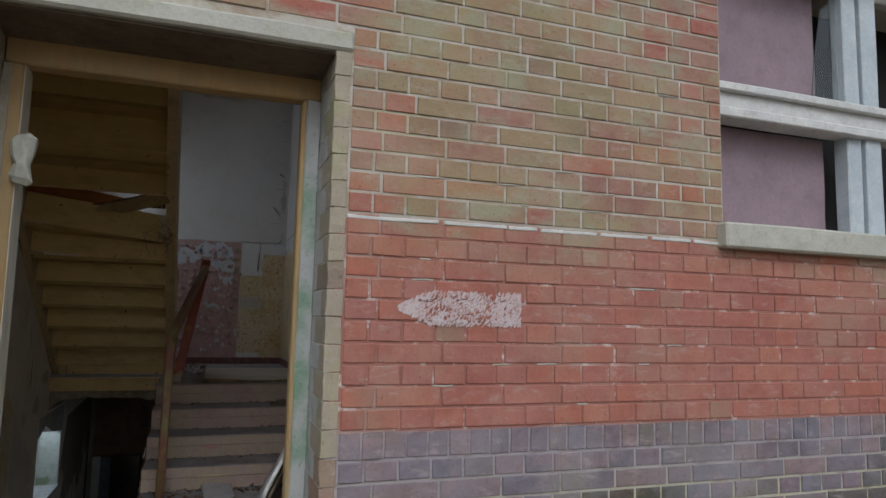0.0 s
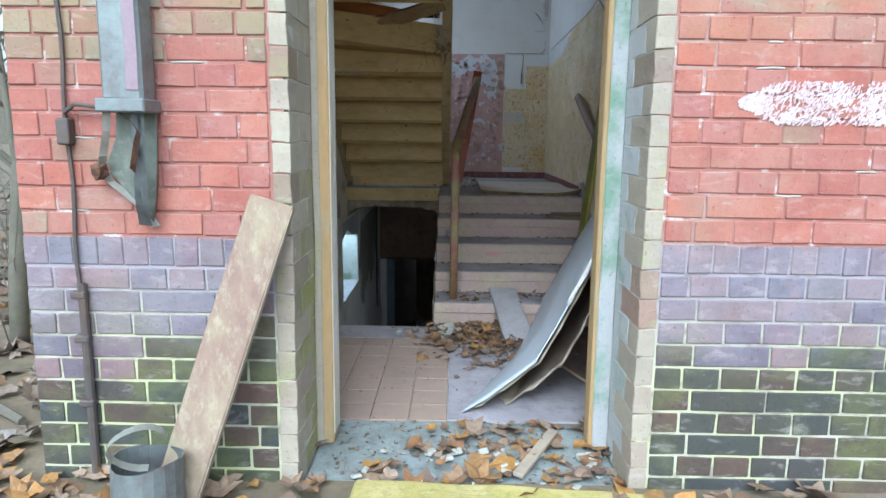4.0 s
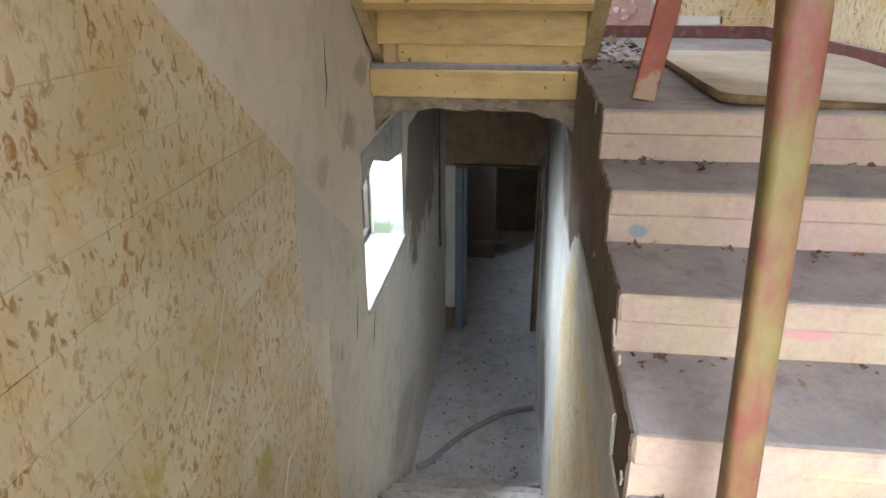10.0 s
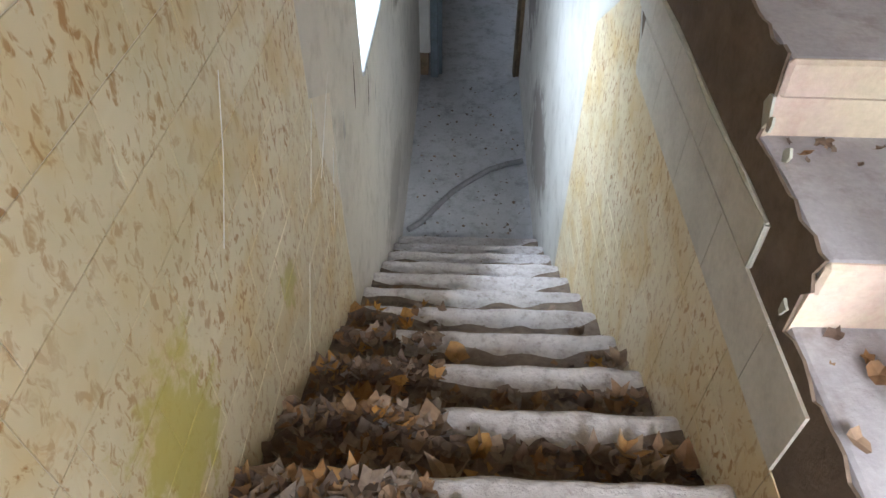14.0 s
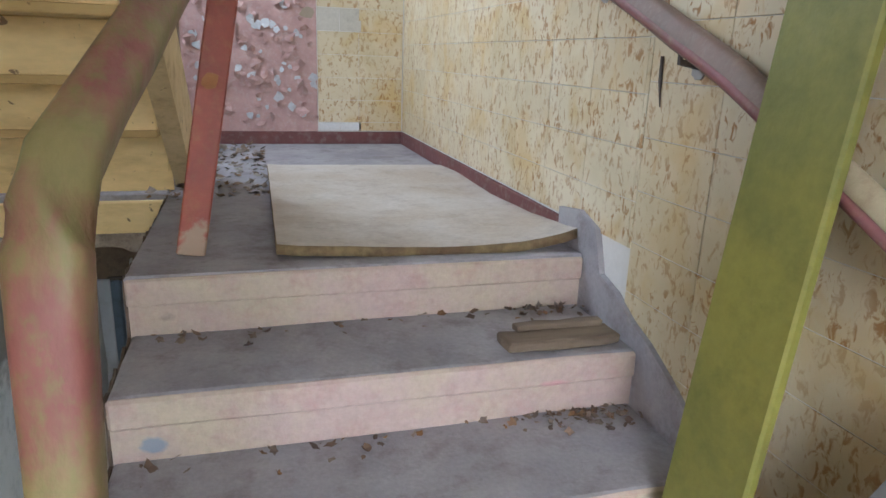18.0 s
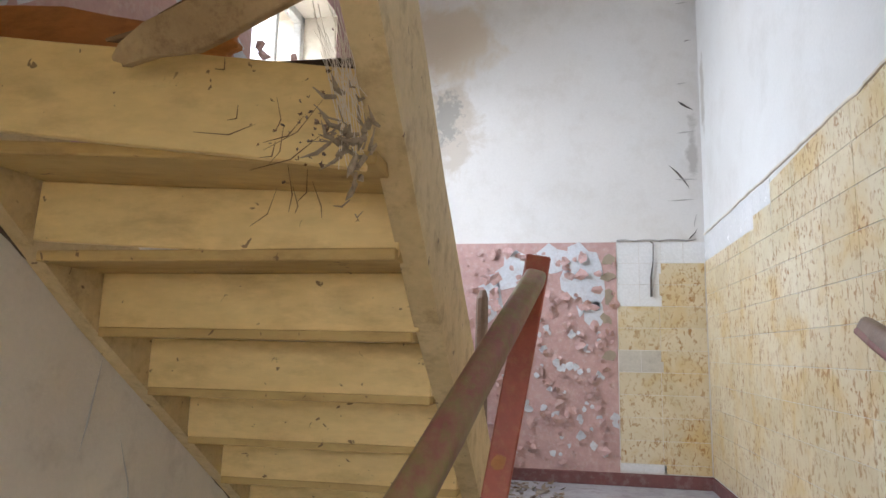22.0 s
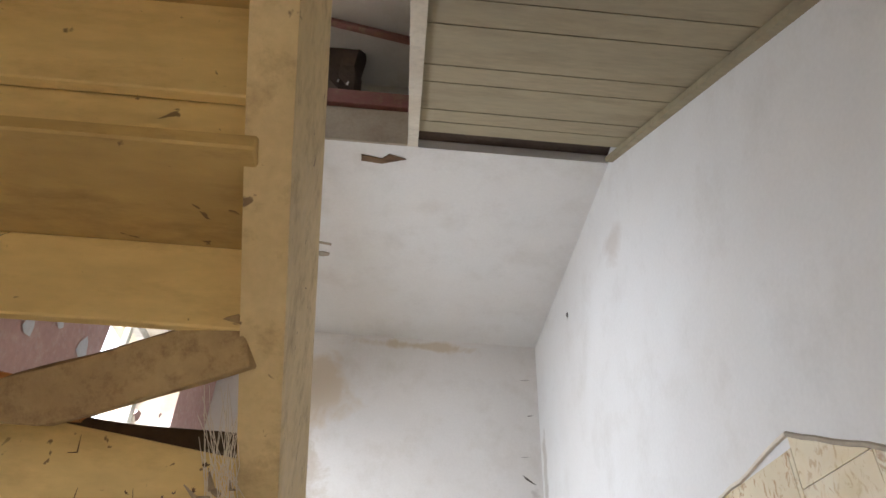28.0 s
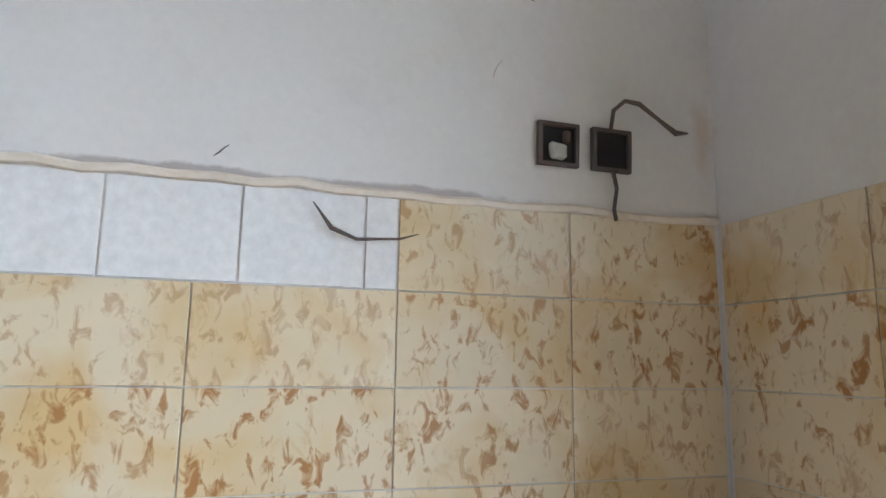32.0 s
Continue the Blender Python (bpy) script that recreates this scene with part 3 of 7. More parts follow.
M["torn_board"] = surface("torn_board", (0.46, 0.33, 0.16), (0.37, 0.25, 0.12), (0.17, 0.09, 0.045), 50, 6, 0.9, 0.8, 0.4)
M["side_board"] = surface("side_board", (0.62, 0.56, 0.45), (0.55, 0.48, 0.37), (0.30, 0.24, 0.17), 40, 3, 0.8, 0.5, 0.2)
M["frame_coat"] = surface("frame_coat", (0.70, 0.68, 0.62), (0.62, 0.55, 0.44), (0.48, 0.46, 0.20), 40, 7, 0.7, 0.8, 0.25, stretch=(1, 1, 0.25))
M["rail_dust"] = surface("rail_dust", (0.50, 0.42, 0.27), (0.42, 0.35, 0.22), (0.30, 0.20, 0.14), 40, 5, 0.9, 0.6, 0.3)

gm, gn, gl, gp = nodes_of("glass")
gp.inputs["Transmission Weight"].default_value = 1.0
gp.inputs["Roughness"].default_value = 0.05
gp.inputs["Base Color"].default_value = (0.85, 0.9, 0.88, 1)
M["glass"] = gm
# Dark tint put into clear panes to dim the bright view outside.
gm2, gn2, gl2, gp2 = nodes_of("glass_dimming")
gp2.inputs["Transmission Weight"].default_value = 1.0
gp2.inputs["Roughness"].default_value = 0.02
gp2.inputs["IOR"].default_value = 1.1
gtint = noise_tex(gn2, gl2, coords(gn2, gl2), 9, 6, 0.7)
gl2.new(ramp(gn2, gl2, gtint, [(0.35, (0.13, 0.15, 0.15)), (0.7, (0.08, 0.09, 0.09))]), gp2.inputs["Base Color"])
M["glass_dimming"] = gm2


# ---- building blocks ----
def mesh_of(name, bm, material):
    me = bpy.data.meshes.new(name)
    bm.normal_update()
    bm.to_mesh(me)
    bm.free()
    for mt in material if isinstance(material, (list, tuple)) else [material]:
        me.materials.append(mt)
    return me


def part(name, bm, material, parent=None, label="", m=None):
    ob = new(name, mesh_of(name, bm, material))
    if m is not None:
        ob.matrix_world = m
    if parent is not None:
        ob.parent = parent
    if label:
        ob["label"] = label
    return ob


def piece(name, me, parent, m):
    ob = bpy.data.objects.new(name, me)
    scene.collection.objects.link(ob)
    ob.matrix_world = m
    ob.parent = parent
    return ob


def empty(name, m=None):
    ob = new(name)
    if m is not None:
        ob.matrix_world = m
    return ob


def add_box(bm, lo, hi, bevel=0.0, m=None, segs=1):
    c = [(a + b) / 2 for a, b in zip(lo, hi)]
    s = [abs(b - a) for a, b in zip(lo, hi)]
    mat = Matrix.LocRotScale(c, None, s)
    if m is not None:
        mat = m @ mat
    r = bmesh.ops.create_cube(bm, size=1, matrix=mat)
    if bevel:
        es = list({e for v in r["verts"] for e in v.link_edges})
        bmesh.ops.bevel(bm, geom=es, offset=bevel, segments=segs, affect="EDGES", profile=0.5)
    return bm


def box(lo, hi, bevel=0.0, m=None, segs=1):
    return add_box(bmesh.new(), lo, hi, bevel, m, segs)


def prism(points, axis, a, b, bm=None):
    """A polygon in the plane across an axis, extruded from a to b along it. x: (y, z), y: (x, z), z: (x, y)."""
    bm = bm or bmesh.new()
    def at(p, d):
        return {"x": (d, p[0], p[1]), "y": (p[0], d, p[1]), "z": (p[0], p[1], d)}[axis]
    va = [bm.verts.new(at(p, a)) for p in points]
    vb = [bm.verts.new(at(p, b)) for p in points]
    bm.faces.new(va)
    bm.faces.new(vb[::-1])
    for k in range(len(points)):
        j = (k + 1) % len(points)
        bm.faces.new((va[k], vb[k], vb[j], va[j]))
    bmesh.ops.recalc_face_normals(bm, faces=bm.faces)
    return bm


def roughen(bm, cuts, amount, scale, seed=0.0):
    """Cuts the mesh finer and pushes its points a little by noise, for worn edges and uneven faces."""
    if cuts:
        bmesh.ops.subdivide_edges(bm, edges=bm.edges[:], cuts=cuts, use_grid_fill=True)
    for v in bm.verts:
        v.co += noise.noise_vector(v.co * scale + Vector((seed, seed, seed))) * amount
    return bm


def rounded(c, power):
    return math.copysign(abs(c) ** power, c)


def tube(points, r, segs=8, bm=None, squash=1.0, box_like=1.0):
    """A round bar along a line of points."""
    bm = bm or bmesh.new()
    pts = [Vector(p) for p in points]
    rings = []
    for k, p in enumerate(pts):
        d = (pts[min(k + 1, len(pts) - 1)] - pts[max(k - 1, 0)]).normalized()
        side = d.cross(Vector((0.3, 0.2, 1)) if abs(d.z) < 0.9 else Vector((1, 0, 0))).normalized()
        up = side.cross(d)
        rr = r[k] if isinstance(r, (list, tuple)) else r
        rings.append([bm.verts.new(p + (side * rounded(math.cos(a), box_like) + up * rounded(math.sin(a), box_like) * squash) * rr) for a in (2 * math.pi * i / segs for i in range(segs))])
    for a, b in zip(rings, rings[1:]):
        for i in range(segs):
            j = (i + 1) % segs
            bm.faces.new((a[i], a[j], b[j], b[i]))
    bm.faces.new(rings[0][::-1])
    bm.faces.new(rings[-1])
    bmesh.ops.recalc_face_normals(bm, faces=bm.faces)
    return bm


def structure(ob, label, category):
    return tagged(ob, label, category, kind="structure")



# ---- ground and distance ----
WELL = (-2.35, -1.57, 4.95, 6.75)   # light well by the basement window: x0, x1, y0, y1
WELL_B = (9.4, 11.1)                # assumed light well of the basement room, out of view: y0, y1


def build_ground():
    bm = bmesh.new()
    xs = sorted({-300.0, -60, -25, -14, -9, -6.5, -5, -4, -3.2, WELL[0], WELL[1], -1, 0, 1, 2, 3, 4, 6, 10, 20, 60, 300})
    ys = sorted({-300.0, -60, -20, -9, -6, -4, -3, -2, -1.2, -0.6, 0.2, YO + 0.02, 2, 3.5, WELL[2], WELL[3], 8.5, WELL_B[0], WELL_B[1], 12.6, 14, 18, 24, 40, 90, 300})
    grid = {}
    for x in xs:
        for y in ys:
            near = max(abs(x), abs(y)) < 30
            z = 0.02 + (noise.noise(Vector((x * 0.7, y * 0.7, 0))) * 0.05 if near and y < YO and abs(x) > 0.6 else 0)
            if x < -3 and near:
                z += 0.10 * min(1, (-3 - x) / 4)
            grid[x, y] = bm.verts.new((x, y, z))
    for xa, xb in zip(xs, xs[1:]):
        for ya, yb in zip(ys, ys[1:]):
            if xa >= WELL[0] - 0.01 and xb <= WELL[1] + 0.01 and ya >= WELL[2] - 0.01 and yb <= WELL[3] + 0.01:
                continue
            if xa >= WELL[0] - 0.01 and xb <= WELL[1] + 0.01 and ya >= WELL_B[0] - 0.01 and yb <= WELL_B[1] + 0.01:
                continue
            if xa >= WELL[1] - 0.01 and xb <= 20 and ya >= YO and yb <= 12.7:
                continue
            bm.faces.new((grid[xa, ya], grid[xb, ya], grid[xb, yb], grid[xa, yb]))
    ob = part("ground", bm, M["ground"])
    structure(ob, "brown earth ground strewn with fallen autumn leaves", "ground")


build_ground()

# ---- front wall ----
TOP = 5.6
front = empty("wall_front")
structure(front, "weathered red brick facade with a dark brick base", "wall")
fb = bmesh.new()
WX0, WX1, WZ0, WZ1 = 3.0, 5.2, 2.09, 3.75     # window in the facade
SK = 0.0065                                    # mortar bed behind the brick faces
add_box(fb, (-1.57 + SK, YO + SK, -2.4), (DX0 - 0.02, YF, TOP))
add_box(fb, (DX0 - 0.02, YO + SK, DZ + 0.03), (DX1 + 0.02, YF, TOP))
add_box(fb, (DX1 + 0.02, YO + SK, -2.4), (WX0, YF, TOP))
add_box(fb, (WX0, YO + SK, -2.4), (WX1, YF, WZ0 - 0.14))
add_box(fb, (WX0, YO + SK, WZ1), (WX1, YF, TOP))
add_box(fb, (WX1, YO + SK, -2.4), (9.0, YF, TOP))
part("masonry", fb, M["mortar"], front, "sandy lime mortar")

# ---- side and back walls ----
W2 = (5.30, 6.50, 2.78, 4.05)       # upper stair window in the left wall: y0, y1, z0, z1
W1 = (5.23, 6.42, -0.43, 0.42)     # basement window
XO = -1.57                          # outside of the left wall
def wall_with_openings(name, openings, y0, y1, z0, z1, x0, x1, material):
    bm = bmesh.new()
    ys = sorted({y0, y1, *[o[0] for o in openings], *[o[1] for o in openings]})
    zs = sorted({z0, z1, *[o[2] for o in openings], *[o[3] for o in openings]})
    def solid(i, j):
        if not (0 <= i < len(ys) - 1 and 0 <= j < len(zs) - 1):
            return False
        cy, cz = (ys[i] + ys[i + 1]) / 2, (zs[j] + zs[j + 1]) / 2
        return not any(o[0] < cy < o[1] and o[2] < cz < o[3] for o in openings)
    vs = {}
    def v(x, i, j):
        key = (x, i, j)
        if key not in vs:
            vs[key] = bm.verts.new((x, ys[i], zs[j]))
        return vs[key]
    for i in range(len(ys) - 1):
        for j in range(len(zs) - 1):
            if not solid(i, j):
                continue
            for x in (x0, x1):
                bm.faces.new((v(x, i, j), v(x, i + 1, j), v(x, i + 1, j + 1), v(x, i, j + 1)))
            for di, dj, a, b in ((-1, 0, (i, j), (i, j + 1)), (1, 0, (i + 1, j), (i + 1, j + 1)), (0, -1, (i, j), (i + 1, j)), (0, 1, (i, j + 1), (i + 1, j + 1))):
                if not solid(i + di, j + dj):
                    bm.faces.new((v(x0, *a), v(x1, *a), v(x1, *b), v(x0, *b)))
    bmesh.ops.recalc_face_normals(bm, faces=bm.faces)
    return part(name, bm, material)


W4 = (9.75, 10.75, -0.75, 0.0)     # assumed window of the basement room, never in view
W3 = (3.6, 5.2, 4.85, 5.5)          # unseen opening assumed for the daylight in the upper storey
wl_ob = wall_with_openings("wall_left", [W1, W2, W3, W4], YF, 12.6, ZB - 0.1, TOP, XO, XL, M["plaster_cream"])
structure(wl_ob, "cracked cream plastered stairwell wall with missing patches", "wall")
wr_ob = part("wall_right", box((XR, YF, ZB - 0.1), (XR + 0.3, 12.6, TOP)), M["plaster_right"])
structure(wr_ob, "stained white plastered stairwell wall above the tiles", "wall")
wb_ob = part("wall_back", box((XL, YB, LAND - 0.2), (XR, YB + 0.3, TOP)), M["plaster_back"])
structure(wb_ob, "white plastered back wall with damp patches", "wall")
wf_in = bmesh.new()
add_box(wf_in, (XL, YF, -2.4), (DX0 - 0.02, YF + 0.015, TOP - 0.5))
add_box(wf_in, (DX1 + 0.02, YF, 0), (XR, YF + 0.015, TOP - 0.5))
add_box(wf_in, (DX0 - 0.02, YF, DZ + 0.03), (DX1 + 0.02, YF + 0.015, TOP - 0.5))
structure(part("wall_front_inside", wf_in, M["plaster_right"]), "dusty white plaster inside the entrance wall", "wall")

# ---- ceilings ----
cp = part("ceiling", box((XL, YC, CEIL), (XR, YB, CEIL + 0.12)), M["plaster_right"])
structure(cp, "stained white plaster ceiling over the landing", "ceiling")
up = part("ceiling_upper", box((XO, YO, TOP), (8.0, 12.6, TOP + 0.2)), M["plaster_white"])
structure(up, "pale plaster ceiling of the upper storey", "ceiling")
HX = 0.30                           # left edge of the boarded underside of the next flight
SLANT = 0.60                        # it falls towards the door by this much a metre
ZT, YT, YK = CEIL + 0.02, YC - 0.24, 2.62
def soffit_z(y):
    return ZT - (YC - y) * SLANT


bo = part("ceiling_boards", bmesh.new(), M["ceiling_board"])
cb = bmesh.new()
k = 0
y1 = YT
while y1 > YK:
    y0 = max(y1 - 0.155, YK)
    dz = 0.003 * (k % 3)
    prism([(y0 + 0.003, soffit_z(y0 + 0.003) + dz), (y1, soffit_z(y1) + dz), (y1, soffit_z(y1) + dz + 0.025), (y0 + 0.003, soffit_z(y0 + 0.003) + dz + 0.025)], "x", HX, XR - 0.002, cb)
    y1 = y0
    k += 1
cb.to_mesh(bo.data)
cb.free()
structure(bo, "yellowed boards under the upper flight with open joints", "ceiling")
structure(part("ceiling_landing", box((HX, YF + 0.015, soffit_z(YK) - 0.02), (XR, YK, soffit_z(YK) + 0.02)), M["ceiling_board"]), "boarded underside of the upper landing", "ceiling")
structure(part("ceiling_batten", prism([(YK, soffit_z(YK) - 0.03), (YC - 0.03, soffit_z(YC - 0.03) - 0.03), (YC - 0.03, soffit_z(YC - 0.03) + 0.34), (YK, soffit_z(YK) + 0.34)], "x", HX - 0.055, HX), M["side_board"]), "yellowish white side board of the upper flight", "beam")
structure(part("ceiling_trim", prism([(YK, soffit_z(YK) - 0.035), (YC - 0.06, soffit_z(YC - 0.06) - 0.035), (YC - 0.06, soffit_z(YC - 0.06)), (YK, soffit_z(YK))], "x", XR - 0.04, XR), M["ceiling_board"]), "wooden cover strip along the wall", "beam")
# The first block is a dark filler, standing in for a shaded recess.
for nm, lo, hi, mt in (("ceiling_beam", (HX - 0.05, YC - 0.16, CEIL + 0.06), (XR, YC, CEIL + 0.22), "near_black"), ("ceiling_rail", (XL, YC - 0.05, 4.929), (HX - 0.06, YC + 0.02, 5.05), "rail_red"), ("ceiling_plate", (XL, YC - 0.022, CEIL - 0.006), (HX - 0.06, YC - 0.002, 4.929 - 0.002), "board_brown")):
    structure(part(nm, box(lo, hi, 0.004), M[mt]), "old timber and dark recess filler at the edge of the ceiling", "beam")

# ---- entrance floor, stairs, landing ----
fl = part("floor", box((XL, 1.13, -0.16), (XR, YP - 0.31, -0.012)), M["grout"])
structure(fl, "dusty beige floor tiles in the entrance", "floor")
edge = part("floor_edge", roughen(box((XL, YP - 0.31, -0.16), (0.02, YP, 0.0), 0.008), 3, 0.006, 5), M["concrete"])
structure(edge, "worn concrete edge above the basement stairs", "floor")
eb = part("floor_patch", box((0.02, YP - 0.31, -0.16), (XR, Y1 + 0.1, -0.001)), M["concrete"])
structure(eb, "bare dusty concrete floor before the steps", "floor")
sill_ob = part("threshold", roughen(box((DX0, YO - 0.03, -0.15), (DX1, 1.13, -0.004), 0.01), 5, 0.012, 4), M["threshold"])
structure(sill_ob, "cracked grey concrete door threshold", "threshold")

stairs = empty("stairs_up")
structure(stairs, "worn concrete steps with painted risers up to the landing", "stairs")
prof = [(Y1 + 0.006, ZB)]
for k in range(STEPS):
    prof += [(Y1 + RUN * k + 0.006, RISE * k), (Y1 + RUN * k + 0.006, RISE * (k + 1) - 0.05)]
    prof += [(Y1 + RUN * (k + 1) + 0.006, RISE * (k + 1) - 0.05)] if k < STEPS - 1 else []
prof += [(YB, LAND - 0.05), (YB, ZB)]
core = prism(prof, "x", -0.012, XR)
part("stair_core", core, M["riser"], stairs)
edge_prof = []
for (ya, za), (yb, zb) in zip(prof[:-2], prof[1:-1]):
    n = max(1, int(math.hypot(yb - ya, zb - za) / 0.03)) if za >= -0.01 else 1
    for q in range(n):
        f = q / n
        w = 0.0 if za < -0.01 else 0.012
        edge_prof.append((ya + (yb - ya) * f + random.uniform(-w, w), za + (zb - za) * f + 0.045 * (za >= 0) + random.uniform(-w, w)))
edge_prof += [(YB, LAND - 0.006), (YB, ZB)]
sidep = prism(edge_prof, "x", -0.02, -0.013)
part("stair_cheek", sidep, M["concrete_side"], stairs, "rough brown cement edge of the steps")
for k in range(STEPS - 1):
    y0 = Y1 + RUN * k
    t = box((-0.012, y0, RISE * (k + 1) - 0.05), (XR - 0.02, y0 + RUN + 0.02, RISE * (k + 1)), 0.012, None, 2)
    part("tread", roughen(t, 4, 0.006, 6, k), M["concrete"], stairs)
    nose = box((-0.014, y0 - 0.008, RISE * (k + 1) - 0.085), (XR - 0.02, y0 + 0.012, RISE * (k + 1) - 0.004), 0.008)
    part("nosing", roughen(nose, 5, 0.006, 9, k), M["riser"], stairs, "flaking pink and cream painted nosing")
lt = bmesh.new()
add_box(lt, (-0.02, YL, LAND - 0.05), (XR, YB, LAND), 0.01)
add_box(lt, (XL, YA, LAND - 0.16), (-0.02, YB, LAND), 0.006)
structure(part("landing", lt, M["concrete"]), "dusty grey concrete landing", "floor")
part("nosing", roughen(box((-0.014, YL - 0.008, LAND - 0.085), (XR - 0.02, YL + 0.012, LAND - 0.006), 0.006), 3, 0.004, 9, 7), M["riser"], stairs)

# ---- basement ----
bst = empty("stairs_down")
structure(bst, "litter-strewn worn steps down to the basement", "stairs")
NB, RB, HBS = 12, 0.308, -ZB / 12
for k in range(NB - 1):
    z = -HBS * (k + 1)
    y0 = YP + RB * k
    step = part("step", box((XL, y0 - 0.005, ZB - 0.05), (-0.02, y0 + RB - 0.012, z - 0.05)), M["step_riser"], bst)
    t = box((XL, y0 - 0.02, z - 0.06), (-0.02, y0 + RB + 0.012, z), 0.022, None, 3)
    bmesh.ops.subdivide_edges(t, edges=[e for e in t.edges if abs(e.verts[0].co.x - e.verts[1].co.x) > 0.5], cuts=26, use_grid_fill=True)
    for v in t.verts:
        worn = max(0, 1 - abs(v.co.y - y0 - RB) / 0.06)
        v.co.z -= worn * (0.012 * abs(noise.noise(v.co * 5 + Vector((0, k * 3.1, 0)))) + 0.008 * max(0, noise.noise(v.co * 17)))
        v.co.y += worn * 0.012 * noise.noise(v.co * 9 + Vector((k, 0, 0)))
        v.co += noise.noise_vector(v.co * 14) * 0.003
    part("tread", t, M["step_stone"], step, "crumbling pale concrete tread")
    d = bmesh.new()
    rows = []
    for i in range(31):
        x = XL + 0.004 + 1.082 * i / 30
        side = max(0, 1 - i / 12) if k < 6 else max(0, 0.5 - i / 16)
        far_side = max(0, (i - 24) / 6)
        deep = min(0.30, 0.215 + (0.09 if k < 5 else 0.04) * side + 0.06 * far_side + 0.05 * noise.noise(Vector((x * 6, k * 2.3, 0))))
        tall = (0.05 if k < 5 else 0.028) * (1 + side)
        row = []
        for q in range(7):
            f = q / 6
            hgt = tall * (1 - f) * (1 + 0.5 * noise.noise(Vector((x * 15, f * 4, k)))) - (0.004 if q == 6 else -0.002)
            row.append(d.verts.new((x, y0 - 0.004 + deep * f, z + hgt)))
        rows.append(row)
    for ra_, rb_ in zip(rows, rows[1:]):
        for q in range(6):
            d.faces.new((ra_[q], rb_[q], rb_[q + 1], ra_[q + 1]))
    bmesh.ops.recalc_face_normals(d, faces=d.faces)
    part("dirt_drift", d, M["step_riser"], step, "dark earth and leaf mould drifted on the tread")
structure(part("floor_basement", box((XL, YP + RB * (NB - 1) - 0.03, ZB - 0.1), (4.0, 12.6, ZB)), M["dust_floor"]), "dusty grey basement floor", "floor")
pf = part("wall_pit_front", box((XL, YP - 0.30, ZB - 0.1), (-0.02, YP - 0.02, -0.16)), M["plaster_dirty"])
structure(pf, "dirty plaster under the floor edge", "wall")
arch = [(XL, LAND - 0.16), (XL, 0.50)]
for k in range(13):
    a = math.pi * k / 12
    arch.append(((XL - 0.02) / 2 - 0.52 * math.cos(a), 0.53 + 0.105 * math.sin(a) ** 0.8))
arch += [(-0.02, 0.50), (-0.02, LAND - 0.16)]
structure(part("wall_arch", prism(arch, "y", YA + 0.10, YD), M["dark_brown"]), "dark brown arched ceiling over the basement passage", "wall")
rim = [(p[0], p[1]) for p in arch]
structure(part("arch_rim", roughen(prism(rim, "y", YA + 0.05, YA + 0.098), 2, 0.022, 11), M["arch_plaster"]), "broken cream plaster rim of the basement arch", "plaster")
BD = (-1.02, -0.06, -0.64)      # basement door: x0, x1, top
bdw = bmesh.new()
add_box(bdw, (XL, YD, ZB), (BD[0], YD + 0.2, 0.6))
add_box(bdw, (BD[0], YD, BD[2]), (BD[1], YD + 0.2, 0.6))
add_box(bdw, (BD[1], YD, ZB), (4.0, YD + 0.2, 0.6))
structure(part("wall_basement_door", bdw, M["door_wall"]), "brown wall above the basement doorway", "wall")
structure(part("wall_passage_right", box((-0.02, YB, ZB), (0.1, YD, LAND - 0.05)), M["plaster_passage"]), "grimy passage wall in the basement", "wall")
structure(part("wall_basement_back", box((XO, 12.4, ZB), (4.0, 12.6, TOP)), M["dark_brown"]), "dark wall closing the basement", "wall")
structure(part("wall_basement_side", box((0.9, YD + 0.2, ZB), (1.1, 12.4, 0.6)), M["dark_brown"]), "dark side wall of the basement room", "wall")
# Dark panel over the cream plaster, added to keep the unlit room dim.
structure(wall_with_openings("wall_basement_left", [W4], YD + 0.2, 12.4, ZB, 0.5, XL, XL + 0.02, M["dark_brown"]), "dark panel added over the basement room wall", "wall")
structure(part("ceiling_basement", box((XL, YD, 0.5), (4.0, 12.4, 0.7)), M["dark_brown"]), "dark basement ceiling", "ceiling")
structure(part("wall_upper_back", box((XL, YB + 0.3, LAND - 0.2), (XR, YB + 0.35, TOP)), M["plaster_white"]), "plain wall behind the stairwell", "wall")

# ---- timber stairs ----
WR, WRUN = 0.205, 0.29
WY, WZ = 5.78, 0.78
SX0, SX1 = -1.05, 0.0
timber = empty("timber_stairs")
tagged(timber, "ochre-painted timber stairs with broken upper steps, seen from below", "stairs")
cx_t = (SX0 + SX1) / 2
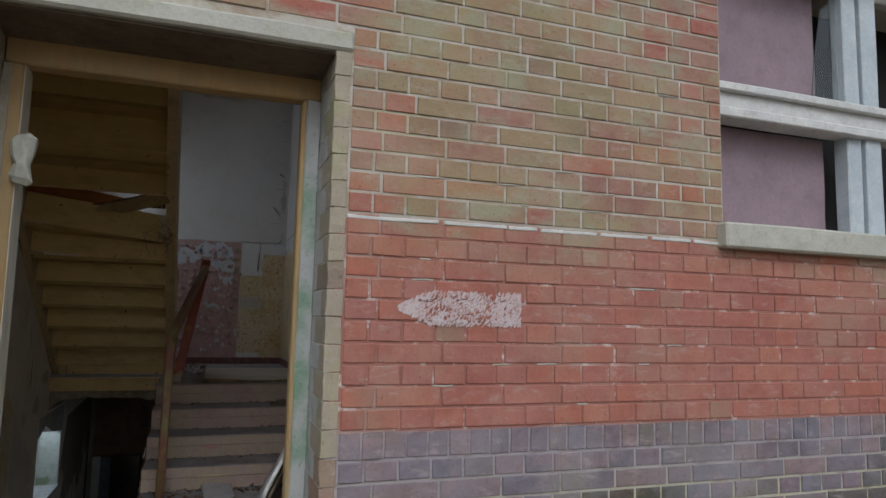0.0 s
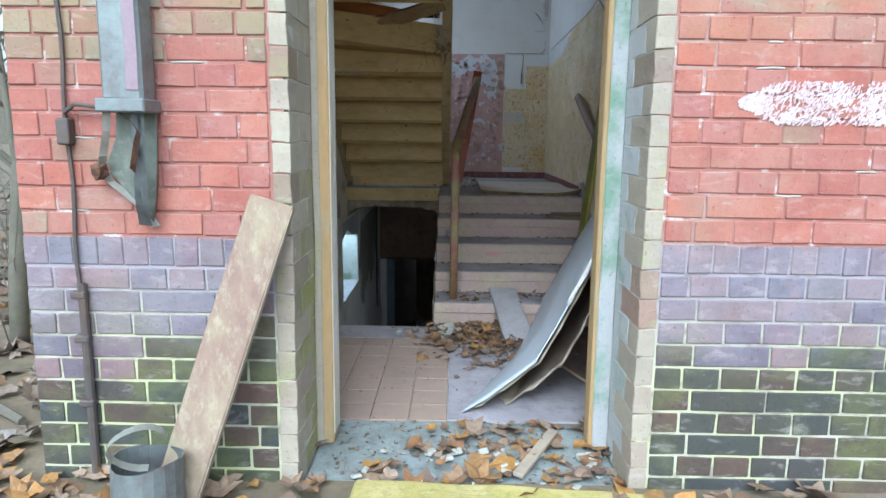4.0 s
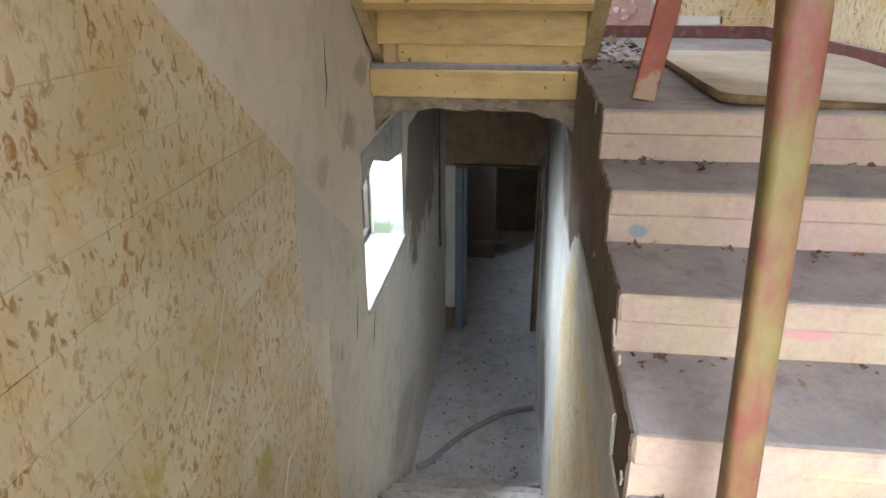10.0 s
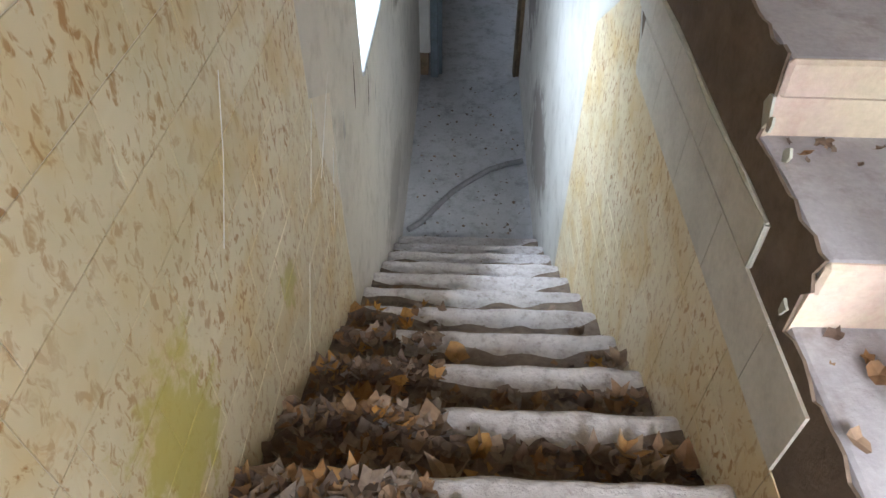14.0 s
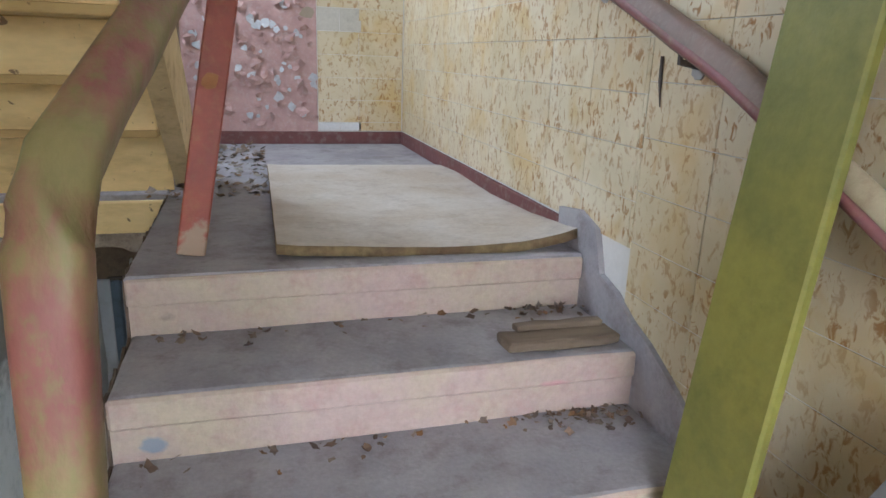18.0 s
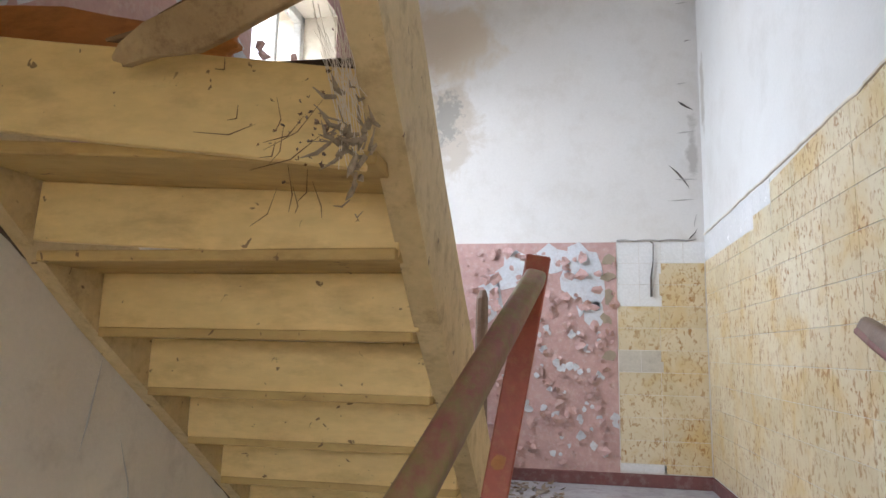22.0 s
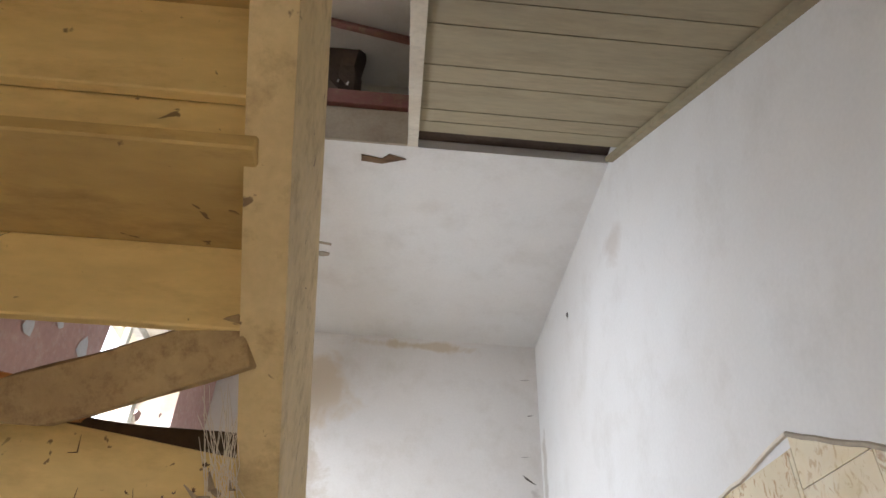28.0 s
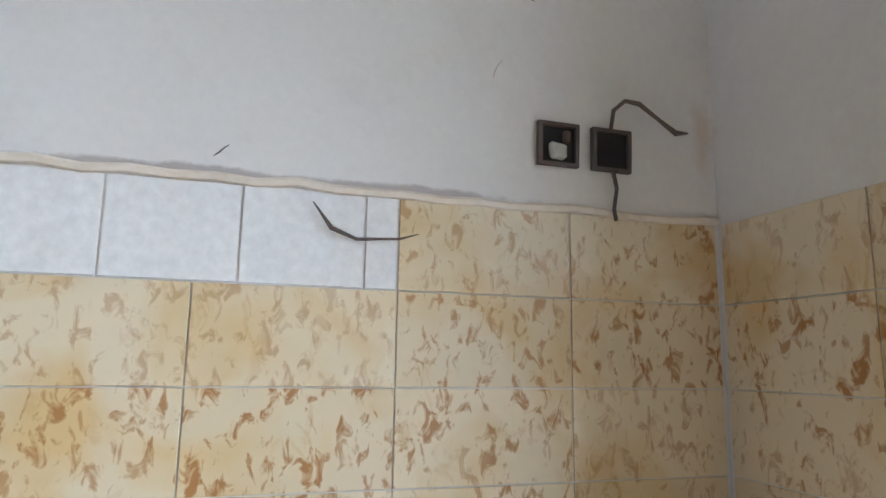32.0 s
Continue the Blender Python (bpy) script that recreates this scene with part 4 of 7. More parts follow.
for k in range(12):
    y, z = WY - WRUN * k, WZ + WR * k
    turn, tilt, dx = {6: (2, 3), 7: (7, 6)}.get(k, (0, 0)) + (0,)
    if k == 0:
        continue
    if k == 8:
        z += 0.08
    if k >= 9:
        y, z = 3.19 - 0.28 * (k - 9), 2.80 + 0.28 * (k - 9)
    if k == 7:
        y, z = y - 0.05, z - 0.015
    m = pose(cx_t, y, z, 0, tilt, turn)
    hgt = 0.255 if k >= 9 else 0.175 if k != 7 else 0.23
    end = SX1 - cx_t + (0.045 if k >= 8 else 0.02 if k >= 5 else 0)
    rb = box((SX0 - cx_t, -0.012, 0.0), (end, 0.012, hgt), 0.003)
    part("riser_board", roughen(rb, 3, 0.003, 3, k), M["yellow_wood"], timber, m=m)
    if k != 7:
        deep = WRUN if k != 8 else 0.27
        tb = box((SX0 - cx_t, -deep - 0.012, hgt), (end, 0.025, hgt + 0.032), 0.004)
        part("tread_board", roughen(tb, 2, 0.003, 3, k), M["tread_wood_shaded"], timber, m=m)
part("riser_board", roughen(box((-0.965, YA + 0.06, LAND - 0.03), (SX1, YA + 0.08, 1.0), 0.003), 3, 0.003, 3), M["yellow_wood"], timber)
part("end_block", box((SX0 + 0.01, YA + 0.02, LAND - 0.03), (-0.967, YA + 0.10, 0.99), 0.004), M["stringer_wood"], timber)
part("filler_board", box((SX0, 3.205, 2.69), (SX1 + 0.035, 3.222, 2.83), 0.002), M["yellow_wood"], timber)
part("landing_panel", box((SX0, 1.2, 3.62), (SX1, 2.66, 3.65), 0.004), M["yellow_wood"], timber)


def string_profile(lo, hi):
    pts = [(5.86, 0.80), (4.30, 1.86), (3.20, 2.72), (2.30, 3.50)]
    return [(y, z + lo) for y, z in pts] + [(y, z + hi) for y, z in reversed(pts)]


ob_string = prism(string_profile(-0.03, 0.40), "x", 0.0, 0.078)
for v in ob_string.verts:
    v.co.x += 0.018 * max(0, v.co.z - 1.5)
part("outer_string", ob_string, M["stringer_wood"], timber, "thick ochre side board of the stairs")
part("inner_string", prism(string_profile(-0.06, 0.36), "x", XL + 0.002, SX0), M["stringer_wood"], timber)
part("foot_beam", roughen(box((XL + 0.002, YA - 0.03, LAND - 0.17), (-0.02, YA + 0.045, LAND - 0.03), 0.006), 3, 0.004, 5), M["yellow_wood"], timber)


def splinter_bar(name, p, q, w, d, facing, mat, jag, label, cuts=5):
    """A broken board whose far end tapers to a jagged point."""
    p, q = Vector(p), Vector(q)
    ax = (q - p).normalized()
    n0 = Vector(facing)
    n0 = (n0 - ax * n0.dot(ax)).normalized()
    s0 = ax.cross(n0)
    m = Matrix((s0, n0, ax)).transposed().to_4x4()
    m.translation = p
    ln = (q - p).length
    bm = box((-w / 2, -d / 2, 0), (w / 2, d / 2, ln), 0.003)
    bmesh.ops.subdivide_edges(bm, edges=bm.edges[:], cuts=cuts, use_grid_fill=True)
    for v in bm.verts:
        u = v.co.z / ln
        if u > 1 - jag:
            f = (u - 1 + jag) / jag
            v.co.x *= 1 - 0.55 * f
            v.co.x += 0.02 * math.sin(40 * u)
            v.co.z += 0.05 * noise.noise(Vector((v.co.x * 40, 3.3, 0)))
        v.co += noise.noise_vector(v.co * 9) * 0.006
    return part(name, bm, M[mat], timber, label, m)


splinter_bar("broken_board", (0.03, 3.47, 2.49), (-0.50, 3.62, 2.355), 0.10, 0.035, (0.2, -1, -0.3), "torn_board", 0.30, "snapped board hanging across the gap")
splinter_bar("bare_edge", (0.03, 3.475, 2.548), (-0.52, 3.625, 2.405), 0.018, 0.05, (0.2, -1, -0.3), "lath_brown", 0.2, "rotten brown edge of the snapped board", 7)
splinter_bar("torn_board", (SX0, 3.78, 2.56), (-0.34, 3.80, 2.50), 0.13, 0.03, (0, -1, -0.2), "raw_wood", 0.55, "torn orange-brown bare wood")
splinter_bar("slat", (-0.02, 4.02, 2.50), (-0.62, 4.05, 2.53), 0.05, 0.04, (0, -1, 0), "near_black", 0.3, "dark splintered slat")
splinter_bar("slat", (-0.02, 3.93, 2.38), (-1.0, 3.95, 2.47), 0.035, 0.03, (0, -1, 0), "near_black", 0.2, "dark splintered slat")

# ---- tiles on the walls ----
def tile_mesh(name, w, h, d, mat, bevel=0.0008):
    return mesh_of(name, box((-w / 2, -d, -h / 2), (w / 2, 0, h / 2), bevel), mat)


TW, TH, TD = 0.308, 0.152, 0.003
tile_long = tile_mesh("tile", TW - 0.0024, TH - 0.0024, TD, M["tile_patterned"])
FACE = {"left": 90, "right": -90, "back": 0, "front": 180}


def tile_at(me, side, along, z, parent, jitter=0.0):
    x, y = {"left": (XL, along), "right": (XR, along), "back": (along, YB), "front": (along, YF + 0.0155)}[side]
    m = pose(x, y, z, random.uniform(-jitter, jitter), 0, FACE[side])
    return piece("tile", me, parent, m)


def clip_poly(poly, keep):
    """Keeps the part of a polygon where keep(p) >= 0, for a keep that is linear."""
    out = []
    for a, b in zip(poly, poly[1:] + poly[:1]):
        ka, kb = keep(a), keep(b)
        if ka >= 0:
            out.append(a)
        if (ka >= 0) != (kb >= 0):
            t = ka / (ka - kb)
            out.append((a[0] + (b[0] - a[0]) * t, a[1] + (b[1] - a[1]) * t))
    return out


def cut_tile(side, poly, mat, parent, depth=TD):
    """A tile with an outline of its own, given along the wall and up."""
    if len(poly) < 3:
        return None
    area = sum(a[0] * b[1] - b[0] * a[1] for a, b in zip(poly, poly[1:] + poly[:1])) / 2
    if abs(area) < 0.0012:
        return None
    if side == "left":
        bm = prism(poly, "x", XL, XL + depth)
    elif side == "right":
        bm = prism(poly, "x", XR - depth, XR)
    elif side == "cheek":
        bm = prism(poly, "x", -0.02 - depth, -0.02)
    else:
        bm = prism(poly, "y", YB - depth, YB) if side == "back" else prism(poly, "y", YF + 0.015, YF + 0.015 + depth)
    return part("tile", bm, mat, parent)


def tiled_region(side, a0, a1, z0, z1, bounds, parent, skip=lambda a, z: False, mat="tile_patterned", w=TW, h=TH, bond=0.0):
    """Rows of tiles over a stretch of wall, whole where they fit and cut along the bounds where they don't."""
    n = 0
    row = 0
    z = z1
    while z > z0 + 0.01:
        zl = z - h
        a = a1 + (bond * w if row % 2 else 0)
        while a > a0 + 0.005:
            al = a - w
            ca, cz = (a + al) / 2, (z + zl) / 2
            poly = [(max(al, a0) + 0.0012, max(zl, z0) + 0.0012), (min(a, a1) - 0.0012, max(zl, z0) + 0.0012), (min(a, a1) - 0.0012, z - 0.0012), (max(al, a0) + 0.0012, z - 0.0012)]
            full = al >= a0 and a <= a1 and zl >= z0
            whole = full and all(min(b(p) for p in poly) >= 0 for b in bounds)
            if not skip(ca, cz):
                if whole:
                    me = tile_long if mat == "tile_patterned" and w == TW and h == TH else None
                    if me:
                        tile_at(me, side, ca, cz, parent, 0.25)
                    else:
                        cut_tile(side, poly, M[mat], parent)
                else:
                    for b in bounds:
                        poly = clip_poly(poly, b) if poly else poly
                    cut_tile(side, poly, M[mat], parent)
                n += 1
            a = al
        z = zl
        row += 1
    return n


# right wall: level at the landing, falling beside the steps, level again by the door
APEX, LOWB = (4.12, 2.665), (2.49, 1.85)
SLOPE = (APEX[1] - LOWB[1]) / (APEX[0] - LOWB[0])
def right_top(p):
    return (LOWB[1] - p[1]) + max(0, min(p[0], APEX[0]) - LOWB[0]) * SLOPE if p[0] > LOWB[0] else LOWB[1] - p[1]


rt = empty("tiling_right")
structure(rt, "yellowed cream wall tiles with brown flecks", "wall tiles")
WHITE_R = ((2.31, 1.72), (1.72, 1.865))
tiled_region("right", APEX[0], YB, LAND + 0.09, 2.63, [lambda p: 2.665 - (p[0] - 4.12) * 0.06 - p[1]], rt, skip=lambda a, z: z > 2.44 and a > 5.75)
tiled_region("right", LOWB[0], APEX[0], 0.0, APEX[1], [lambda p: LOWB[1] + (p[0] - LOWB[0]) * SLOPE - p[1], lambda p: p[1] - (p[0] - Y1) * RISE / RUN - 0.02], rt)
tiled_region("right", YF + 0.016, 1.72 + 3 * TW, 0.0, LOWB[1], [lambda p: LOWB[0] - p[0]], rt, skip=lambda a, z: z > LOWB[1] - 0.15 and 1.71 < a < 2.3)
tiled_region("front", DX1 + 0.03, XR - 0.01, 0.0, LOWB[1], [], rt)
for a, b in ((2.334, 2.158), (2.153, 1.968), (1.963, 1.778), (1.773, 1.724)):
    cut_tile("right", [(b, LOWB[1] - TH + 0.002), (a, LOWB[1] - TH + 0.002), (a, LOWB[1] - 0.002), (b, LOWB[1] - 0.002)], M["tile_white"], rt)
for k in range(10):
    a, b = max(5.68, YB - 0.154 * (k + 1)) + 0.001, YB - 0.154 * k - 0.001
    if b > a:
        cut_tile("right", [(a, 2.41), (b, 2.41), (b, 2.597), (a, 2.597)], M["tile_white"], rt)
for ya, yb in ((2.77, 2.98), (2.983, 3.19), (3.193, 3.40), (3.403, 3.63)):
    za, zb = (LOWB[1] + (yy - LOWB[0]) * SLOPE - 0.004 for yy in (ya, yb))
    cut_tile("right", [(ya, za - 0.125), (yb, zb - 0.125), (yb, zb), (ya, za)], M["tile_white"], rt, TD + 0.002)
# mortar ridge along the top of the tiles
edge_line = [(YF + 0.02, LOWB[1] + 0.006), (LOWB[0], LOWB[1] + 0.006), (APEX[0], APEX[1] + 0.006), (4.62, 2.625), (YB, 2.60)]
for (ya, za), (yb, zb) in zip(edge_line, edge_line[1:]):
    n = max(2, int((yb - ya) / 0.06))
    bm = tube([(XR - 0.004 + random.uniform(-0.001, 0.003), ya + (yb - ya) * k / n, za + (zb - za) * k / n + random.uniform(-0.005, 0.005)) for k in range(n + 1)], 0.008, 6)
    part("mortar_edge", bm, M["board_brown" if zb > za + 0.1 else "plaster_cream"], rt, "dirty mortar ridge along the tile edge")

# back wall: tiled on the right, peeling pink paint on the left
bt = empty("tiling_back")
structure(bt, "cream flecked tiles and white tiles by the landing corner", "wall tiles")
BX = 0.80
tiled_region("back", BX, XR - 0.01, LAND + 0.09, 2.55, [], bt, skip=lambda a, z: (a < 1.11 and z > 2.10) or z > 2.40 or (a < 1.1 and z < LAND + 0.17) or (a < 1.1 and 1.60 < z < 1.76))
for row, cols in ((0, 4), (1, 2), (2, 2)):
    for c in range(cols):
        x0, z1 = BX + 0.15 * c, 2.55 - TH * row
        cut_tile("back", [(x0 + 0.002, z1 - TH + 0.002), (x0 + 0.148, z1 - TH + 0.002), (x0 + 0.148, z1 - 0.002), (x0 + 0.002, z1 - 0.002)], M["tile_white"], bt)
for c in range(2):
    x0 = BX + 0.15 * c
    cut_tile("back", [(x0 + 0.002, LAND + 0.095), (x0 + 0.148, LAND + 0.095), (x0 + 0.148, 1.027), (x0 + 0.002, 1.027)], M["tile_white"], bt)
    cut_tile("back", [(x0 + 0.002, 1.641), (x0 + 0.148, 1.641), (x0 + 0.148, 1.787), (x0 + 0.002, 1.787)], M["tile_pale"], bt)

# left wall: tiles follow the basement stairs
lt_ob = empty("tiling_left")
structure(lt_ob, "flecked cream wall tiles running down beside the basement stairs", "wall tiles")
LTOP = [(2.82, 1.737), (4.26, 0.66)]
lsl = (LTOP[1][1] - LTOP[0][1]) / (LTOP[1][0] - LTOP[0][0])
def left_top(p):
    return LTOP[0][1] + lsl * (p[0] - LTOP[0][0]) - p[1]


def stair_line(p):
    return p[1] + 0.16 + (p[0] - YP) * HBS / RB if p[0] > YP else p[1]


tiled_region("left", YF, LTOP[0][0], 0.245, LTOP[0][1] + 0.02, [], lt_ob, bond=0.5)
tiled_region("left", LTOP[0][0], 4.26, -1.5, LTOP[0][1] + 0.02, [left_top, stair_line], lt_ob, bond=0.5)
tiled_region("left", 4.26, 4.52, -1.9, -0.11, [stair_line, lambda p: (4.52 - p[0]) * 1.9 - (p[1] + 0.66)], lt_ob, bond=0.5)
for k in range(6):
    ya, yb = YF + 0.27 * k + 0.002, YF + 0.27 * k + 0.268
    cut_tile("left", [(ya, 0.10), (yb, 0.10), (yb, 0.242), (ya, 0.242)], M["tile_white"], lt_ob)
structure(part("skirting_left", box((XL, YF + 0.016, 0.0), (XL + 0.016, 2.70, 0.096), 0.004), M["skirting_red"]), "dark red painted skirting by the basement stairs", "skirting")

# wall between the two stairs
ct = empty("tiling_cheek")
structure(ct, "pale and flecked tiles below the stepped edge of the stairs", "wall tiles")
for z0, z1, cuts in ((-0.052, 0.137, (3.10, 3.31, 3.645, 3.977, 4.31, 4.62)), (0.139, 0.262, (3.46, 3.884, 4.21, 4.54, 4.80))):
    for ya, yb in zip(cuts, cuts[1:]):
        poly = clip_poly([(ya + 0.0012, z0), (yb - 0.0012, z0), (yb - 0.0012, z1 - 0.002), (ya + 0.0012, z1 - 0.002)], lambda p: (p[1] + 0.07) * 0.74 + 4.58 - p[0])
        cut_tile("cheek", poly, M["tile_pale"], ct, 0.007)
tiled_region("cheek", YP + 0.02, 4.60, -1.9, -0.054, [stair_line], ct, mat="tile_patterned", w=0.3, h=0.146)
tiled_region("cheek", 4.60, 5.42, -2.2, 0.25, [stair_line, lambda p: p[0] - 4.58 - (p[1] + 0.07) * 0.74, lambda p: 0.22 - (p[0] - 4.75) * 0.72 - p[1]], ct, mat="tile_patterned", w=0.3, h=0.146)
# plaster below and beyond the tiles
plaster_line = [(YP + 0.01, ZB), (YP + 0.01, -0.06), (3.08, -0.06), (4.55, -0.06), (4.78, 0.22), (5.0, 0.16), (5.25, -0.02), (5.42, 0.10), (5.62, 0.42), (YD, 0.5), (YD, ZB)]
structure(part("plaster_cheek", prism(plaster_line, "x", -0.0213, -0.0203), M["plaster_passage"]), "stained pale plaster below the stepped edge of the stairs", "plaster")
mort = tube([(-0.026, y, 0.264 + 0.006 * math.sin(y * 40)) for y in (3.46, 3.6, 3.75, 3.9, 4.1, 4.3, 4.55, 4.78)], [0.004, 0.008, 0.006, 0.009, 0.006, 0.008, 0.006, 0.004], 6)
part("mortar_edge", mort, M["sill"], ct, "pale mortar left along the tile edge")
part("mortar_edge", tube([(-0.026, 3.458, 0.145), (-0.027, 3.456, 0.20), (-0.026, 3.46, 0.262)], 0.007, 6), M["sill"], ct)
for y, z, r in ((3.63, 0.42, 0.022), (3.60, 0.40, 0.012), (3.50, 0.40, 0.014), (4.55, 0.86, 0.018), (3.30, 0.20, 0.012), (4.2, 0.40, 0.010)):
    chip = prism([(y + r * math.cos(a) * random.uniform(0.5, 1.3), z + 1.6 * r * math.sin(a) * random.uniform(0.5, 1.3)) for a in (math.pi * 2 * q / 7 for q in range(7))], "x", -0.026, -0.0205)
    part("plaster_chip", chip, M["sill"], ct, "white chip of plaster stuck in the cement")

# skirting
sk = part("skirting", box((XR - 0.018, 4.56, LAND), (XR, YB - 0.018, LAND + 0.085), 0.004), M["skirting_red"])
structure(sk, "dark red painted skirting along the landing", "skirting")
sk2 = part("skirting_back", box((-0.3, YB - 0.018, LAND), (XR, YB, LAND + 0.085), 0.004), M["skirting_red"])
structure(sk2, "dark red painted skirting along the back wall", "skirting")

# floor tiles
ft = mesh_of("floor_tile", box((-0.0975, -0.0975, -0.006), (0.0975, 0.0975, 0.006), 0.002), M["floor_tile"])
for i in range(6):
    for j in range(7):
        x0, y0 = XL + 0.02 + 0.2 * i, YP - 0.31 - 0.2 * (j + 1)
        if y0 > 1.12:
            pm = pose(x0 + 0.1, y0 + 0.1, -0.006 + random.uniform(-0.001, 0.001), random.uniform(-0.3, 0.3), random.uniform(-0.3, 0.3))
            piece("floor_tile", ft, fl, pm)
fp = part("floor_screed", roughen(box((0.112, 1.132, -0.012), (XR, YP - 0.31, 0.0), 0.004), 3, 0.004, 4), M["concrete"])
structure(fp, "dusty bare screed where floor tiles are missing", "floor")

# ---- doorway ----
frame_ob = empty("door_frame_entrance")
structure(frame_ob, "weathered bare wooden door frame without a door", "door frame")
FY0, FY1 = 0.84, 0.94
for nm, lo, hi in (("post", (DX0 + 0.02, FY0, 0.0), (DX0 + 0.078, FY1 + 0.035, 2.60)), ("post", (DX1 - 0.09, FY0, 0.0), (DX1 - 0.064, FY1 + 0.01, 2.60)), ("head", (DX0, FY0, 2.60), (DX1, FY1, DZ))):
    post = part(nm, roughen(box(lo, hi, 0.008), 4, 0.004, 4, lo[0]), M["frame_wood"], frame_ob)
for xa, xb, smt in ((DX0, DX0 + 0.034, "brick_lime"), (DX1 - 0.07, DX1, "brick_algae")):
    part("plaster_strip", roughen(box((xa, FY0 - 0.012, 0.0), (xb, FY0 + 0.014, 2.60), 0.005), 7, 0.007, 9, xa), M[smt], frame_ob, "crumbling lime plaster beside the post")
for xa, xb, ya in ((DX0 + 0.0785, DX0 + 0.0825, FY1 + 0.036),):
    part("old_paint", roughen(box((xa, FY0 + 0.006, 0.05), (xb, ya, 2.60), 0.001), 6, 0.003, 7, xa), M["frame_coat"], frame_ob, "whitish flaking paint inside the post")
lump = roughen(box((-0.04, -0.03, -0.11), (0.05, 0.03, 0.10), 0.02), 2, 0.03, 9)
part("plaster_lump", lump, M["sill"], frame_ob, "lump of cracked filler on the post", pose(DX0 + 0.10, FY0 - 0.01, 2.18))

# The underside is a separate sheet, dark brown against the limewashed lintel.
structure(part("lintel_underside", roughen(box((DX0 - 0.01, YO + 0.03, DZ - 0.012), (DX1 + 0.01, FY0, DZ - 0.001), 0.003), 3, 0.003, 6), M["dark_brown"]), "dark brown underside of the lintel", "lintel")
lintel = part("lintel", roughen(box((DX0 - 0.06, YO - 0.012, DZ), (DX1 + 0.08, 0.84, DZ + 0.09), 0.012), 4, 0.008, 5), M["limewash"])
structure(lintel, "chipped limewashed concrete lintel over the door", "lintel")


# ---- bricks of the facade ----
CO, JT = 0.0945, 0.013
STR, HDR = 0.304, 0.152             # stretcher and header
BAND = 1.05
def brick_mesh(name, w, h, d, mat):
    seed = random.uniform(0, 90)
    return mesh_of(name, roughen(box((-w / 2, 0, -h / 2), (w / 2, d, h / 2), 0.0035), 0, 0.004, 22, seed), mat)


HB = CO - 0.9 * JT
kinds = {}
for mt in ("brick_red", "brick_weathered", "brick_blue", "brick_dark", "brick_ochre", "brick_lime", "brick_ash"):
    kinds[mt] = [[brick_mesh("brick", STR - 0.8 * JT, HB, 0.05, M[mt]) for q in range(6)], [brick_mesh("brick", HDR - 0.8 * JT, HB, 0.05, M[mt]) for q in range(6)]]
rowlocks = [brick_mesh("brick", 0.10 - 0.008, 0.125 - JT, 0.05, M["brick_blue"]) for q in range(6)]
far_bricks = {}


def put_brick(mt, x0, x1, z0, z1):
    w = x1 - x0
    near = z1 < 2.05 and x1 < 2.25
    if near:
        sizes = kinds[mt]
        me = random.choice(sizes[0]) if abs(w - STR) < 0.004 else random.choice(sizes[1]) if abs(w - HDR) < 0.004 else None
        m = pose((x0 + x1) / 2, YO + random.uniform(-0.002, 0.001), (z0 + z1) / 2, 0, random.uniform(-0.4, 0.4), random.uniform(-0.5, 0.5))
        if me is None:
            me = brick_mesh("brick", w - JT, HB, 0.05, M[mt])
        piece("brick", me, front, m)
    else:
        bm = far_bricks.setdefault(mt, ([], []))
        dy = random.uniform(-0.002, 0.004)
        a, b, c, d = x0 + JT / 2, x1 - JT / 2, z0 + JT / 2, z1 - JT / 2
        k = len(bm[0])
        e = 0.003
        for yy, g in ((YO + 0.05, 0), (YO + dy + e, 0), (YO + dy, e)):
            bm[0].extend([(a + g, yy, c + g), (b - g, yy, c + g), (b - g, yy, d - g), (a + g, yy, d - g)])
        for s in (0, 4):
            for i in range(4):
                j = (i + 1) % 4
                bm[1].append((k + s + i, k + s + j, k + s + 4 + j, k + s + 4 + i))
        bm[1].append((k + 8, k + 9, k + 10, k + 11))


def brick_row(z0, z1, spans, shift, pick):
    for xa, xb in spans:
        x = xa
        k = 0
        while x < xb - 0.03:
            w = (STR if shift else HDR) if random.random() > 0.10 else (HDR if shift else STR)
            if k == 0:
                w = HDR if shift else 0.75 * HDR
            w = min(w, xb - x)
            if xb - x - w < 0.06:
                w = xb - x
            put_brick(pick((x + w / 2), (z0 + z1) / 2), x, x + w, z0, z1)
            x += w
            k += 1


EDGE = 0.075
def spans_at(z):
    base = [(-1.57, DX0 - EDGE)] if z < DZ + 0.09 else []
    right0 = DX1 + EDGE if z < DZ + 0.09 else -1.57
    if WZ0 - 0.14 < z < WZ1:
        return base + [(right0, WX0), (WX1, 6.0)]
    return base + [(right0, 6.0)]


def red_or_ochre(x, z):
    f = noise.noise(Vector((x * 0.8, 3.1, z * 1.1))) + random.gauss(0, 0.22)
    damp = max(0, 1.2 - abs(x - 1.25)) * 0.55 if x > 0 else 0.75
    if z > (1.97 if x > 0 else 1.75):
        return "brick_ochre" if f > 0.42 - damp else "brick_weathered" if f > -0.30 else "brick_red"
    return "brick_weathered" if f > 0.38 - (0.2 if x < 0 else 0) else "brick_red"


def low_pick(x, z):
    f = noise.noise(Vector((x * 1.3, 7.7, z * 1.5))) + random.gauss(0, 0.2)
    return "brick_blue" if z > 0.62 + 0.35 * f else "brick_dark"


z, k = BAND, 0
while z < 4.4:
    brick_row(z, z + CO, spans_at(z + CO / 2), k % 2, red_or_ochre)
    z += CO
    k += 1
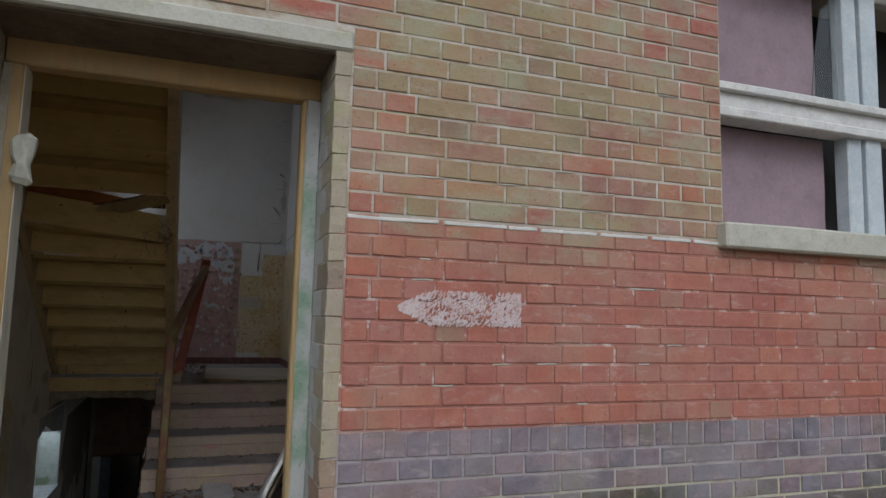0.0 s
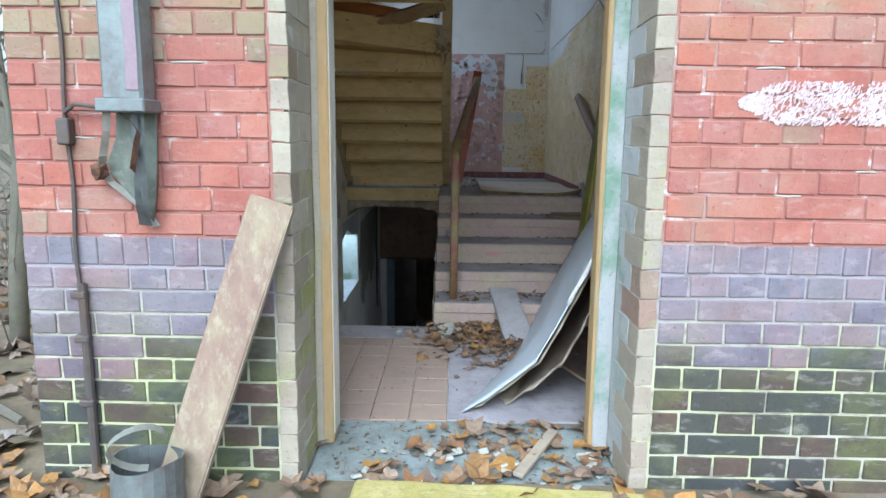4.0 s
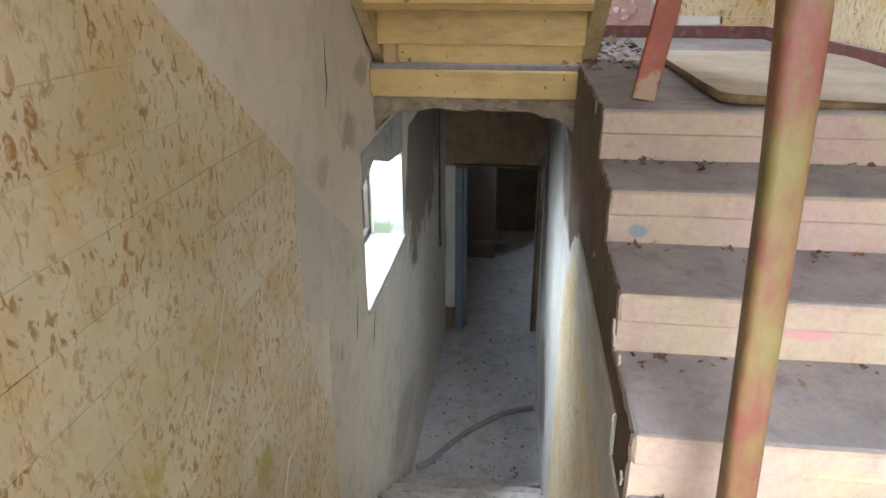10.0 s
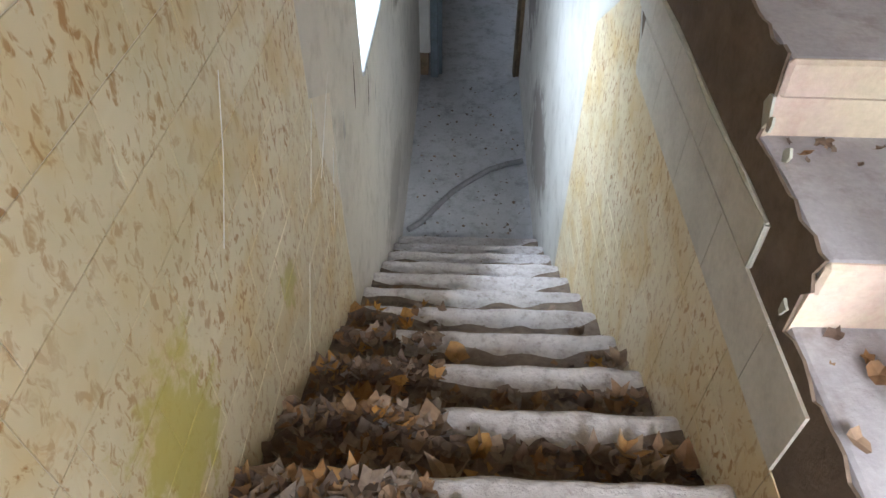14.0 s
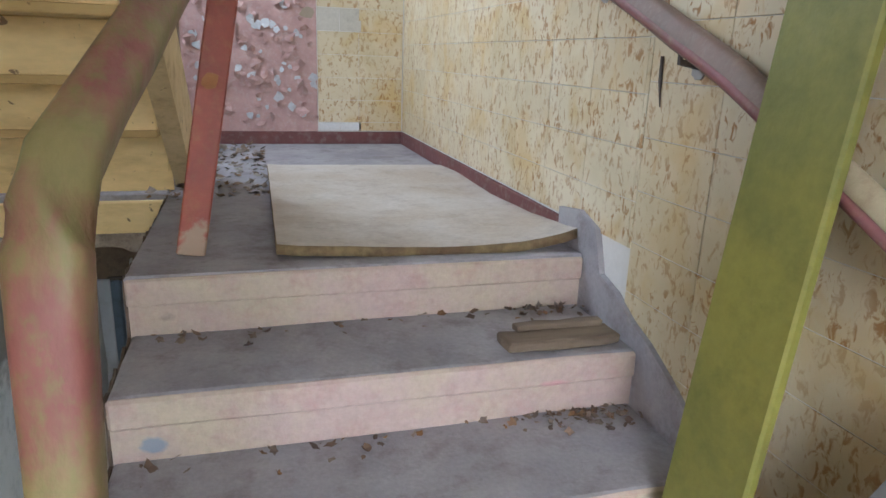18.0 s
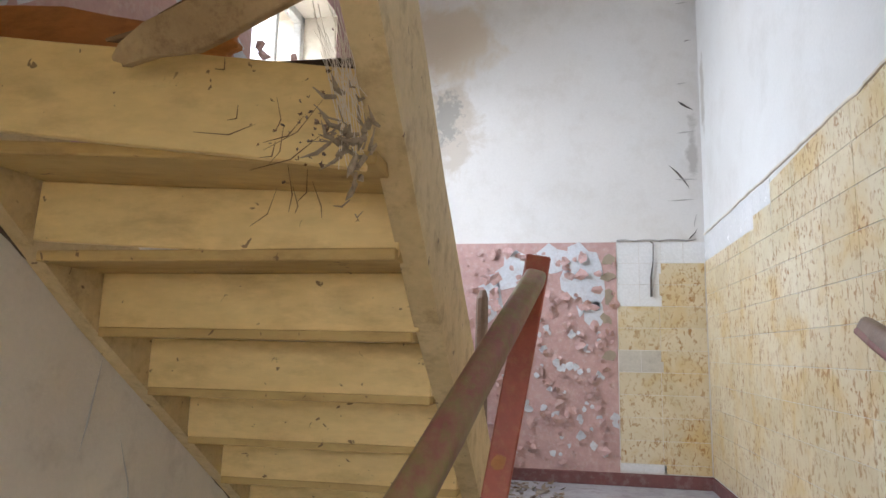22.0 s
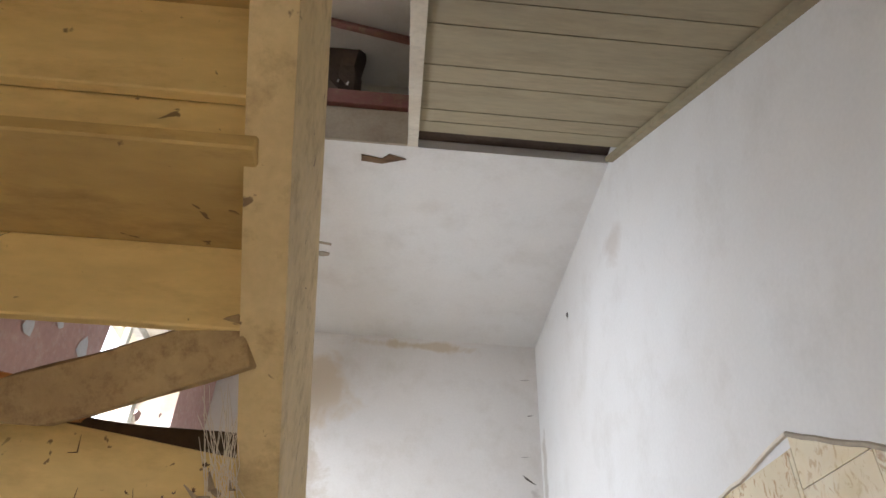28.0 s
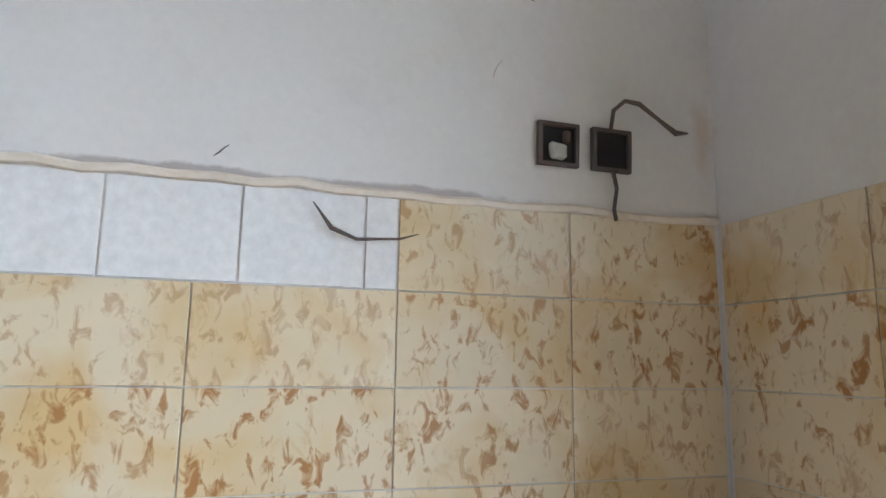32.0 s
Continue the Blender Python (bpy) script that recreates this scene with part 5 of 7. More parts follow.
for xa, xb in spans_at(BAND - 0.06):
    x = xa
    while x < xb - 0.05:
        m = pose(x + 0.05, YO, BAND - 0.0625, 0, 0, random.uniform(-0.8, 0.8))
        if x < 2.3:
            piece("brick", random.choice(rowlocks), front, m)
        else:
            put_brick("brick_blue", x, x + 0.10, BAND - 0.125, BAND)
        x += 0.10
z = BAND - 0.125
while z > -0.2:
    brick_row(z - CO, z, spans_at(z - CO / 2), k % 2, low_pick)
    z -= CO
    k += 1
for mt, (vs, fs) in far_bricks.items():
    me = bpy.data.meshes.new("brickwork")
    me.from_pydata(vs, [], fs)
    me.materials.append(M[mt])
    ob = new("brickwork", me)
    ob.parent = front
    tagged(ob, kind="stuff")
# limewashed bricks round the door: edge on the face, and both reveals
wl_rev = empty("door_reveal")
structure(wl_rev, "limewashed brick door reveals with green algae", "reveal")
structure(part("reveal_core", add_box(box((DX0 - EDGE, YO + 0.02, -0.15), (DX0 - 0.003, FY1 + 0.14, DZ)), (DX1 + 0.003, YO + 0.02, -0.15), (DX1 + EDGE, FY1 + 0.14, DZ)), M["limewash"]), "lime mortar behind the reveal bricks", "wall")
RC = 0.119
z, k = -0.13, 0
while z < DZ - 0.02:
    h = min(RC, DZ - z)
    if h > 0.05:
        for side, x0, x1, mt in (("l", DX0 - EDGE, DX0, "brick_lime"), ("r", DX1, DX1 + EDGE, "brick_ash")):
            cuts = [YO, YO + (0.15 if k % 2 else 0.29), FY0] if side == "l" else [YO, YO + (0.28 if k % 2 else 0.14), FY0]
            for a, b in zip(cuts, cuts[1:]):
                mat = mt
                if z + random.uniform(-0.15, 0.15) < 1.15:
                    mat = "brick_moss" if side == "l" else "brick_algae"
                if a == YO:
                    pick = random.random()
                    mat = "brick_lime" if pick < (0.95 if z > 1.2 else 0.88 if side == "r" else 0.7) else "brick_quoin" if pick < 0.9 or z > 0.6 else "brick_moss"
                bm = box((x0 + (0.004 if side == "l" else 0), a + 0.0015, z + 0.002), (x1 - (0 if side == "l" else 0.004), b - 0.0015, z + h - 0.002), 0.003)
                ob = part("brick", roughen(bm, 2, 0.006, 16, k), M[mat], wl_rev)
    z += RC
    k += 1

random.seed(6)
x = DX1 + EDGE
while x < 3.0:
    w = random.uniform(0.15, 0.5)
    zl = 1.9775
    bm = box((x, YO - 0.003, zl - 0.009), (min(x + w, 3.0), YO + 0.006, zl + 0.008), 0.003)
    part("bleached_joint", roughen(bm, 3, 0.004, 9, x), M["frame_white"], front, "bright white joint in the brickwork")
    x += w + random.uniform(0.0, 0.03)
for k in range(20):
    row = random.choice((1, 2, 3, 4, 5, 6, 7, 8, 11, 12, 13, 14, 15, 16, 17, 18))
    x = random.uniform(1.05, 2.7) if k % 5 else random.uniform(-1.5, -0.7)
    w = random.uniform(0.03, 0.14)
    bm = box((x, YO - 0.001, BAND + CO * row - 0.004), (x + w, YO + 0.006, BAND + CO * row + 0.003), 0.002)
    part("bleached_joint", roughen(bm, 3, 0.004, 14, x), M["limewash"], front)

# white line of bleached joints and the daubed arrow
daub = bmesh.new()
random.seed(5)
for i in range(3600):
    u, v = random.random(), random.uniform(-1, 1)
    half = 0.078 if u > 0.24 else 0.078 * (0.12 + 0.88 * u / 0.24)
    dense = 0.55 + 0.6 * noise.noise(Vector((u * 7, v * 2.2, 1.7))) + (0.25 if u > 0.78 else 0) - 0.28 * max(0, abs(v) - 0.75) - (0.25 if abs(v + 0.55) < 0.16 and 0.3 < u < 0.75 else 0)
    if random.random() > dense:
        continue
    x0, z0 = 1.185 + 0.60 * u, 1.585 + v * half
    lean = random.gauss(0.9, 0.35)
    ln, w = random.uniform(0.005, 0.015), random.uniform(0.0012, 0.0035)
    dx, dz = ln * math.cos(lean), ln * math.sin(lean)
    ring = ((-1, -0.4), (-0.3, -1), (0.7, -0.8), (1, 0.2), (0.4, 1), (-0.6, 0.8))
    pts = [(x0 + dx * p * random.uniform(0.6, 1.1) - w * q * math.sin(lean), z0 + dz * p * random.uniform(0.6, 1.1) + w * q * math.cos(lean)) for p, q in ring]
    vs = [daub.verts.new((px, YO - 0.0045 - 0.0000008 * i, pz)) for px, pz in pts]
    daub.faces.new(vs)
part("paint_daub", daub, M["chalk"], front, "white paint daub in the shape of an arrow")

# ---- facade window ----
wobj = empty("window_facade")
structure(wobj, "broken wooden window with boards behind and a stone sill", "window")
part("window_sill", roughen(box((WX0 - 0.04, YO - 0.07, WZ0 - 0.14), (WX1 + 0.04, YO + 0.22, WZ0), 0.012), 4, 0.006, 5), M["sill"], wobj)
for nm, lo, hi in (("frame", (WX0, YO + 0.14, WZ0), (WX0 + 0.05, YO + 0.22, WZ1)), ("stile", (4.09, YO + 0.12, WZ0), (4.21, YO + 0.22, WZ1)), ("stile", (4.225, YO + 0.10, WZ0), (4.36, YO + 0.22, WZ1)), ("frame", (WX1 - 0.07, YO + 0.14, WZ0), (WX1, YO + 0.22, WZ1)),
                   ("transom", (WX0, YO + 0.09, WZ0 + 0.63), (WX1, YO + 0.22, WZ0 + 0.82)), ("moulding", (WX0, YO + 0.05, WZ0 + 0.78), (WX1, YO + 0.09, WZ0 + 0.83)), ("moulding", (WX0, YO + 0.065, WZ0 + 0.63), (WX1, YO + 0.09, WZ0 + 0.69)), ("head", (WX0, YO + 0.14, WZ1 - 0.07), (WX1, YO + 0.22, WZ1))):
    last = part(nm, roughen(box(lo, hi, 0.008), 3, 0.005, 6, lo[0]), M["frame_blue" if nm == "stile" else "frame_white"], wobj)
for nm, lo, hi in (("board", (WX0 + 0.02, YO + 0.26, WZ0 - 0.02), (4.05, YO + 0.28, WZ0 + 0.64)), ("board", (WX0 + 0.02, YO + 0.26, WZ0 + 0.72), (4.0, YO + 0.28, WZ1))):
    part(nm, roughen(box(lo, hi, 0.003), 3, 0.006, 3), M["purple_board"], wobj, "purple-brown boarding behind the window")
# A black sheet stands in for the unlit room behind.
part("backing", box((WX0, YO + 0.55, WZ0), (WX1, YO + 0.57, WZ1)), M["black"], wobj, "black panel standing in for the dark room")
shard = prism([(3.86, WZ0 + 0.82), (4.09, WZ0 + 0.82), (4.09, WZ1 - 0.1), (3.96, WZ1 - 0.2), (3.90, WZ0 + 1.15)], "y", YO + 0.17, YO + 0.174)
sh = part("pane", shard, M["glass"], wobj, "broken shard of window glass")
sh.visible_shadow = False

# ---- downpipe and cable on the facade ----
pipe = empty("downpipe")
tagged(pipe, "rusty square zinc downpipe with a torn lower end", "downpipe")
px0, px1 = -1.145, -0.995
ps = roughen(box((px0, YO - 0.13, 1.56), (px1, YO - 0.015, 3.4), 0.012), 3, 0.004, 6)
shaft = part("shaft", ps, M["zinc"], pipe)
part("rust_face", roughen(box((-1.05, YO - 0.135, 1.60), (px1 - 0.01, YO - 0.131, 2.02), 0.001), 2, 0.004, 8), M["purple_board"], shaft, "rusted purple-brown face of the pipe")
for zz in (1.52, 2.02, 2.75):
    part("bracket", box((px0 - 0.02, YO - 0.145, zz), (px1 + 0.01, YO, zz + 0.05), 0.006), M["zinc"], shaft)
back = [(px0, 1.53), (px1, 1.53), (px1 - 0.005, 1.36), (px1 - 0.02, 1.20), (px1 - 0.035, 1.10), (px1 - 0.10, 1.19), (px0 - 0.03, 1.29), (px0 - 0.05, 1.33), (px0 - 0.01, 1.42)]
torn_end = part("torn_end", roughen(prism(back, "y", YO - 0.028, YO - 0.022), 0, 0.0, 1), M["pipe_inside"], pipe, "dark greenish inside of the torn pipe")
edge_l = [(px0, YO - 0.125, 1.53), (px0 - 0.012, YO - 0.12, 1.45), (px0 - 0.04, YO - 0.10, 1.36), (px0 - 0.065, YO - 0.07, 1.31), (px0 - 0.05, YO - 0.04, 1.26), (px1 - 0.10, YO - 0.04, 1.18), (px1 - 0.035, YO - 0.04, 1.09)]
def ribbon(line, w, mat, name, label=""):
    bm = bmesh.new()
    rows = [(bm.verts.new(p), bm.verts.new((p[0] + w[0], p[1] + w[1], p[2] + w[2]))) for p in line]
    for a, b in zip(rows, rows[1:]):
        bm.faces.new((a[0], a[1], b[1], b[0]))
    bmesh.ops.solidify(bm, geom=bm.faces[:], thickness=0.004)
    return part(name, roughen(bm, 1, 0.004, 22), M[mat], torn_end, label)


ribbon(edge_l, (0.022, 0.02, 0.006), "sill", "torn_lip", "pale bent lip of torn metal")
ribbon([(px1, YO - 0.128, 1.53), (px1 - 0.002, YO - 0.125, 1.42), (px1 - 0.012, YO - 0.11, 1.30), (px1 - 0.02, YO - 0.09, 1.18), (px1 - 0.03, YO - 0.05, 1.10)], (-0.055, 0.012, 0.0), "zinc", "torn_side")
ribbon([(px0 + 0.03, YO - 0.132, 1.545), (px0 + 0.09, YO - 0.133, 1.50), (px1 - 0.03, YO - 0.132, 1.46), (px1 - 0.055, YO - 0.125, 1.38), (px1 - 0.075, YO - 0.11, 1.32)], (0.016, 0.01, -0.02), "rust", "rust_crust", "crusty brown rust along the tear")
part("rust_clod", roughen(box((px0 - 0.085, YO - 0.09, 1.275), (px0 - 0.035, YO - 0.04, 1.345), 0.015), 2, 0.02, 30), M["rust"], torn_end, "crusty brown rust along the tear")
cab = empty("conduit")
tagged(cab, "black cable with a small junction box fixed to the brick wall", "cable")
cx = -1.345
part("cable", tube([(cx + 0.006 * math.sin(q * 1.3), YO - 0.014, 0.05 + 0.11 * q) for q in range(30)], 0.008, 6), M["iron"], cab)
part("lower_pipe", tube([(cx + 0.01, YO - 0.02, 0.02), (cx + 0.012, YO - 0.02, 0.55), (cx + 0.012, YO - 0.02, 0.86)], 0.018, 8), M["iron"], cab)
part("junction_box", box((cx - 0.025, YO - 0.05, 1.40), (cx + 0.025, YO, 1.50), 0.008, None, 2), M["iron"], cab)
for zz in (0.35, 0.62, 0.80, 2.2):
    part("clip", box((cx - 0.03, YO - 0.04, zz), (cx + 0.03, YO, zz + 0.03), 0.006), M["iron"], cab)
part("branch", tube([(cx, YO - 0.025, 1.52), (cx + 0.05, YO - 0.04, 1.55), (cx + 0.15, YO - 0.05, 1.54)], 0.009, 6), M["iron"], cab)
wire = part("overhead_cable", tube([(-3.2 + 0.12 * q, YO - 0.03 + 0.0 * q, 1.55 + 0.072 * q + 0.004 * (q - 10) ** 2 * 0.3) for q in range(22)], 0.007, 5), M["iron"])
tagged(wire, "thin black cable hanging across the wall corner", "cable")

# ---- things at the entrance ----
pl = empty("leaning_plank")
tagged(pl, "old plank with flaking red paint leaning beside the door", "plank")
a0, a1 = Vector((-0.93, 0.16, 0.0)), Vector((-0.56, 0.40, 1.20))
ax = (a1 - a0).normalized()
sd = ax.cross(Vector((0, -1, 0.2))).normalized()
nn = sd.cross(ax)
pm = Matrix((sd, nn, ax)).transposed().to_4x4()
pm.translation = a0
part("board", roughen(box((-0.085, -0.018, 0.0), (0.085, 0.018, (a1 - a0).length), 0.005), 4, 0.006, 4), M["plank_flaking"], pl, m=pm)
part("bare_edge", roughen(box((0.0855, -0.016, 0.01), (0.089, 0.018, (a1 - a0).length - 0.01), 0.001), 2, 0.002, 4), M["plank_grey"], pl, "bare weathered edge of the plank", pm)
can = empty("metal_can", pose(-0.96, 0.10, 0.0, 0, 0, 20))
tagged(can, "battered galvanised metal can with a torn strip at its rim", "can")
cb2 = bmesh.new()
bmesh.ops.create_cone(cb2, cap_ends=False, segments=20, radius1=0.115, radius2=0.12, depth=0.30, matrix=Matrix.Translation((0, 0, 0.15)))
roughen(cb2, 2, 0.02, 6)
bmesh.ops.solidify(cb2, geom=cb2.faces[:], thickness=0.004)
part("body", cb2, M["zinc"], can)
strip = bmesh.new()
sr = []
for q in range(15):
    a = math.pi * (0.1 + 1.5 * q / 14)
    c = Vector((0.10 * math.cos(a) - 0.02, 0.02 * math.sin(a * 2) - 0.05, 0.36 + 0.075 * math.sin(a)))
    sr.append([strip.verts.new(c + Vector((0, -0.02, 0))), strip.verts.new(c + Vector((0, 0.025, 0.004)))])
for a, b in zip(sr, sr[1:]):
    strip.faces.new((a[0], a[1], b[1], b[0]))
bmesh.ops.solidify(strip, geom=strip.faces[:], thickness=0.004)
part("torn_strip", strip, M["sill"], can, "pale curled strip of metal")
ys = part("mossy_plank", roughen(box((-0.62, -0.12, 0.0), (0.62, 0.12, 0.05), 0.012), 5, 0.012, 7), M["moss"], m=pose(0.35, 0.29, 0.0, 0, 0, -4))
tagged(ys, "yellow mossy plank lying before the threshold", "plank")

# bent sheet leaning behind the door
sheet = empty("bent_sheet")
tagged(sheet, "large bent grey hardboard sheet leaning against the tiled wall", "sheet")
def along(pts, u):
    f = u * (len(pts) - 1)
    k = min(int(f), len(pts) - 2)
    return Vector(pts[k]).lerp(Vector(pts[k + 1]), f - k)


NEAR = [(0.19, 1.22, 0.012), (0.317, 1.20, 0.093), (0.557, 1.16, 0.308), (0.656, 1.12, 0.518), (0.753, 1.08, 0.754), (0.82, 1.05, 0.90)]
FAR = [(0.84, 3.00, 0.20), (0.95, 3.08, 0.37), (1.09, 3.14, 0.60), (1.22, 3.14, 0.82), (1.37, 3.10, 1.07)]
FOOT = [(0.19, 1.22, 0.012), (0.33, 1.55, 0.012), (0.47, 1.91, 0.012), (0.61, 2.35, 0.02), (0.75, 2.78, 0.08), (0.84, 3.00, 0.20)]
HEAD = [(0.82, 1.05, 0.90), (1.0, 1.72, 0.96), (1.18, 2.40, 1.02), (1.37, 3.10, 1.07)]
def sheet_point(s, v):
    ruled = along(NEAR, s).lerp(along(FAR, s), v)
    flat0 = Vector(NEAR[0]).lerp(Vector(FAR[0]), v)
    flat1 = Vector(NEAR[-1]).lerp(Vector(FAR[-1]), v)
    p = ruled + (along(FOOT, v) - flat0) * (1 - s) + (along(HEAD, v) - flat1) * s
    ridge = math.exp(-((s - 0.25 - 0.5 * v) / 0.16) ** 2) * math.sin(math.pi * v)
    return p + Vector((-0.035, 0, 0.03)) * ridge + noise.noise_vector(p * 3) * 0.010


def sheet_layer(ns, nv, s0, s1, v0, v1, shift, torn):
    bm = bmesh.new()
    gv = []
    for i in range(ns + 1):
        row = []
        for j in range(nv + 1):
            s, v = s0 + (s1 - s0) * i / ns, v0 + (v1 - v0) * j / nv
            if j == 0:
                v += torn * (0.5 + 0.5 * math.sin(i * 1.9 + 1))
            row.append(bm.verts.new(sheet_point(s, v) + Vector(shift)))
        gv.append(row)
    for i in range(ns):
        for j in range(nv):
            f = bm.faces.new((gv[i][j], gv[i][j + 1], gv[i + 1][j + 1], gv[i + 1][j]))
            f.smooth = True
    bmesh.ops.recalc_face_normals(bm, faces=bm.faces)
    if bm.faces[:][0].normal.x > 0:
        bmesh.ops.reverse_faces(bm, faces=bm.faces[:])
    return bm


gf = sheet_layer(20, 24, 0, 1, 0, 1, (0, 0, 0), 0.0)
bmesh.ops.solidify(gf, geom=gf.faces[:], thickness=0.006)
part("grey_face", gf, M["sheet_grey"], sheet, "smooth grey outer face")
bb = sheet_layer(20, 20, 0.03, 0.97, 0.01, 0.98, (0.014, 0.0, -0.012), 0.02)
bmesh.ops.solidify(bb, geom=bb.faces[:], thickness=0.012)
part("fibre_core", bb, M["board_brown"], sheet, "torn brown fibre core")
sb = sheet_layer(18, 16, 0.06, 0.90, 0.05, 0.75, (0.11, 0.03, -0.09), 0.05)
for v in sb.verts:
    v.co.z = max(v.co.z, 0.02)
bmesh.ops.solidify(sb, geom=sb.faces[:], thickness=0.012)
part("second_layer", sb, M["board_brown"], sheet, "split brown layer hanging behind")
tp = sheet_layer(6, 2, 0.70, 0.99, -0.015, 0.045, (-0.012, -0.004, 0.010), 0.01)
bmesh.ops.solidify(tp, geom=tp.faces[:], thickness=0.02)
part("torn_strip", roughen(tp, 1, 0.008, 12), M["frame_white"], sheet, "white splintered strip along the torn edge")

gp_a, gp_b = Vector((1.185, 3.455, 2 * RISE)), Vector((1.362, 3.46, 1.98))
def bar_between(p, q, w, d, facing, bev=0.006, rough=0.003, cuts=3):
    ax = (q - p).normalized()
    n0 = Vector(facing)
    n0 = (n0 - ax * n0.dot(ax)).normalized()
    s0 = ax.cross(n0)
    m = Matrix((s0, n0, ax)).transposed().to_4x4()
    m.translation = p
    return roughen(box((-w / 2, -d / 2, 0), (w / 2, d / 2, (q - p).length), bev), cuts, rough, 5, p.x), m


g, gmx = bar_between(gp_a, gp_b, 0.22, 0.028, (-1, 0, 0.1))
gpl = part("green_plank", g, M["green_plank"], m=gmx)
tagged(gpl, "olive green painted plank leaning on the tiled wall", "plank")

def smooth(bm):
    for f in bm.faces:
        f.smooth = len(f.verts) == 4
    return bm


def blob_pts(cx, cz, r, n=9):
    return [(cx + r * math.cos(a) * random.uniform(0.6, 1.2), cz + r * math.sin(a) * random.uniform(0.6, 1.2)) for a in (2 * math.pi * k / n for k in range(n))]


# ---- handrails ----
hr = empty("wall_handrail")
tagged(hr, "dark worn wooden handrail on iron brackets along the tiled wall", "handrail")
rail_at = [(1.338, 4.61 - 0.1 * q, 1.850 - 0.0413 * q - 0.012 * max(0, q - 9)) for q in range(17)]
rail_r = [0.024] + [0.030 - 0.0022 * max(0, q - 9) for q in range(1, 17)]
part("rail", smooth(roughen(tube(rail_at, rail_r, 16, squash=1.25, box_like=0.6), 0, 0.003, 8)), M["rail_dark"], hr)
part("dust_cover", smooth(roughen(tube([(x - 0.002, y, z + 0.014) for x, y, z in rail_at[10:]], [0.4 * rail_r[10], 0.7 * rail_r[11]] + [r * 0.9 for r in rail_r[12:]], 12, squash=1.2, box_like=0.6), 0, 0.003, 8)), M["rail_dust"], hr, "pale dust caked on the lower end of the rail")
part("red_band", smooth(roughen(tube([(x - 0.024, y, z - 0.012) for x, y, z in rail_at], [0.4 * r for r in rail_r], 8, squash=1.3), 0, 0.002, 8)), M["rail_red"], hr, "worn dusky red paint along the rail")
for q in (2, 7, 10, 14):
    x, yy, zz = rail_at[q]
    part("bracket", tube([(x, yy, zz - 0.02), (x, yy, zz - 0.06), (XR, yy, zz - 0.07)], 0.009, 6), M["iron"], hr)
    part("wall_hole", roughen(tube([(XR - 0.006, yy, zz - 0.07), (XR + 0.002, yy, zz - 0.07)], 0.03, 9), 0, 0.006, 30), M["plaster_dirty"], hr, "crumbled plaster round the bracket")
rust = tube([(XR - 0.006, 4.07, 1.515), (XR - 0.007, 4.066, 1.45), (XR - 0.006, 4.056, 1.385)], [0.005, 0.005, 0.001], 6)
structure(part("rust_streak", rust, M["iron"]), "black streak running down the tiles below the rail", "mark")
ra = empty("stair_railing")
tagged(ra, "broken stair railing with faded red and ochre paint", "railing")
bend = [(0.138, 3.01, RISE), (0.138, 3.07, 0.6), (0.139, 3.13, 1.0), (0.139, 3.17, 1.22), (0.140, 3.185, 1.29), (0.142, 3.21, 1.335), (0.146, 3.25, 1.37)] + [(0.146 + 0.0181 * q, 3.25 + 0.121 * q, 1.37 + 0.0564 * q) for q in range(1, 12)]
part("bent_rail", smooth(roughen(tube(bend, [0.031, 0.032, 0.034, 0.037, 0.039, 0.039, 0.038] + [0.036] * 11, 20, box_like=0.55), 0, 0.003, 9)), M["rail_paint"], ra, "bent wooden rail and post with worn paint")
rb, mm = bar_between(Vector((0.145, 4.56, LAND)), Vector((0.355, 4.69, 2.085)), 0.085, 0.03, (0, -1, 0), 0.005, 0.002, 3)
part("red_board", rb, M["red_paint"], ra, "dark red painted leaning board", mm)
part("paint_chip", prism(blob_pts(0.232, 1.40, 0.026), "y", 4.598, 4.604), M["raw_wood"], ra, "orange spot where the red paint is chipped")
nw = part("newel", roughen(tube([(0.03, 5.70, LAND), (0.03, 5.70, 1.9), (0.032, 5.70, 2.02), (0.035, 5.70, 2.06)], [0.032, 0.032, 0.03, 0.015], 10), 0, 0.002, 8), M["rail_dark"])
tagged(nw, "dark round newel post at the foot of the timber stairs", "post")

# ---- on the landing and steps ----
wb = bmesh.new()
gr = []
for i in range(15):
    row = []
    for j in range(13):
        u, v = i / 14, j / 12
        x = 0.40 + 1.0 * u + 0.02 * v
        y = 4.47 + 1.72 * v - 0.05 * u
        zz = LAND + 0.024 + 0.035 * (abs(u - 0.55) * 1.6) ** 2 * (1 - v) + 0.02 * noise.noise(Vector((x * 2, y * 2, 0)))
        zz += 0.035 * max(0, (u - 0.8) / 0.2) ** 2 * max(0, 1 - v * 4)
        row.append(wb.verts.new((x, y + 0.012 * noise.noise(Vector((x * 9, 0, 0))) * (v == 0), max(zz, LAND + 0.018))))
    gr.append(row)
for i in range(14):
    for j in range(12):
        wb.faces.new((gr[i][j], gr[i + 1][j], gr[i + 1][j + 1], gr[i][j + 1]))
for f in wb.faces:
    f.smooth = True
bmesh.ops.recalc_face_normals(wb, faces=wb.faces)
board = empty("fallen_board")
tagged(board, "warped dusty hardboard panel lying on the landing", "board")
bc = wb.copy()
part("panel", wb, M["board_dusty"], board)
bmesh.ops.solidify(bc, geom=bc.faces[:], thickness=0.030)
for v in bc.verts:
    v.co.z -= 0.003
part("rotten_edge", bc, M["hardboard_edge"], board, "dark rotten layered edge")
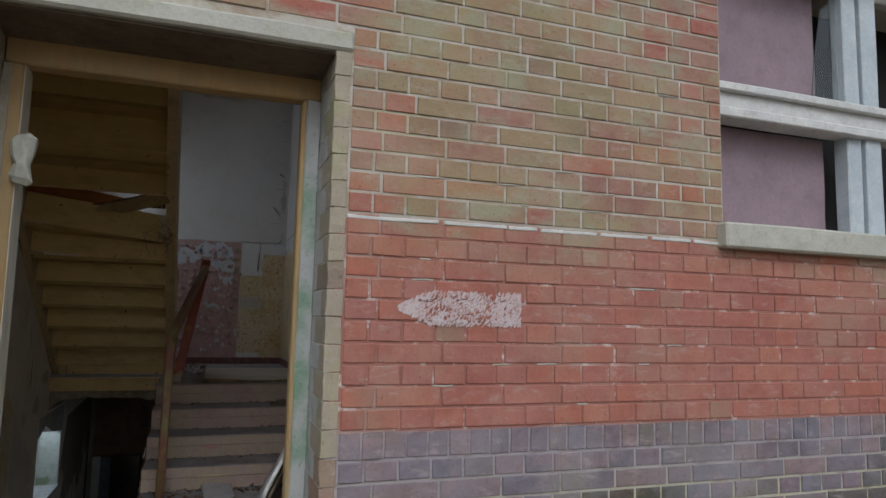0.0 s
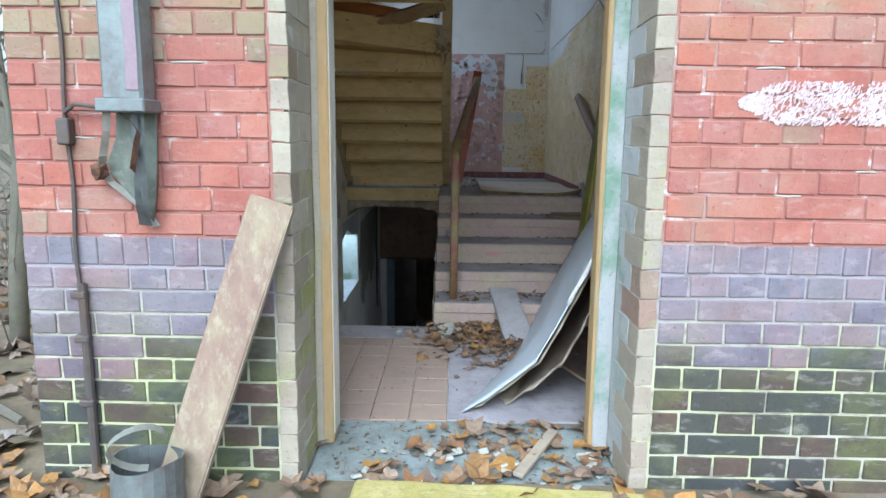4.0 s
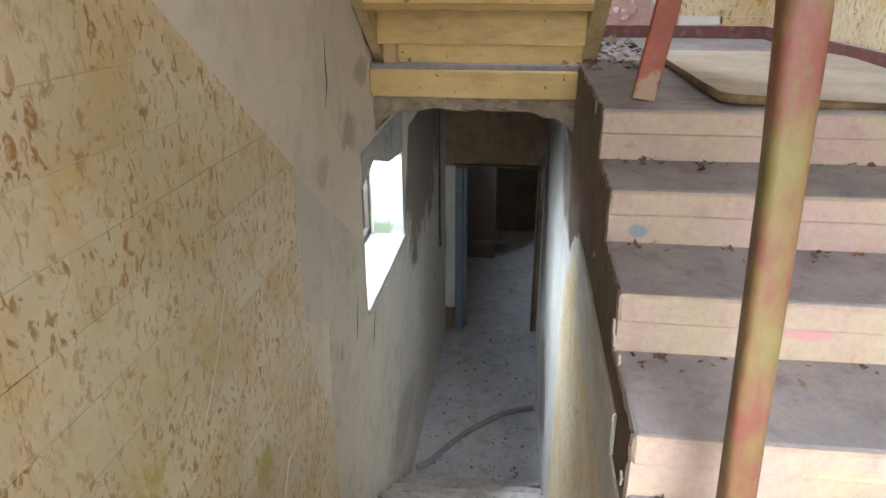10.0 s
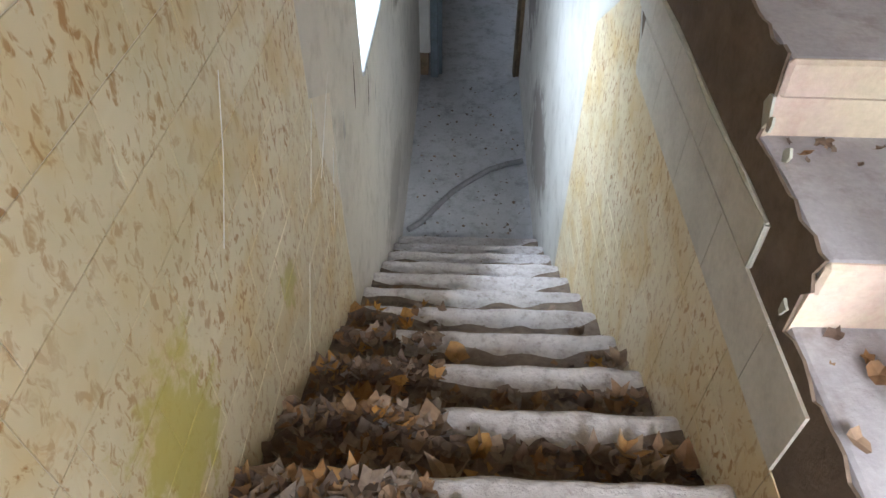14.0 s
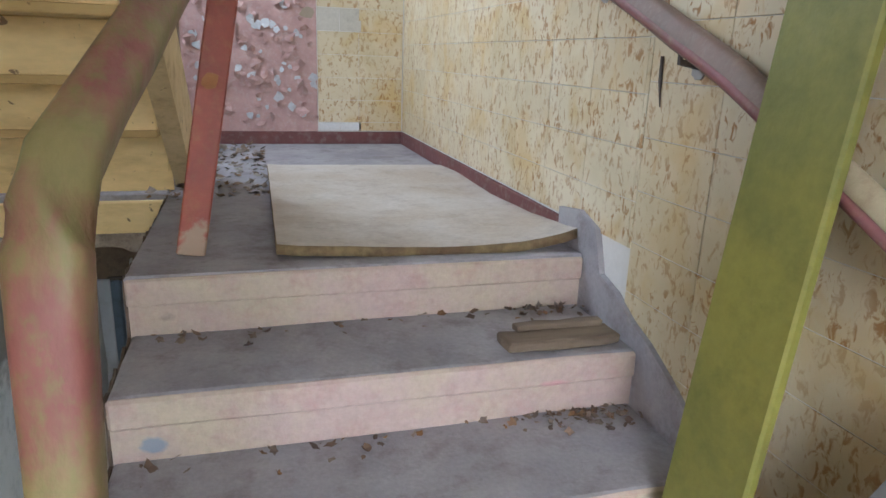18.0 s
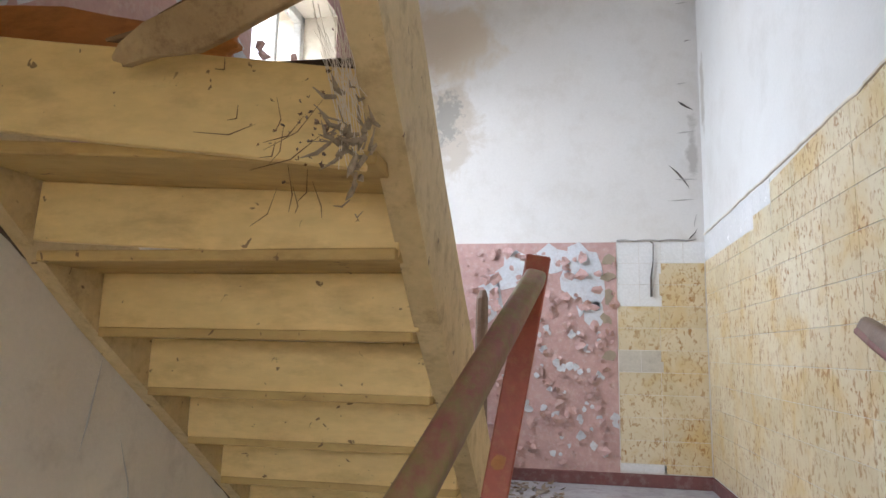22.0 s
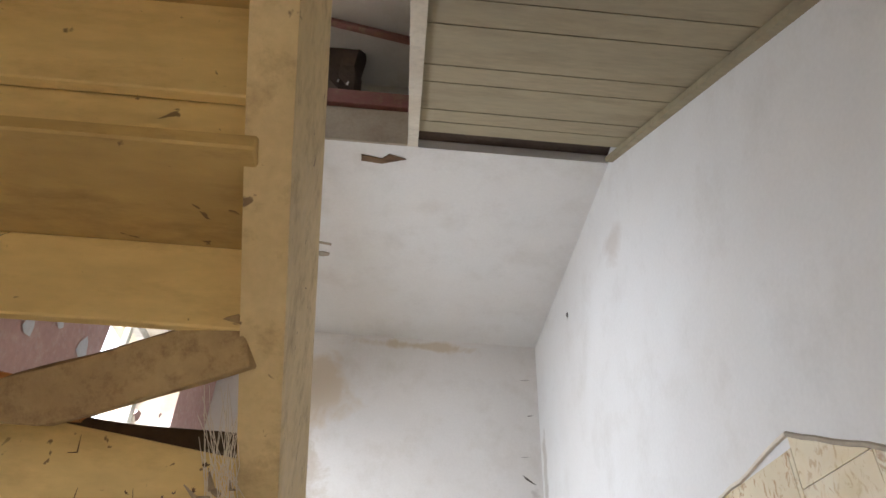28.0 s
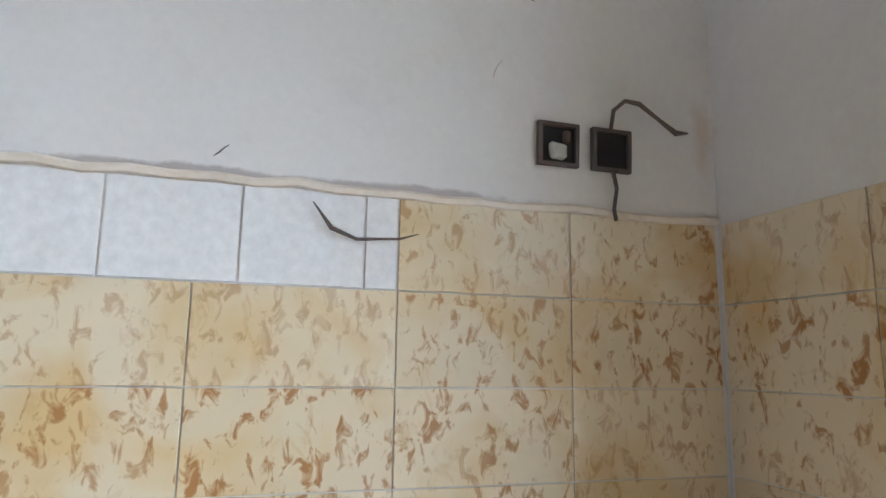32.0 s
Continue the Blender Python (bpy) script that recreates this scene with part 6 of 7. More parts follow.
blk = part("wood_block", roughen(box((1.00, 4.04, RISE * 4), (1.35, 4.13, RISE * 4 + 0.032), 0.006), 4, 0.008, 14), M["split_wood"])
part("splinter", roughen(box((1.05, 4.115, RISE * 4 + 0.03), (1.33, 4.15, RISE * 4 + 0.05), 0.003), 3, 0.006, 17), M["split_wood"], blk)
tagged(blk, "splintered piece of timber lying on a step", "timber")
slab = part("broken_slab", roughen(box((-0.11, -0.36, -0.012), (0.11, 0.36, 0.012), 0.004), 3, 0.008, 6), M["panel_grey"], m=pose(0.575, 2.76, 0.115, 22, 4, 10))
tagged(slab, "pale broken panel propped on the lowest step", "panel")
fpts = [(3.15 + 0.1 * q, (3.15 + 0.1 * q - Y1) * RISE / RUN + 0.16 + 0.07 * math.sin(q * 0.21) + random.uniform(-0.012, 0.012)) for q in range(12)]
fpts += [(4.30, 0.985), (4.42, 1.02), (4.57, 1.0), (4.565, LAND + 0.05), (4.62, LAND - 0.06), (3.15, 0.03)]
fo = part("cement_skim", prism(fpts, "x", XR - 0.02, XR), M["concrete"])
structure(fo, "cement skim smeared over the tiles beside the steps", "trim")

# ---- peeling paint ----
random.seed(21)
def blob(cx, cy, r, n=9, ragged=0.45):
    return [(cx + r * math.cos(a) * random.uniform(1 - ragged, 1 + ragged), cy + r * math.sin(a) * random.uniform(1 - ragged, 1 + ragged)) for a in (2 * math.pi * k / n for k in range(n))]


pk = part("paint_pink_back", box((XL, YB - 0.004, LAND + 0.085), (0.795, YB, 2.55)), M["pink_wall"])
structure(pk, "flaking pink oil paint on the back wall", "paint")
lp = bmesh.new()
for lo, hi in (((XL, 2.9, 2.35), (XL + 0.004, W2[0], 4.6)), ((XL, W2[1], 2.35), (XL + 0.004, YB, 4.6)), ((XL, W2[0], 2.35), (XL + 0.004, W2[1], W2[2])), ((XL, W2[0], W2[3]), (XL + 0.004, W2[1], 4.6))):
    add_box(lp, lo, hi)
structure(part("paint_pink_left", lp, M["pink_wall"]), "flaking pink oil paint round the stair window", "paint")


def flakes(name, count, area, side, sizes, material, label, lift=0.006, curl=0.5):
    """Curled chips of paint standing off a wall, joined in one mesh."""
    bm = bmesh.new()
    for k in range(count):
        a, z = random.uniform(area[0], area[1]), random.uniform(area[2], area[3])
        r = random.uniform(*sizes)
        pts = blob(0, 0, r, 7)
        up = random.uniform(0, 6.28)
        vs = []
        for px, pz in pts:
            d = (px * math.cos(up) + pz * math.sin(up)) / r
            off = lift + curl * r * max(0, d) ** 2 + 0.0001 * k % 0.002
            if side == "back":
                vs.append(bm.verts.new((a + px, YB - 0.004 - off, z + pz)))
            elif side == "left":
                vs.append(bm.verts.new((XL + 0.004 + off, a + px, z + pz)))
            else:
                vs.append(bm.verts.new((XR - 0.010 - off, a + px, z + pz)))
        c = sum((v.co for v in vs), Vector()) / len(vs)
        cv = bm.verts.new(c)
        for i in range(len(vs)):
            bm.faces.new((vs[i], vs[(i + 1) % len(vs)], cv))
    ob = part(name, bm, material)
    tagged(ob, label, "paint flakes", kind="stuff")


flakes("paint_chips_pink", 260, (-0.3, 0.78, LAND + 0.12, 2.5), "back", (0.012, 0.042), M["pink_wall"], "curled chips of pink paint on the back wall", 0.004, 0.8)
flakes("paint_chips_white", 60, (0.0, 0.78, LAND + 0.15, 2.0), "back", (0.012, 0.03), M["paint_flake"], "white chips where pink paint has come off", 0.006, 0.3)
flakes("paint_chips_left", 120, (3.0, 7.1, 2.4, 4.3), "left", (0.015, 0.05), M["pink_wall"], "curled paint chips beside the stair window", 0.004, 0.8)
flakes("paint_chips_left_white", 40, (3.2, 5.2, 2.5, 3.8), "left", (0.015, 0.06), M["paint_flake"], "white patches on the flaking pink wall", 0.006, 0.3)
for nm, cx, cz, rx, rz in (("bare_patch", 0.57, 2.29, 0.15, 0.24), ("bare_patch", 0.12, 2.34, 0.19, 0.14), ("bare_patch", 0.35, 2.43, 0.13, 0.10), ("bare_patch", 0.64, 2.03, 0.07, 0.09), ("bare_patch", -0.10, 2.15, 0.10, 0.16)):
    pts = [(cx + (p[0]) * rx, cz + p[1] * rz) for p in blob(0, 0, 1, 14, 0.28)]
    structure(part(nm, prism(pts, "y", YB - 0.0075, YB - 0.002), M["paint_flake"]), "bare white plaster where paint has fallen off", "plaster")
for a, b in ((0.72, 2.0), (0.735, 2.15), (0.73, 2.3), (0.74, 2.42), (0.73, 1.75)):
    pts = blob(a, b, 0.045, 9, 0.5)
    structure(part("brown_patch", prism(pts, "y", YB - 0.009, YB - 0.002), M["plank_grey"]), "brown glue patch under the paint", "plaster")

# ---- broken plaster of the ceiling and damp on the back wall ----
cpz = CEIL - 0.006
lath = part("lath_patch", prism([(-0.85, 5.90), (-0.60, 5.88), (-0.48, 5.865), (-0.38, 5.885), (-0.40, 5.95), (-0.36, 5.98), (-0.39, 6.05), (-0.47, 6.08), (-0.47, 6.25), (-0.51, 6.50), (-0.494, 6.765), (-0.62, 6.77), (-0.85, 6.70)], "z", cpz, CEIL + 0.002), M["lath_brown"])
for p, q, w in (((-0.62, 5.93, 4.645), (-0.225, 5.962, 4.615), 0.022), ((-0.66, 6.02, 4.648), (-0.40, 6.01, 4.63), 0.020), ((-0.58, 6.20, 4.648), (-0.49, 6.76, 4.640), 0.028)):
    bm, mm = bar_between(Vector(p), Vector(q), w, 0.008, (0, 0, -1), 0.002, 0.004, 9)
    structure(part("hanging_lath", bm, M["plank_grey"], m=mm), "splintered brown lath hanging from the ceiling", "lath")
structure(part("plaster_scab", prism([(-0.34, 6.11), (-0.30, 6.10), (-0.25, 6.115), (-0.255, 6.14), (-0.30, 6.155), (-0.345, 6.14)], "z", cpz - 0.002, CEIL + 0.002), M["board_brown"]), "brown scab of plaster on the ceiling", "plaster")
structure(lath, "hole in the ceiling plaster showing brown laths", "plaster")
structure(part("lath_patch_small", prism([(-0.02, 5.14), (0.10, 5.16), (0.14, 5.12), (0.24, 5.15), (0.10, 5.20), (-0.02, 5.19)], "z", cpz, CEIL + 0.002), M["lath_brown"]), "small hole in the ceiling plaster", "plaster")
# ---- web rags at the torn end of the snapped step ----
random.seed(61)
rag = bmesh.new()
for k in range(46):
    a = Vector((random.gauss(0.025, 0.028), 3.63 - abs(random.gauss(0, 0.012)), random.gauss(2.17, 0.045)))
    b = a + Vector((random.uniform(-0.06, 0.02), random.uniform(-0.02, 0.0), random.uniform(-0.05, 0.05)))
    r = random.uniform(0.0015, 0.006)
    tube([a, a.lerp(b, 0.4) + Vector((0, -0.01, -0.012)), b], [r, r * 1.3, 0.0008], 5, rag)
tagged(part("web_rags", roughen(rag, 0, 0.003, 60), M["web_dust"]), "dusty brown web rags caught on the torn step end", "cobwebs", kind="stuff")
veil = bmesh.new()
for k in range(40):
    a = Vector((random.uniform(-0.07, 0.02), 3.62 + random.uniform(-0.01, 0.05), random.uniform(2.30, 2.50)))
    b = Vector((random.uniform(0.0, 0.055), 3.62 + random.uniform(-0.02, 0.03), random.uniform(2.10, 2.30)))
    tube([a, a.lerp(b, 0.5) + Vector((random.uniform(-0.015, 0.015), 0, -0.01)), b], 0.0007, 4, veil)
tagged(part("web_strands", veil, M["plaster_cream"]), "pale cobweb strands across the gap in the stairs", "cobwebs", kind="stuff")
# ---- dirt along the foot of the stair string on the left wall ----
random.seed(66)
seam = [(3.597, 2.315), (3.955, 2.063), (4.323, 1.840), (4.855, 1.456), (5.387, 1.055), (5.745, 0.803)]
upper, lower = [], []
for (ya, za), (yb, zb) in zip(seam, seam[1:]):
    for q in range(8):
        y, z = ya + (yb - ya) * q / 8, za + (zb - za) * q / 8
        upper.append((y + 0.012, z + 0.020))
        w = random.uniform(0.0, 0.014) + (0.03 if random.random() < 0.10 else 0)
        lower.append((y - 0.6 * w, z - 0.8 * w))
structure(part("dirt_seam", prism(upper + lower[::-1], "x", XL + 0.0045, XL + 0.0065), M["split_wood"]), "dark crumbling seam under the stair string", "plaster")
# ---- hole in the ceiling ----
bar = part("loose_batten", tube([(-0.750, 4.900, 5.668), (0.240, 4.900, 5.429)], 0.024, 8, box_like=0.5), M["rail_red"])
structure(bar, "dark red rail of the upper flight seen through the ceiling hole", "beam")
clump = part("debris_clump", roughen(box((-0.605, 5.08, CEIL + 0.121), (-0.089, 5.22, 5.577), 0.04), 4, 0.04, 7), M["near_black"])
for x, z, r in ((0.17, 0.40, 0.010), (0.50, 0.52, 0.007), (0.72, 0.50, 0.009), (0.80, 0.40, 0.010)):
    gx, gz = -0.355 + 0.266 * x, CEIL + 0.121 + 0.797 * z
    part("shard", tube([(gx, 5.066, gz - r), (gx + r, 5.056, gz + r)], [r, r * 0.5], 6), M["tile_white"], clump, "bright broken shard")
tagged(clump, "dark clump of nest and rubble in the ceiling hole", "debris")
structure(part("wall_upper", box((XL, 5.4, CEIL + 0.13), (XR, 5.5, TOP)), M["plaster_white"]), "pale upper wall seen through the ceiling hole", "wall")

# ---- windows in the left wall ----
def left_window(name, w, label, bars, grime):
    ob = empty(name)
    structure(ob, label, "window")
    y0, y1, z0, z1 = w
    x = XO + 0.16
    for nm, lo, hi in (("frame", (x, y0, z0), (x + 0.06, y0 + 0.06, z1)), ("frame", (x, y1 - 0.06, z0), (x + 0.06, y1, z1)), ("frame", (x, y0, z0), (x + 0.06, y1, z0 + 0.06)), ("frame", (x, y0, z1 - 0.06), (x + 0.06, y1, z1))):
        part(nm, box(lo, hi, 0.005), M[grime], ob)
    for b in bars:
        part("glazing_bar", box((x + 0.01, b - 0.02, z0 + 0.06), (x + 0.05, b + 0.02, z1 - 0.06), 0.004), M[grime], ob)
    part("window_sill", roughen(box((x + 0.06, y0, z0 - 0.03), (XL + 0.015, y1, z0 + 0.004), 0.006), 3, 0.004, 6), M["sill_dirty"], ob)
    return ob


left_window("window_stairs", W2, "bright stair window with old wooden glazing bars", (5.70, 6.10), "frame_white")
left_window("window_basement", W1, "small basement window with a limewashed sill", (5.83,), "iron")
wb1 = bpy.data.objects["window_basement"]
for ya, yb in ((W1[0] + 0.06, 5.81), (5.85, W1[1] - 0.06)):
    pane = part("pane", box((XO + 0.187, ya, W1[2] + 0.06), (XO + 0.191, yb, W1[3] - 0.06)), M["glass_dimming"], wb1, "dark tinted pane that dims the view outside")
    pane.visible_shadow = False
for yy, nm in ((W1[0], "a"), (W1[1], "b")):
    s = 1 if nm == "a" else -1
    structure(part("reveal_plaster", roughen(box((XO + 0.24, yy, W1[2]), (XL - 0.005, yy + s * 0.006, W1[3]), 0.001), 3, 0.003, 6), M["reveal_pale"]), "limewashed window reveal with green algae", "reveal")
head = [(W1[0] - 0.01, W1[3] + 0.05), (W1[0] - 0.01, 0.28), (W1[0] + 0.30, 0.36), (W1[0] + 0.7, 0.24), (W1[1] - 0.05, 0.19), (W1[1] + 0.01, 0.19), (W1[1] + 0.01, W1[3] + 0.05)]
structure(part("window_head", prism(head, "x", XL - 0.10, XL + 0.006), M["plaster_dirty"]), "crumbled plaster over the basement window", "plaster")
well = empty("light_well")
structure(well, "brick light well outside the basement window", "wall")
part("well_floor", box((WELL[0], WELL[2], -0.75), (WELL[1], WELL[3], -0.65)), M["ground"], well)
part("well_wall", box((WELL[0] - 0.2, WELL[2] - 0.2, -0.75), (WELL[0], WELL[3] + 0.2, 0.20)), M["mortar"], well)
part("well_wall", box((WELL[0], WELL[2] - 0.2, -0.75), (WELL[1], WELL[2], 0.03)), M["mortar"], well)
part("well_wall", box((WELL[0], WELL[3], -0.75), (WELL[1], WELL[3] + 0.2, 0.03)), M["mortar"], well)
# Second well, added for the unseen window of the basement room.
part("well_floor", box((WELL[0], WELL_B[0], -1.05), (WELL[1], WELL_B[1], -0.95)), M["ground"], well)
part("well_wall", box((WELL[0] - 0.2, WELL_B[0] - 0.2, -1.05), (WELL[0], WELL_B[1] + 0.2, 0.03)), M["mortar"], well)
for yy in (WELL_B[0] - 0.2, WELL_B[1]):
    part("well_wall", box((WELL[0], yy, -1.05), (WELL[1], yy + 0.2, 0.03)), M["mortar"], well)
wbm = mesh_of("brick", box((0, -0.14, -0.04), (0.02, 0.14, 0.04), 0.004), M["brick_dark"])
for r in range(8):
    for c in range(6):
        piece("brick", wbm, well, pose(WELL[0], WELL[2] + 0.15 + 0.30 * c + (0.15 if r % 2 else 0) - 0.05, -0.60 + 0.0945 * r))

# ---- grey plaster where tiles are missing, and grime, on the left wall ----
gpm = [(4.24, 0.66), (4.54, 0.43), (4.95, 0.16), (5.23, -0.02), (5.23, -0.43), (6.42, -0.43), (6.7, 0.3), (YD, 0.4), (YD, ZB), (5.6, ZB), (4.50, -1.30), (4.46, -0.66), (4.52, -0.11), (4.22, 0.05)]
structure(part("plaster_grey", prism(gpm, "x", XL, XL + 0.004), M["plaster_bare"]), "bare grey plaster where the wall tiles have come off", "plaster")

# ---- basement doorway ----
bdf = empty("door_frame_basement")
structure(bdf, "blue-grey painted basement door frame", "door frame")
part("post", box((BD[0] + 0.03, YD - 0.06, ZB), (BD[0] + 0.11, YD + 0.12, BD[2]), 0.006), M["door_blue"], bdf)
part("rebate", box((BD[0] + 0.112, YD + 0.02, ZB), (BD[0] + 0.15, YD + 0.12, BD[2]), 0.004), M["door_blue"], bdf)
# Dark brown, so that the right post hardly shows.
part("post", box((BD[1] - 0.03, YD - 0.02, ZB), (BD[1], YD + 0.12, BD[2]), 0.006), M["dark_brown"], bdf, "dark brown wooden post")
part("head", box((BD[0], YD - 0.03, BD[2] - 0.01), (BD[1], YD + 0.10, BD[2] + 0.03), 0.006), M["dark_brown"], bdf)
edge_bm = box((XL + 0.005, YD - 0.05, ZB + 0.30), (BD[0] + 0.025, YD - 0.002, BD[2] + 0.01), 0.006)
part("plaster_edge", roughen(edge_bm, 5, 0.014, 8), M["plaster_white"], bdf, "broken white plaster beside the frame")
bench = part("low_rail", box((BD[0] + 0.12, 10.6, ZB + 0.46), (-0.45, 10.66, ZB + 0.53), 0.005), M["dark_brown"])
structure(bench, "dark rail across the basement room", "rail")
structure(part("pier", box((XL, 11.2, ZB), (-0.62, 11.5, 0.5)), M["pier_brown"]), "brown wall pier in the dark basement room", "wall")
pipe_v = part("pipe", tube([(-1.07, 8.2, 0.55), (-1.07, 8.2, -0.9), (-1.065, 8.2, -1.25)], 0.012, 6), M["iron"])
tagged(pipe_v, "thin dark pipe on the passage wall", "pipe")
hose = part("hose", smooth(tube([(-1.06, 6.50, ZB + 0.03), (-0.96, 6.60, ZB + 0.022), (-0.825, 6.83, ZB + 0.02), (-0.70, 7.02, ZB + 0.02), (-0.58, 7.15, ZB + 0.02), (-0.37, 7.35, ZB + 0.02), (-0.20, 7.44, ZB + 0.02), (-0.06, 7.48, ZB + 0.03)], 0.026, 8)), M["hose"])
tagged(hose, "dusty grey hose lying on the basement floor", "hose")

# ---- electric boxes and loose wires ----
def socket(y, z, full):
    ob = empty("socket_box", pose(XR - 0.002, y, z))
    tagged(ob, "empty black electrical wall box above the tiles" if not full else "open electrical wall box with a broken socket", "electrical box", group="wall boxes")
    part("rim", roughen(add_box(add_box(add_box(box((-0.012, -0.04, 0.033), (0.0, 0.04, 0.04)), (-0.012, -0.04, -0.04), (0, 0.04, -0.033)), (-0.012, 0.033, -0.033), (0, 0.04, 0.033)), (-0.012, -0.04, -0.033), (0, -0.033, 0.033)), 0, 0.002, 30), M["iron"], ob).matrix_world = ob.matrix_world
    # Flat black plate stands in for the dark hollow of the box.
    part("backing", box((-0.003, -0.034, -0.034), (-0.001, 0.034, 0.034)), M["black"], ob).matrix_world = ob.matrix_world
    if full:
        part("broken_insert", roughen(box((-0.02, -0.012, -0.03), (-0.003, 0.018, 0.0), 0.004), 2, 0.006, 30), M["sill"], ob).matrix_world = ob.matrix_world
        part("broken_insert", roughen(box((-0.016, -0.02, 0.006), (-0.003, -0.008, 0.026), 0.003), 1, 0.006, 30), M["iron"], ob).matrix_world = ob.matrix_world


socket(1.435, 1.972, True)
socket(1.328, 1.972, False)
w1 = part("loose_wire", tube([(XR - 0.012, 1.33, 2.01), (XR - 0.02, 1.328, 2.045), (XR - 0.03, 1.31, 2.062), (XR - 0.03, 1.28, 2.06), (XR - 0.03, 1.24, 2.035), (XR - 0.025, 1.20, 2.015), (XR - 0.02, 1.17, 2.02)], [0.004, 0.004, 0.004, 0.005, 0.004, 0.006, 0.002], 6), M["iron"])
tagged(w1, "loose cloth-covered wire sticking out of the wall box", "wire")
w2 = part("loose_wire", tube([(XR - 0.012, 1.328, 1.935), (XR - 0.014, 1.322, 1.90), (XR - 0.016, 1.33, 1.86), (XR - 0.014, 1.325, 1.84)], 0.004, 6), M["iron"])
tagged(w2, "short wire hanging below the wall box", "wire")
w3 = part("loose_wire", tube([(1.03, YB - 0.014, 2.55), (1.05, YB - 0.016, 2.54), (1.045, YB - 0.016, 2.40), (1.03, YB - 0.016, 2.30), (1.028, YB - 0.02, 2.16)], [0.003, 0.004, 0.004, 0.008, 0.009], 6), M["iron"])
tagged(w3, "black burnt wire hanging over the white tiles", "wire")
w4 = part("crack_wire", tube([(XR - 0.6 + 0.06 * k, YB - 0.008, 2.562 + 0.006 * math.sin(k * 2.2)) for k in range(10)], 0.006, 5), M["plaster_dirty"])
structure(w4, "dirty crack along the top of the tiles", "trim")
rw = part("wall_scratch", tube([(XR - 0.013, 1.86, 1.83), (XR - 0.013, 1.83, 1.79), (XR - 0.013, 1.79, 1.775), (XR - 0.013, 1.72, 1.78), (XR - 0.013, 1.69, 1.79)], [0.001, 0.004, 0.003, 0.002, 0.001], 5), M["iron"])
structure(rw, "black scorch stroke on the white tiles", "mark")
random.seed(44)


def wall_mark(side, a, z, ln, ang, r=0.004):
    pts = [(a + ln * (k / 3 - 0.5) * math.cos(ang) + random.uniform(-1, 1) * ln * 0.06, z + ln * (k / 3 - 0.5) * math.sin(ang)) for k in range(4)]
    f = {"right": lambda p: (XR - 0.003, p[0], p[1]), "back": lambda p: (p[0], YB - 0.004, p[1]), "left": lambda p: (XL + 0.004, p[0], p[1])}[side]
    ob = part("cobweb_mark", tube([f(p) for p in pts], [0.0006, r * 0.7, r * 0.5, 0.0006], 5), M["plaster_dirty" if random.random() < 0.5 else "iron"])
    structure(ob, "dark cobweb strand on the wall", "mark")


for a, z, ln, ang, r in ((2.427, 2.549, 0.03, 0.6, 0.005), (2.43, 2.575, 0.035, 0.5, 0.002), (2.573, 2.475, 0.05, 2.2, 0.0016), (2.695, 2.598, 0.03, 0.5, 0.003), (2.76, 2.58, 0.02, 0.6, 0.002), (2.68, 2.50, 0.02, 0.5, 0.002),
                         (6.17, 4.33, 0.05, 1.5, 0.014), (2.35, 1.92, 0.03, 0.5, 0.003), (2.0, 1.90, 0.03, 2.4, 0.002), (1.5, 2.25, 0.05, 0.3, 0.002), (1.55, 2.1, 0.04, 2.0, 0.002), (2.1, 2.3, 0.02, 0.5, 0.001), (1.6, 2.45, 0.05, 1.4, 0.002)):
    wall_mark("right", a, z, ln, ang, r)
for x, z, ln, ang, r in ((1.28, 3.72, 0.08, 0.1, 0.006), (1.30, 3.55, 0.12, -0.6, 0.012), (1.30, 3.35, 0.14, 0.1, 0.007), (1.25, 3.02, 0.22, -0.9, 0.010), (1.29, 3.0, 0.16, 0.0, 0.009), (1.25, 2.85, 0.18, 0.05, 0.006), (1.33, 4.05, 0.05, 0.2, 0.005), (1.30, 4.35, 0.08, 0.1, 0.006), (1.32, 2.60, 0.12, 0.9, 0.006), (1.34, 2.7, 0.1, 1.4, 0.005)):
    wall_mark("back", x, z, ln, ang, r)
for a, z, ln, ang, r in ((4.674, -0.36, 0.14, 1.1, 0.012), (4.72, 0.95, 0.3, 1.4, 0.004), (5.0, -0.35, 0.25, 1.3, 0.006), (5.35, -0.60, 0.28, 1.25, 0.006), (4.6, 1.3, 0.25, 1.9, 0.004), (4.9, 0.75, 0.2, 1.2, 0.005), (5.6, -0.75, 0.25, 1.3, 0.006), (4.4, 1.55, 0.3, 1.4, 0.005)):
    wall_mark("left", a, z, ln, ang, r)
for pts in (((3.60, 0.50), (3.512, 0.351), (3.40, 0.215)), ((4.22, -0.26), (4.40, -0.12), (4.52, -0.03)), ((4.05, -0.22), (4.24, 0.02)), ((3.72, -0.62), (3.92, -0.36)), ((4.3, -0.55), (4.45, -0.30))):
    sc = part("wall_scratch", tube([(XL + 0.0035, a, z) for a, z in pts], 0.0012, 5), M["tile_white"])
    structure(sc, "thin white scratch in the wall tiles", "mark")
random.seed(45)
cob = bmesh.new()
for k in range(14):
    p = Vector((-0.02 - abs(random.gauss(0, 0.10)), random.uniform(3.60, 3.72), random.uniform(2.08, 2.36)))
    q = p + Vector((random.uniform(-0.12, 0.05), random.uniform(-0.08, -0.02), random.uniform(-0.12, -0.02)))
    tube([p, p.lerp(q, 0.5) + Vector((0.01, 0, -0.015)), q], [0.0005, 0.0013, 0.0005], 4, cob)
tagged(part("cobwebs", cob, M["lath_brown"]), "dusty cobweb rags hanging on the broken steps", "cobwebs", kind="stuff")

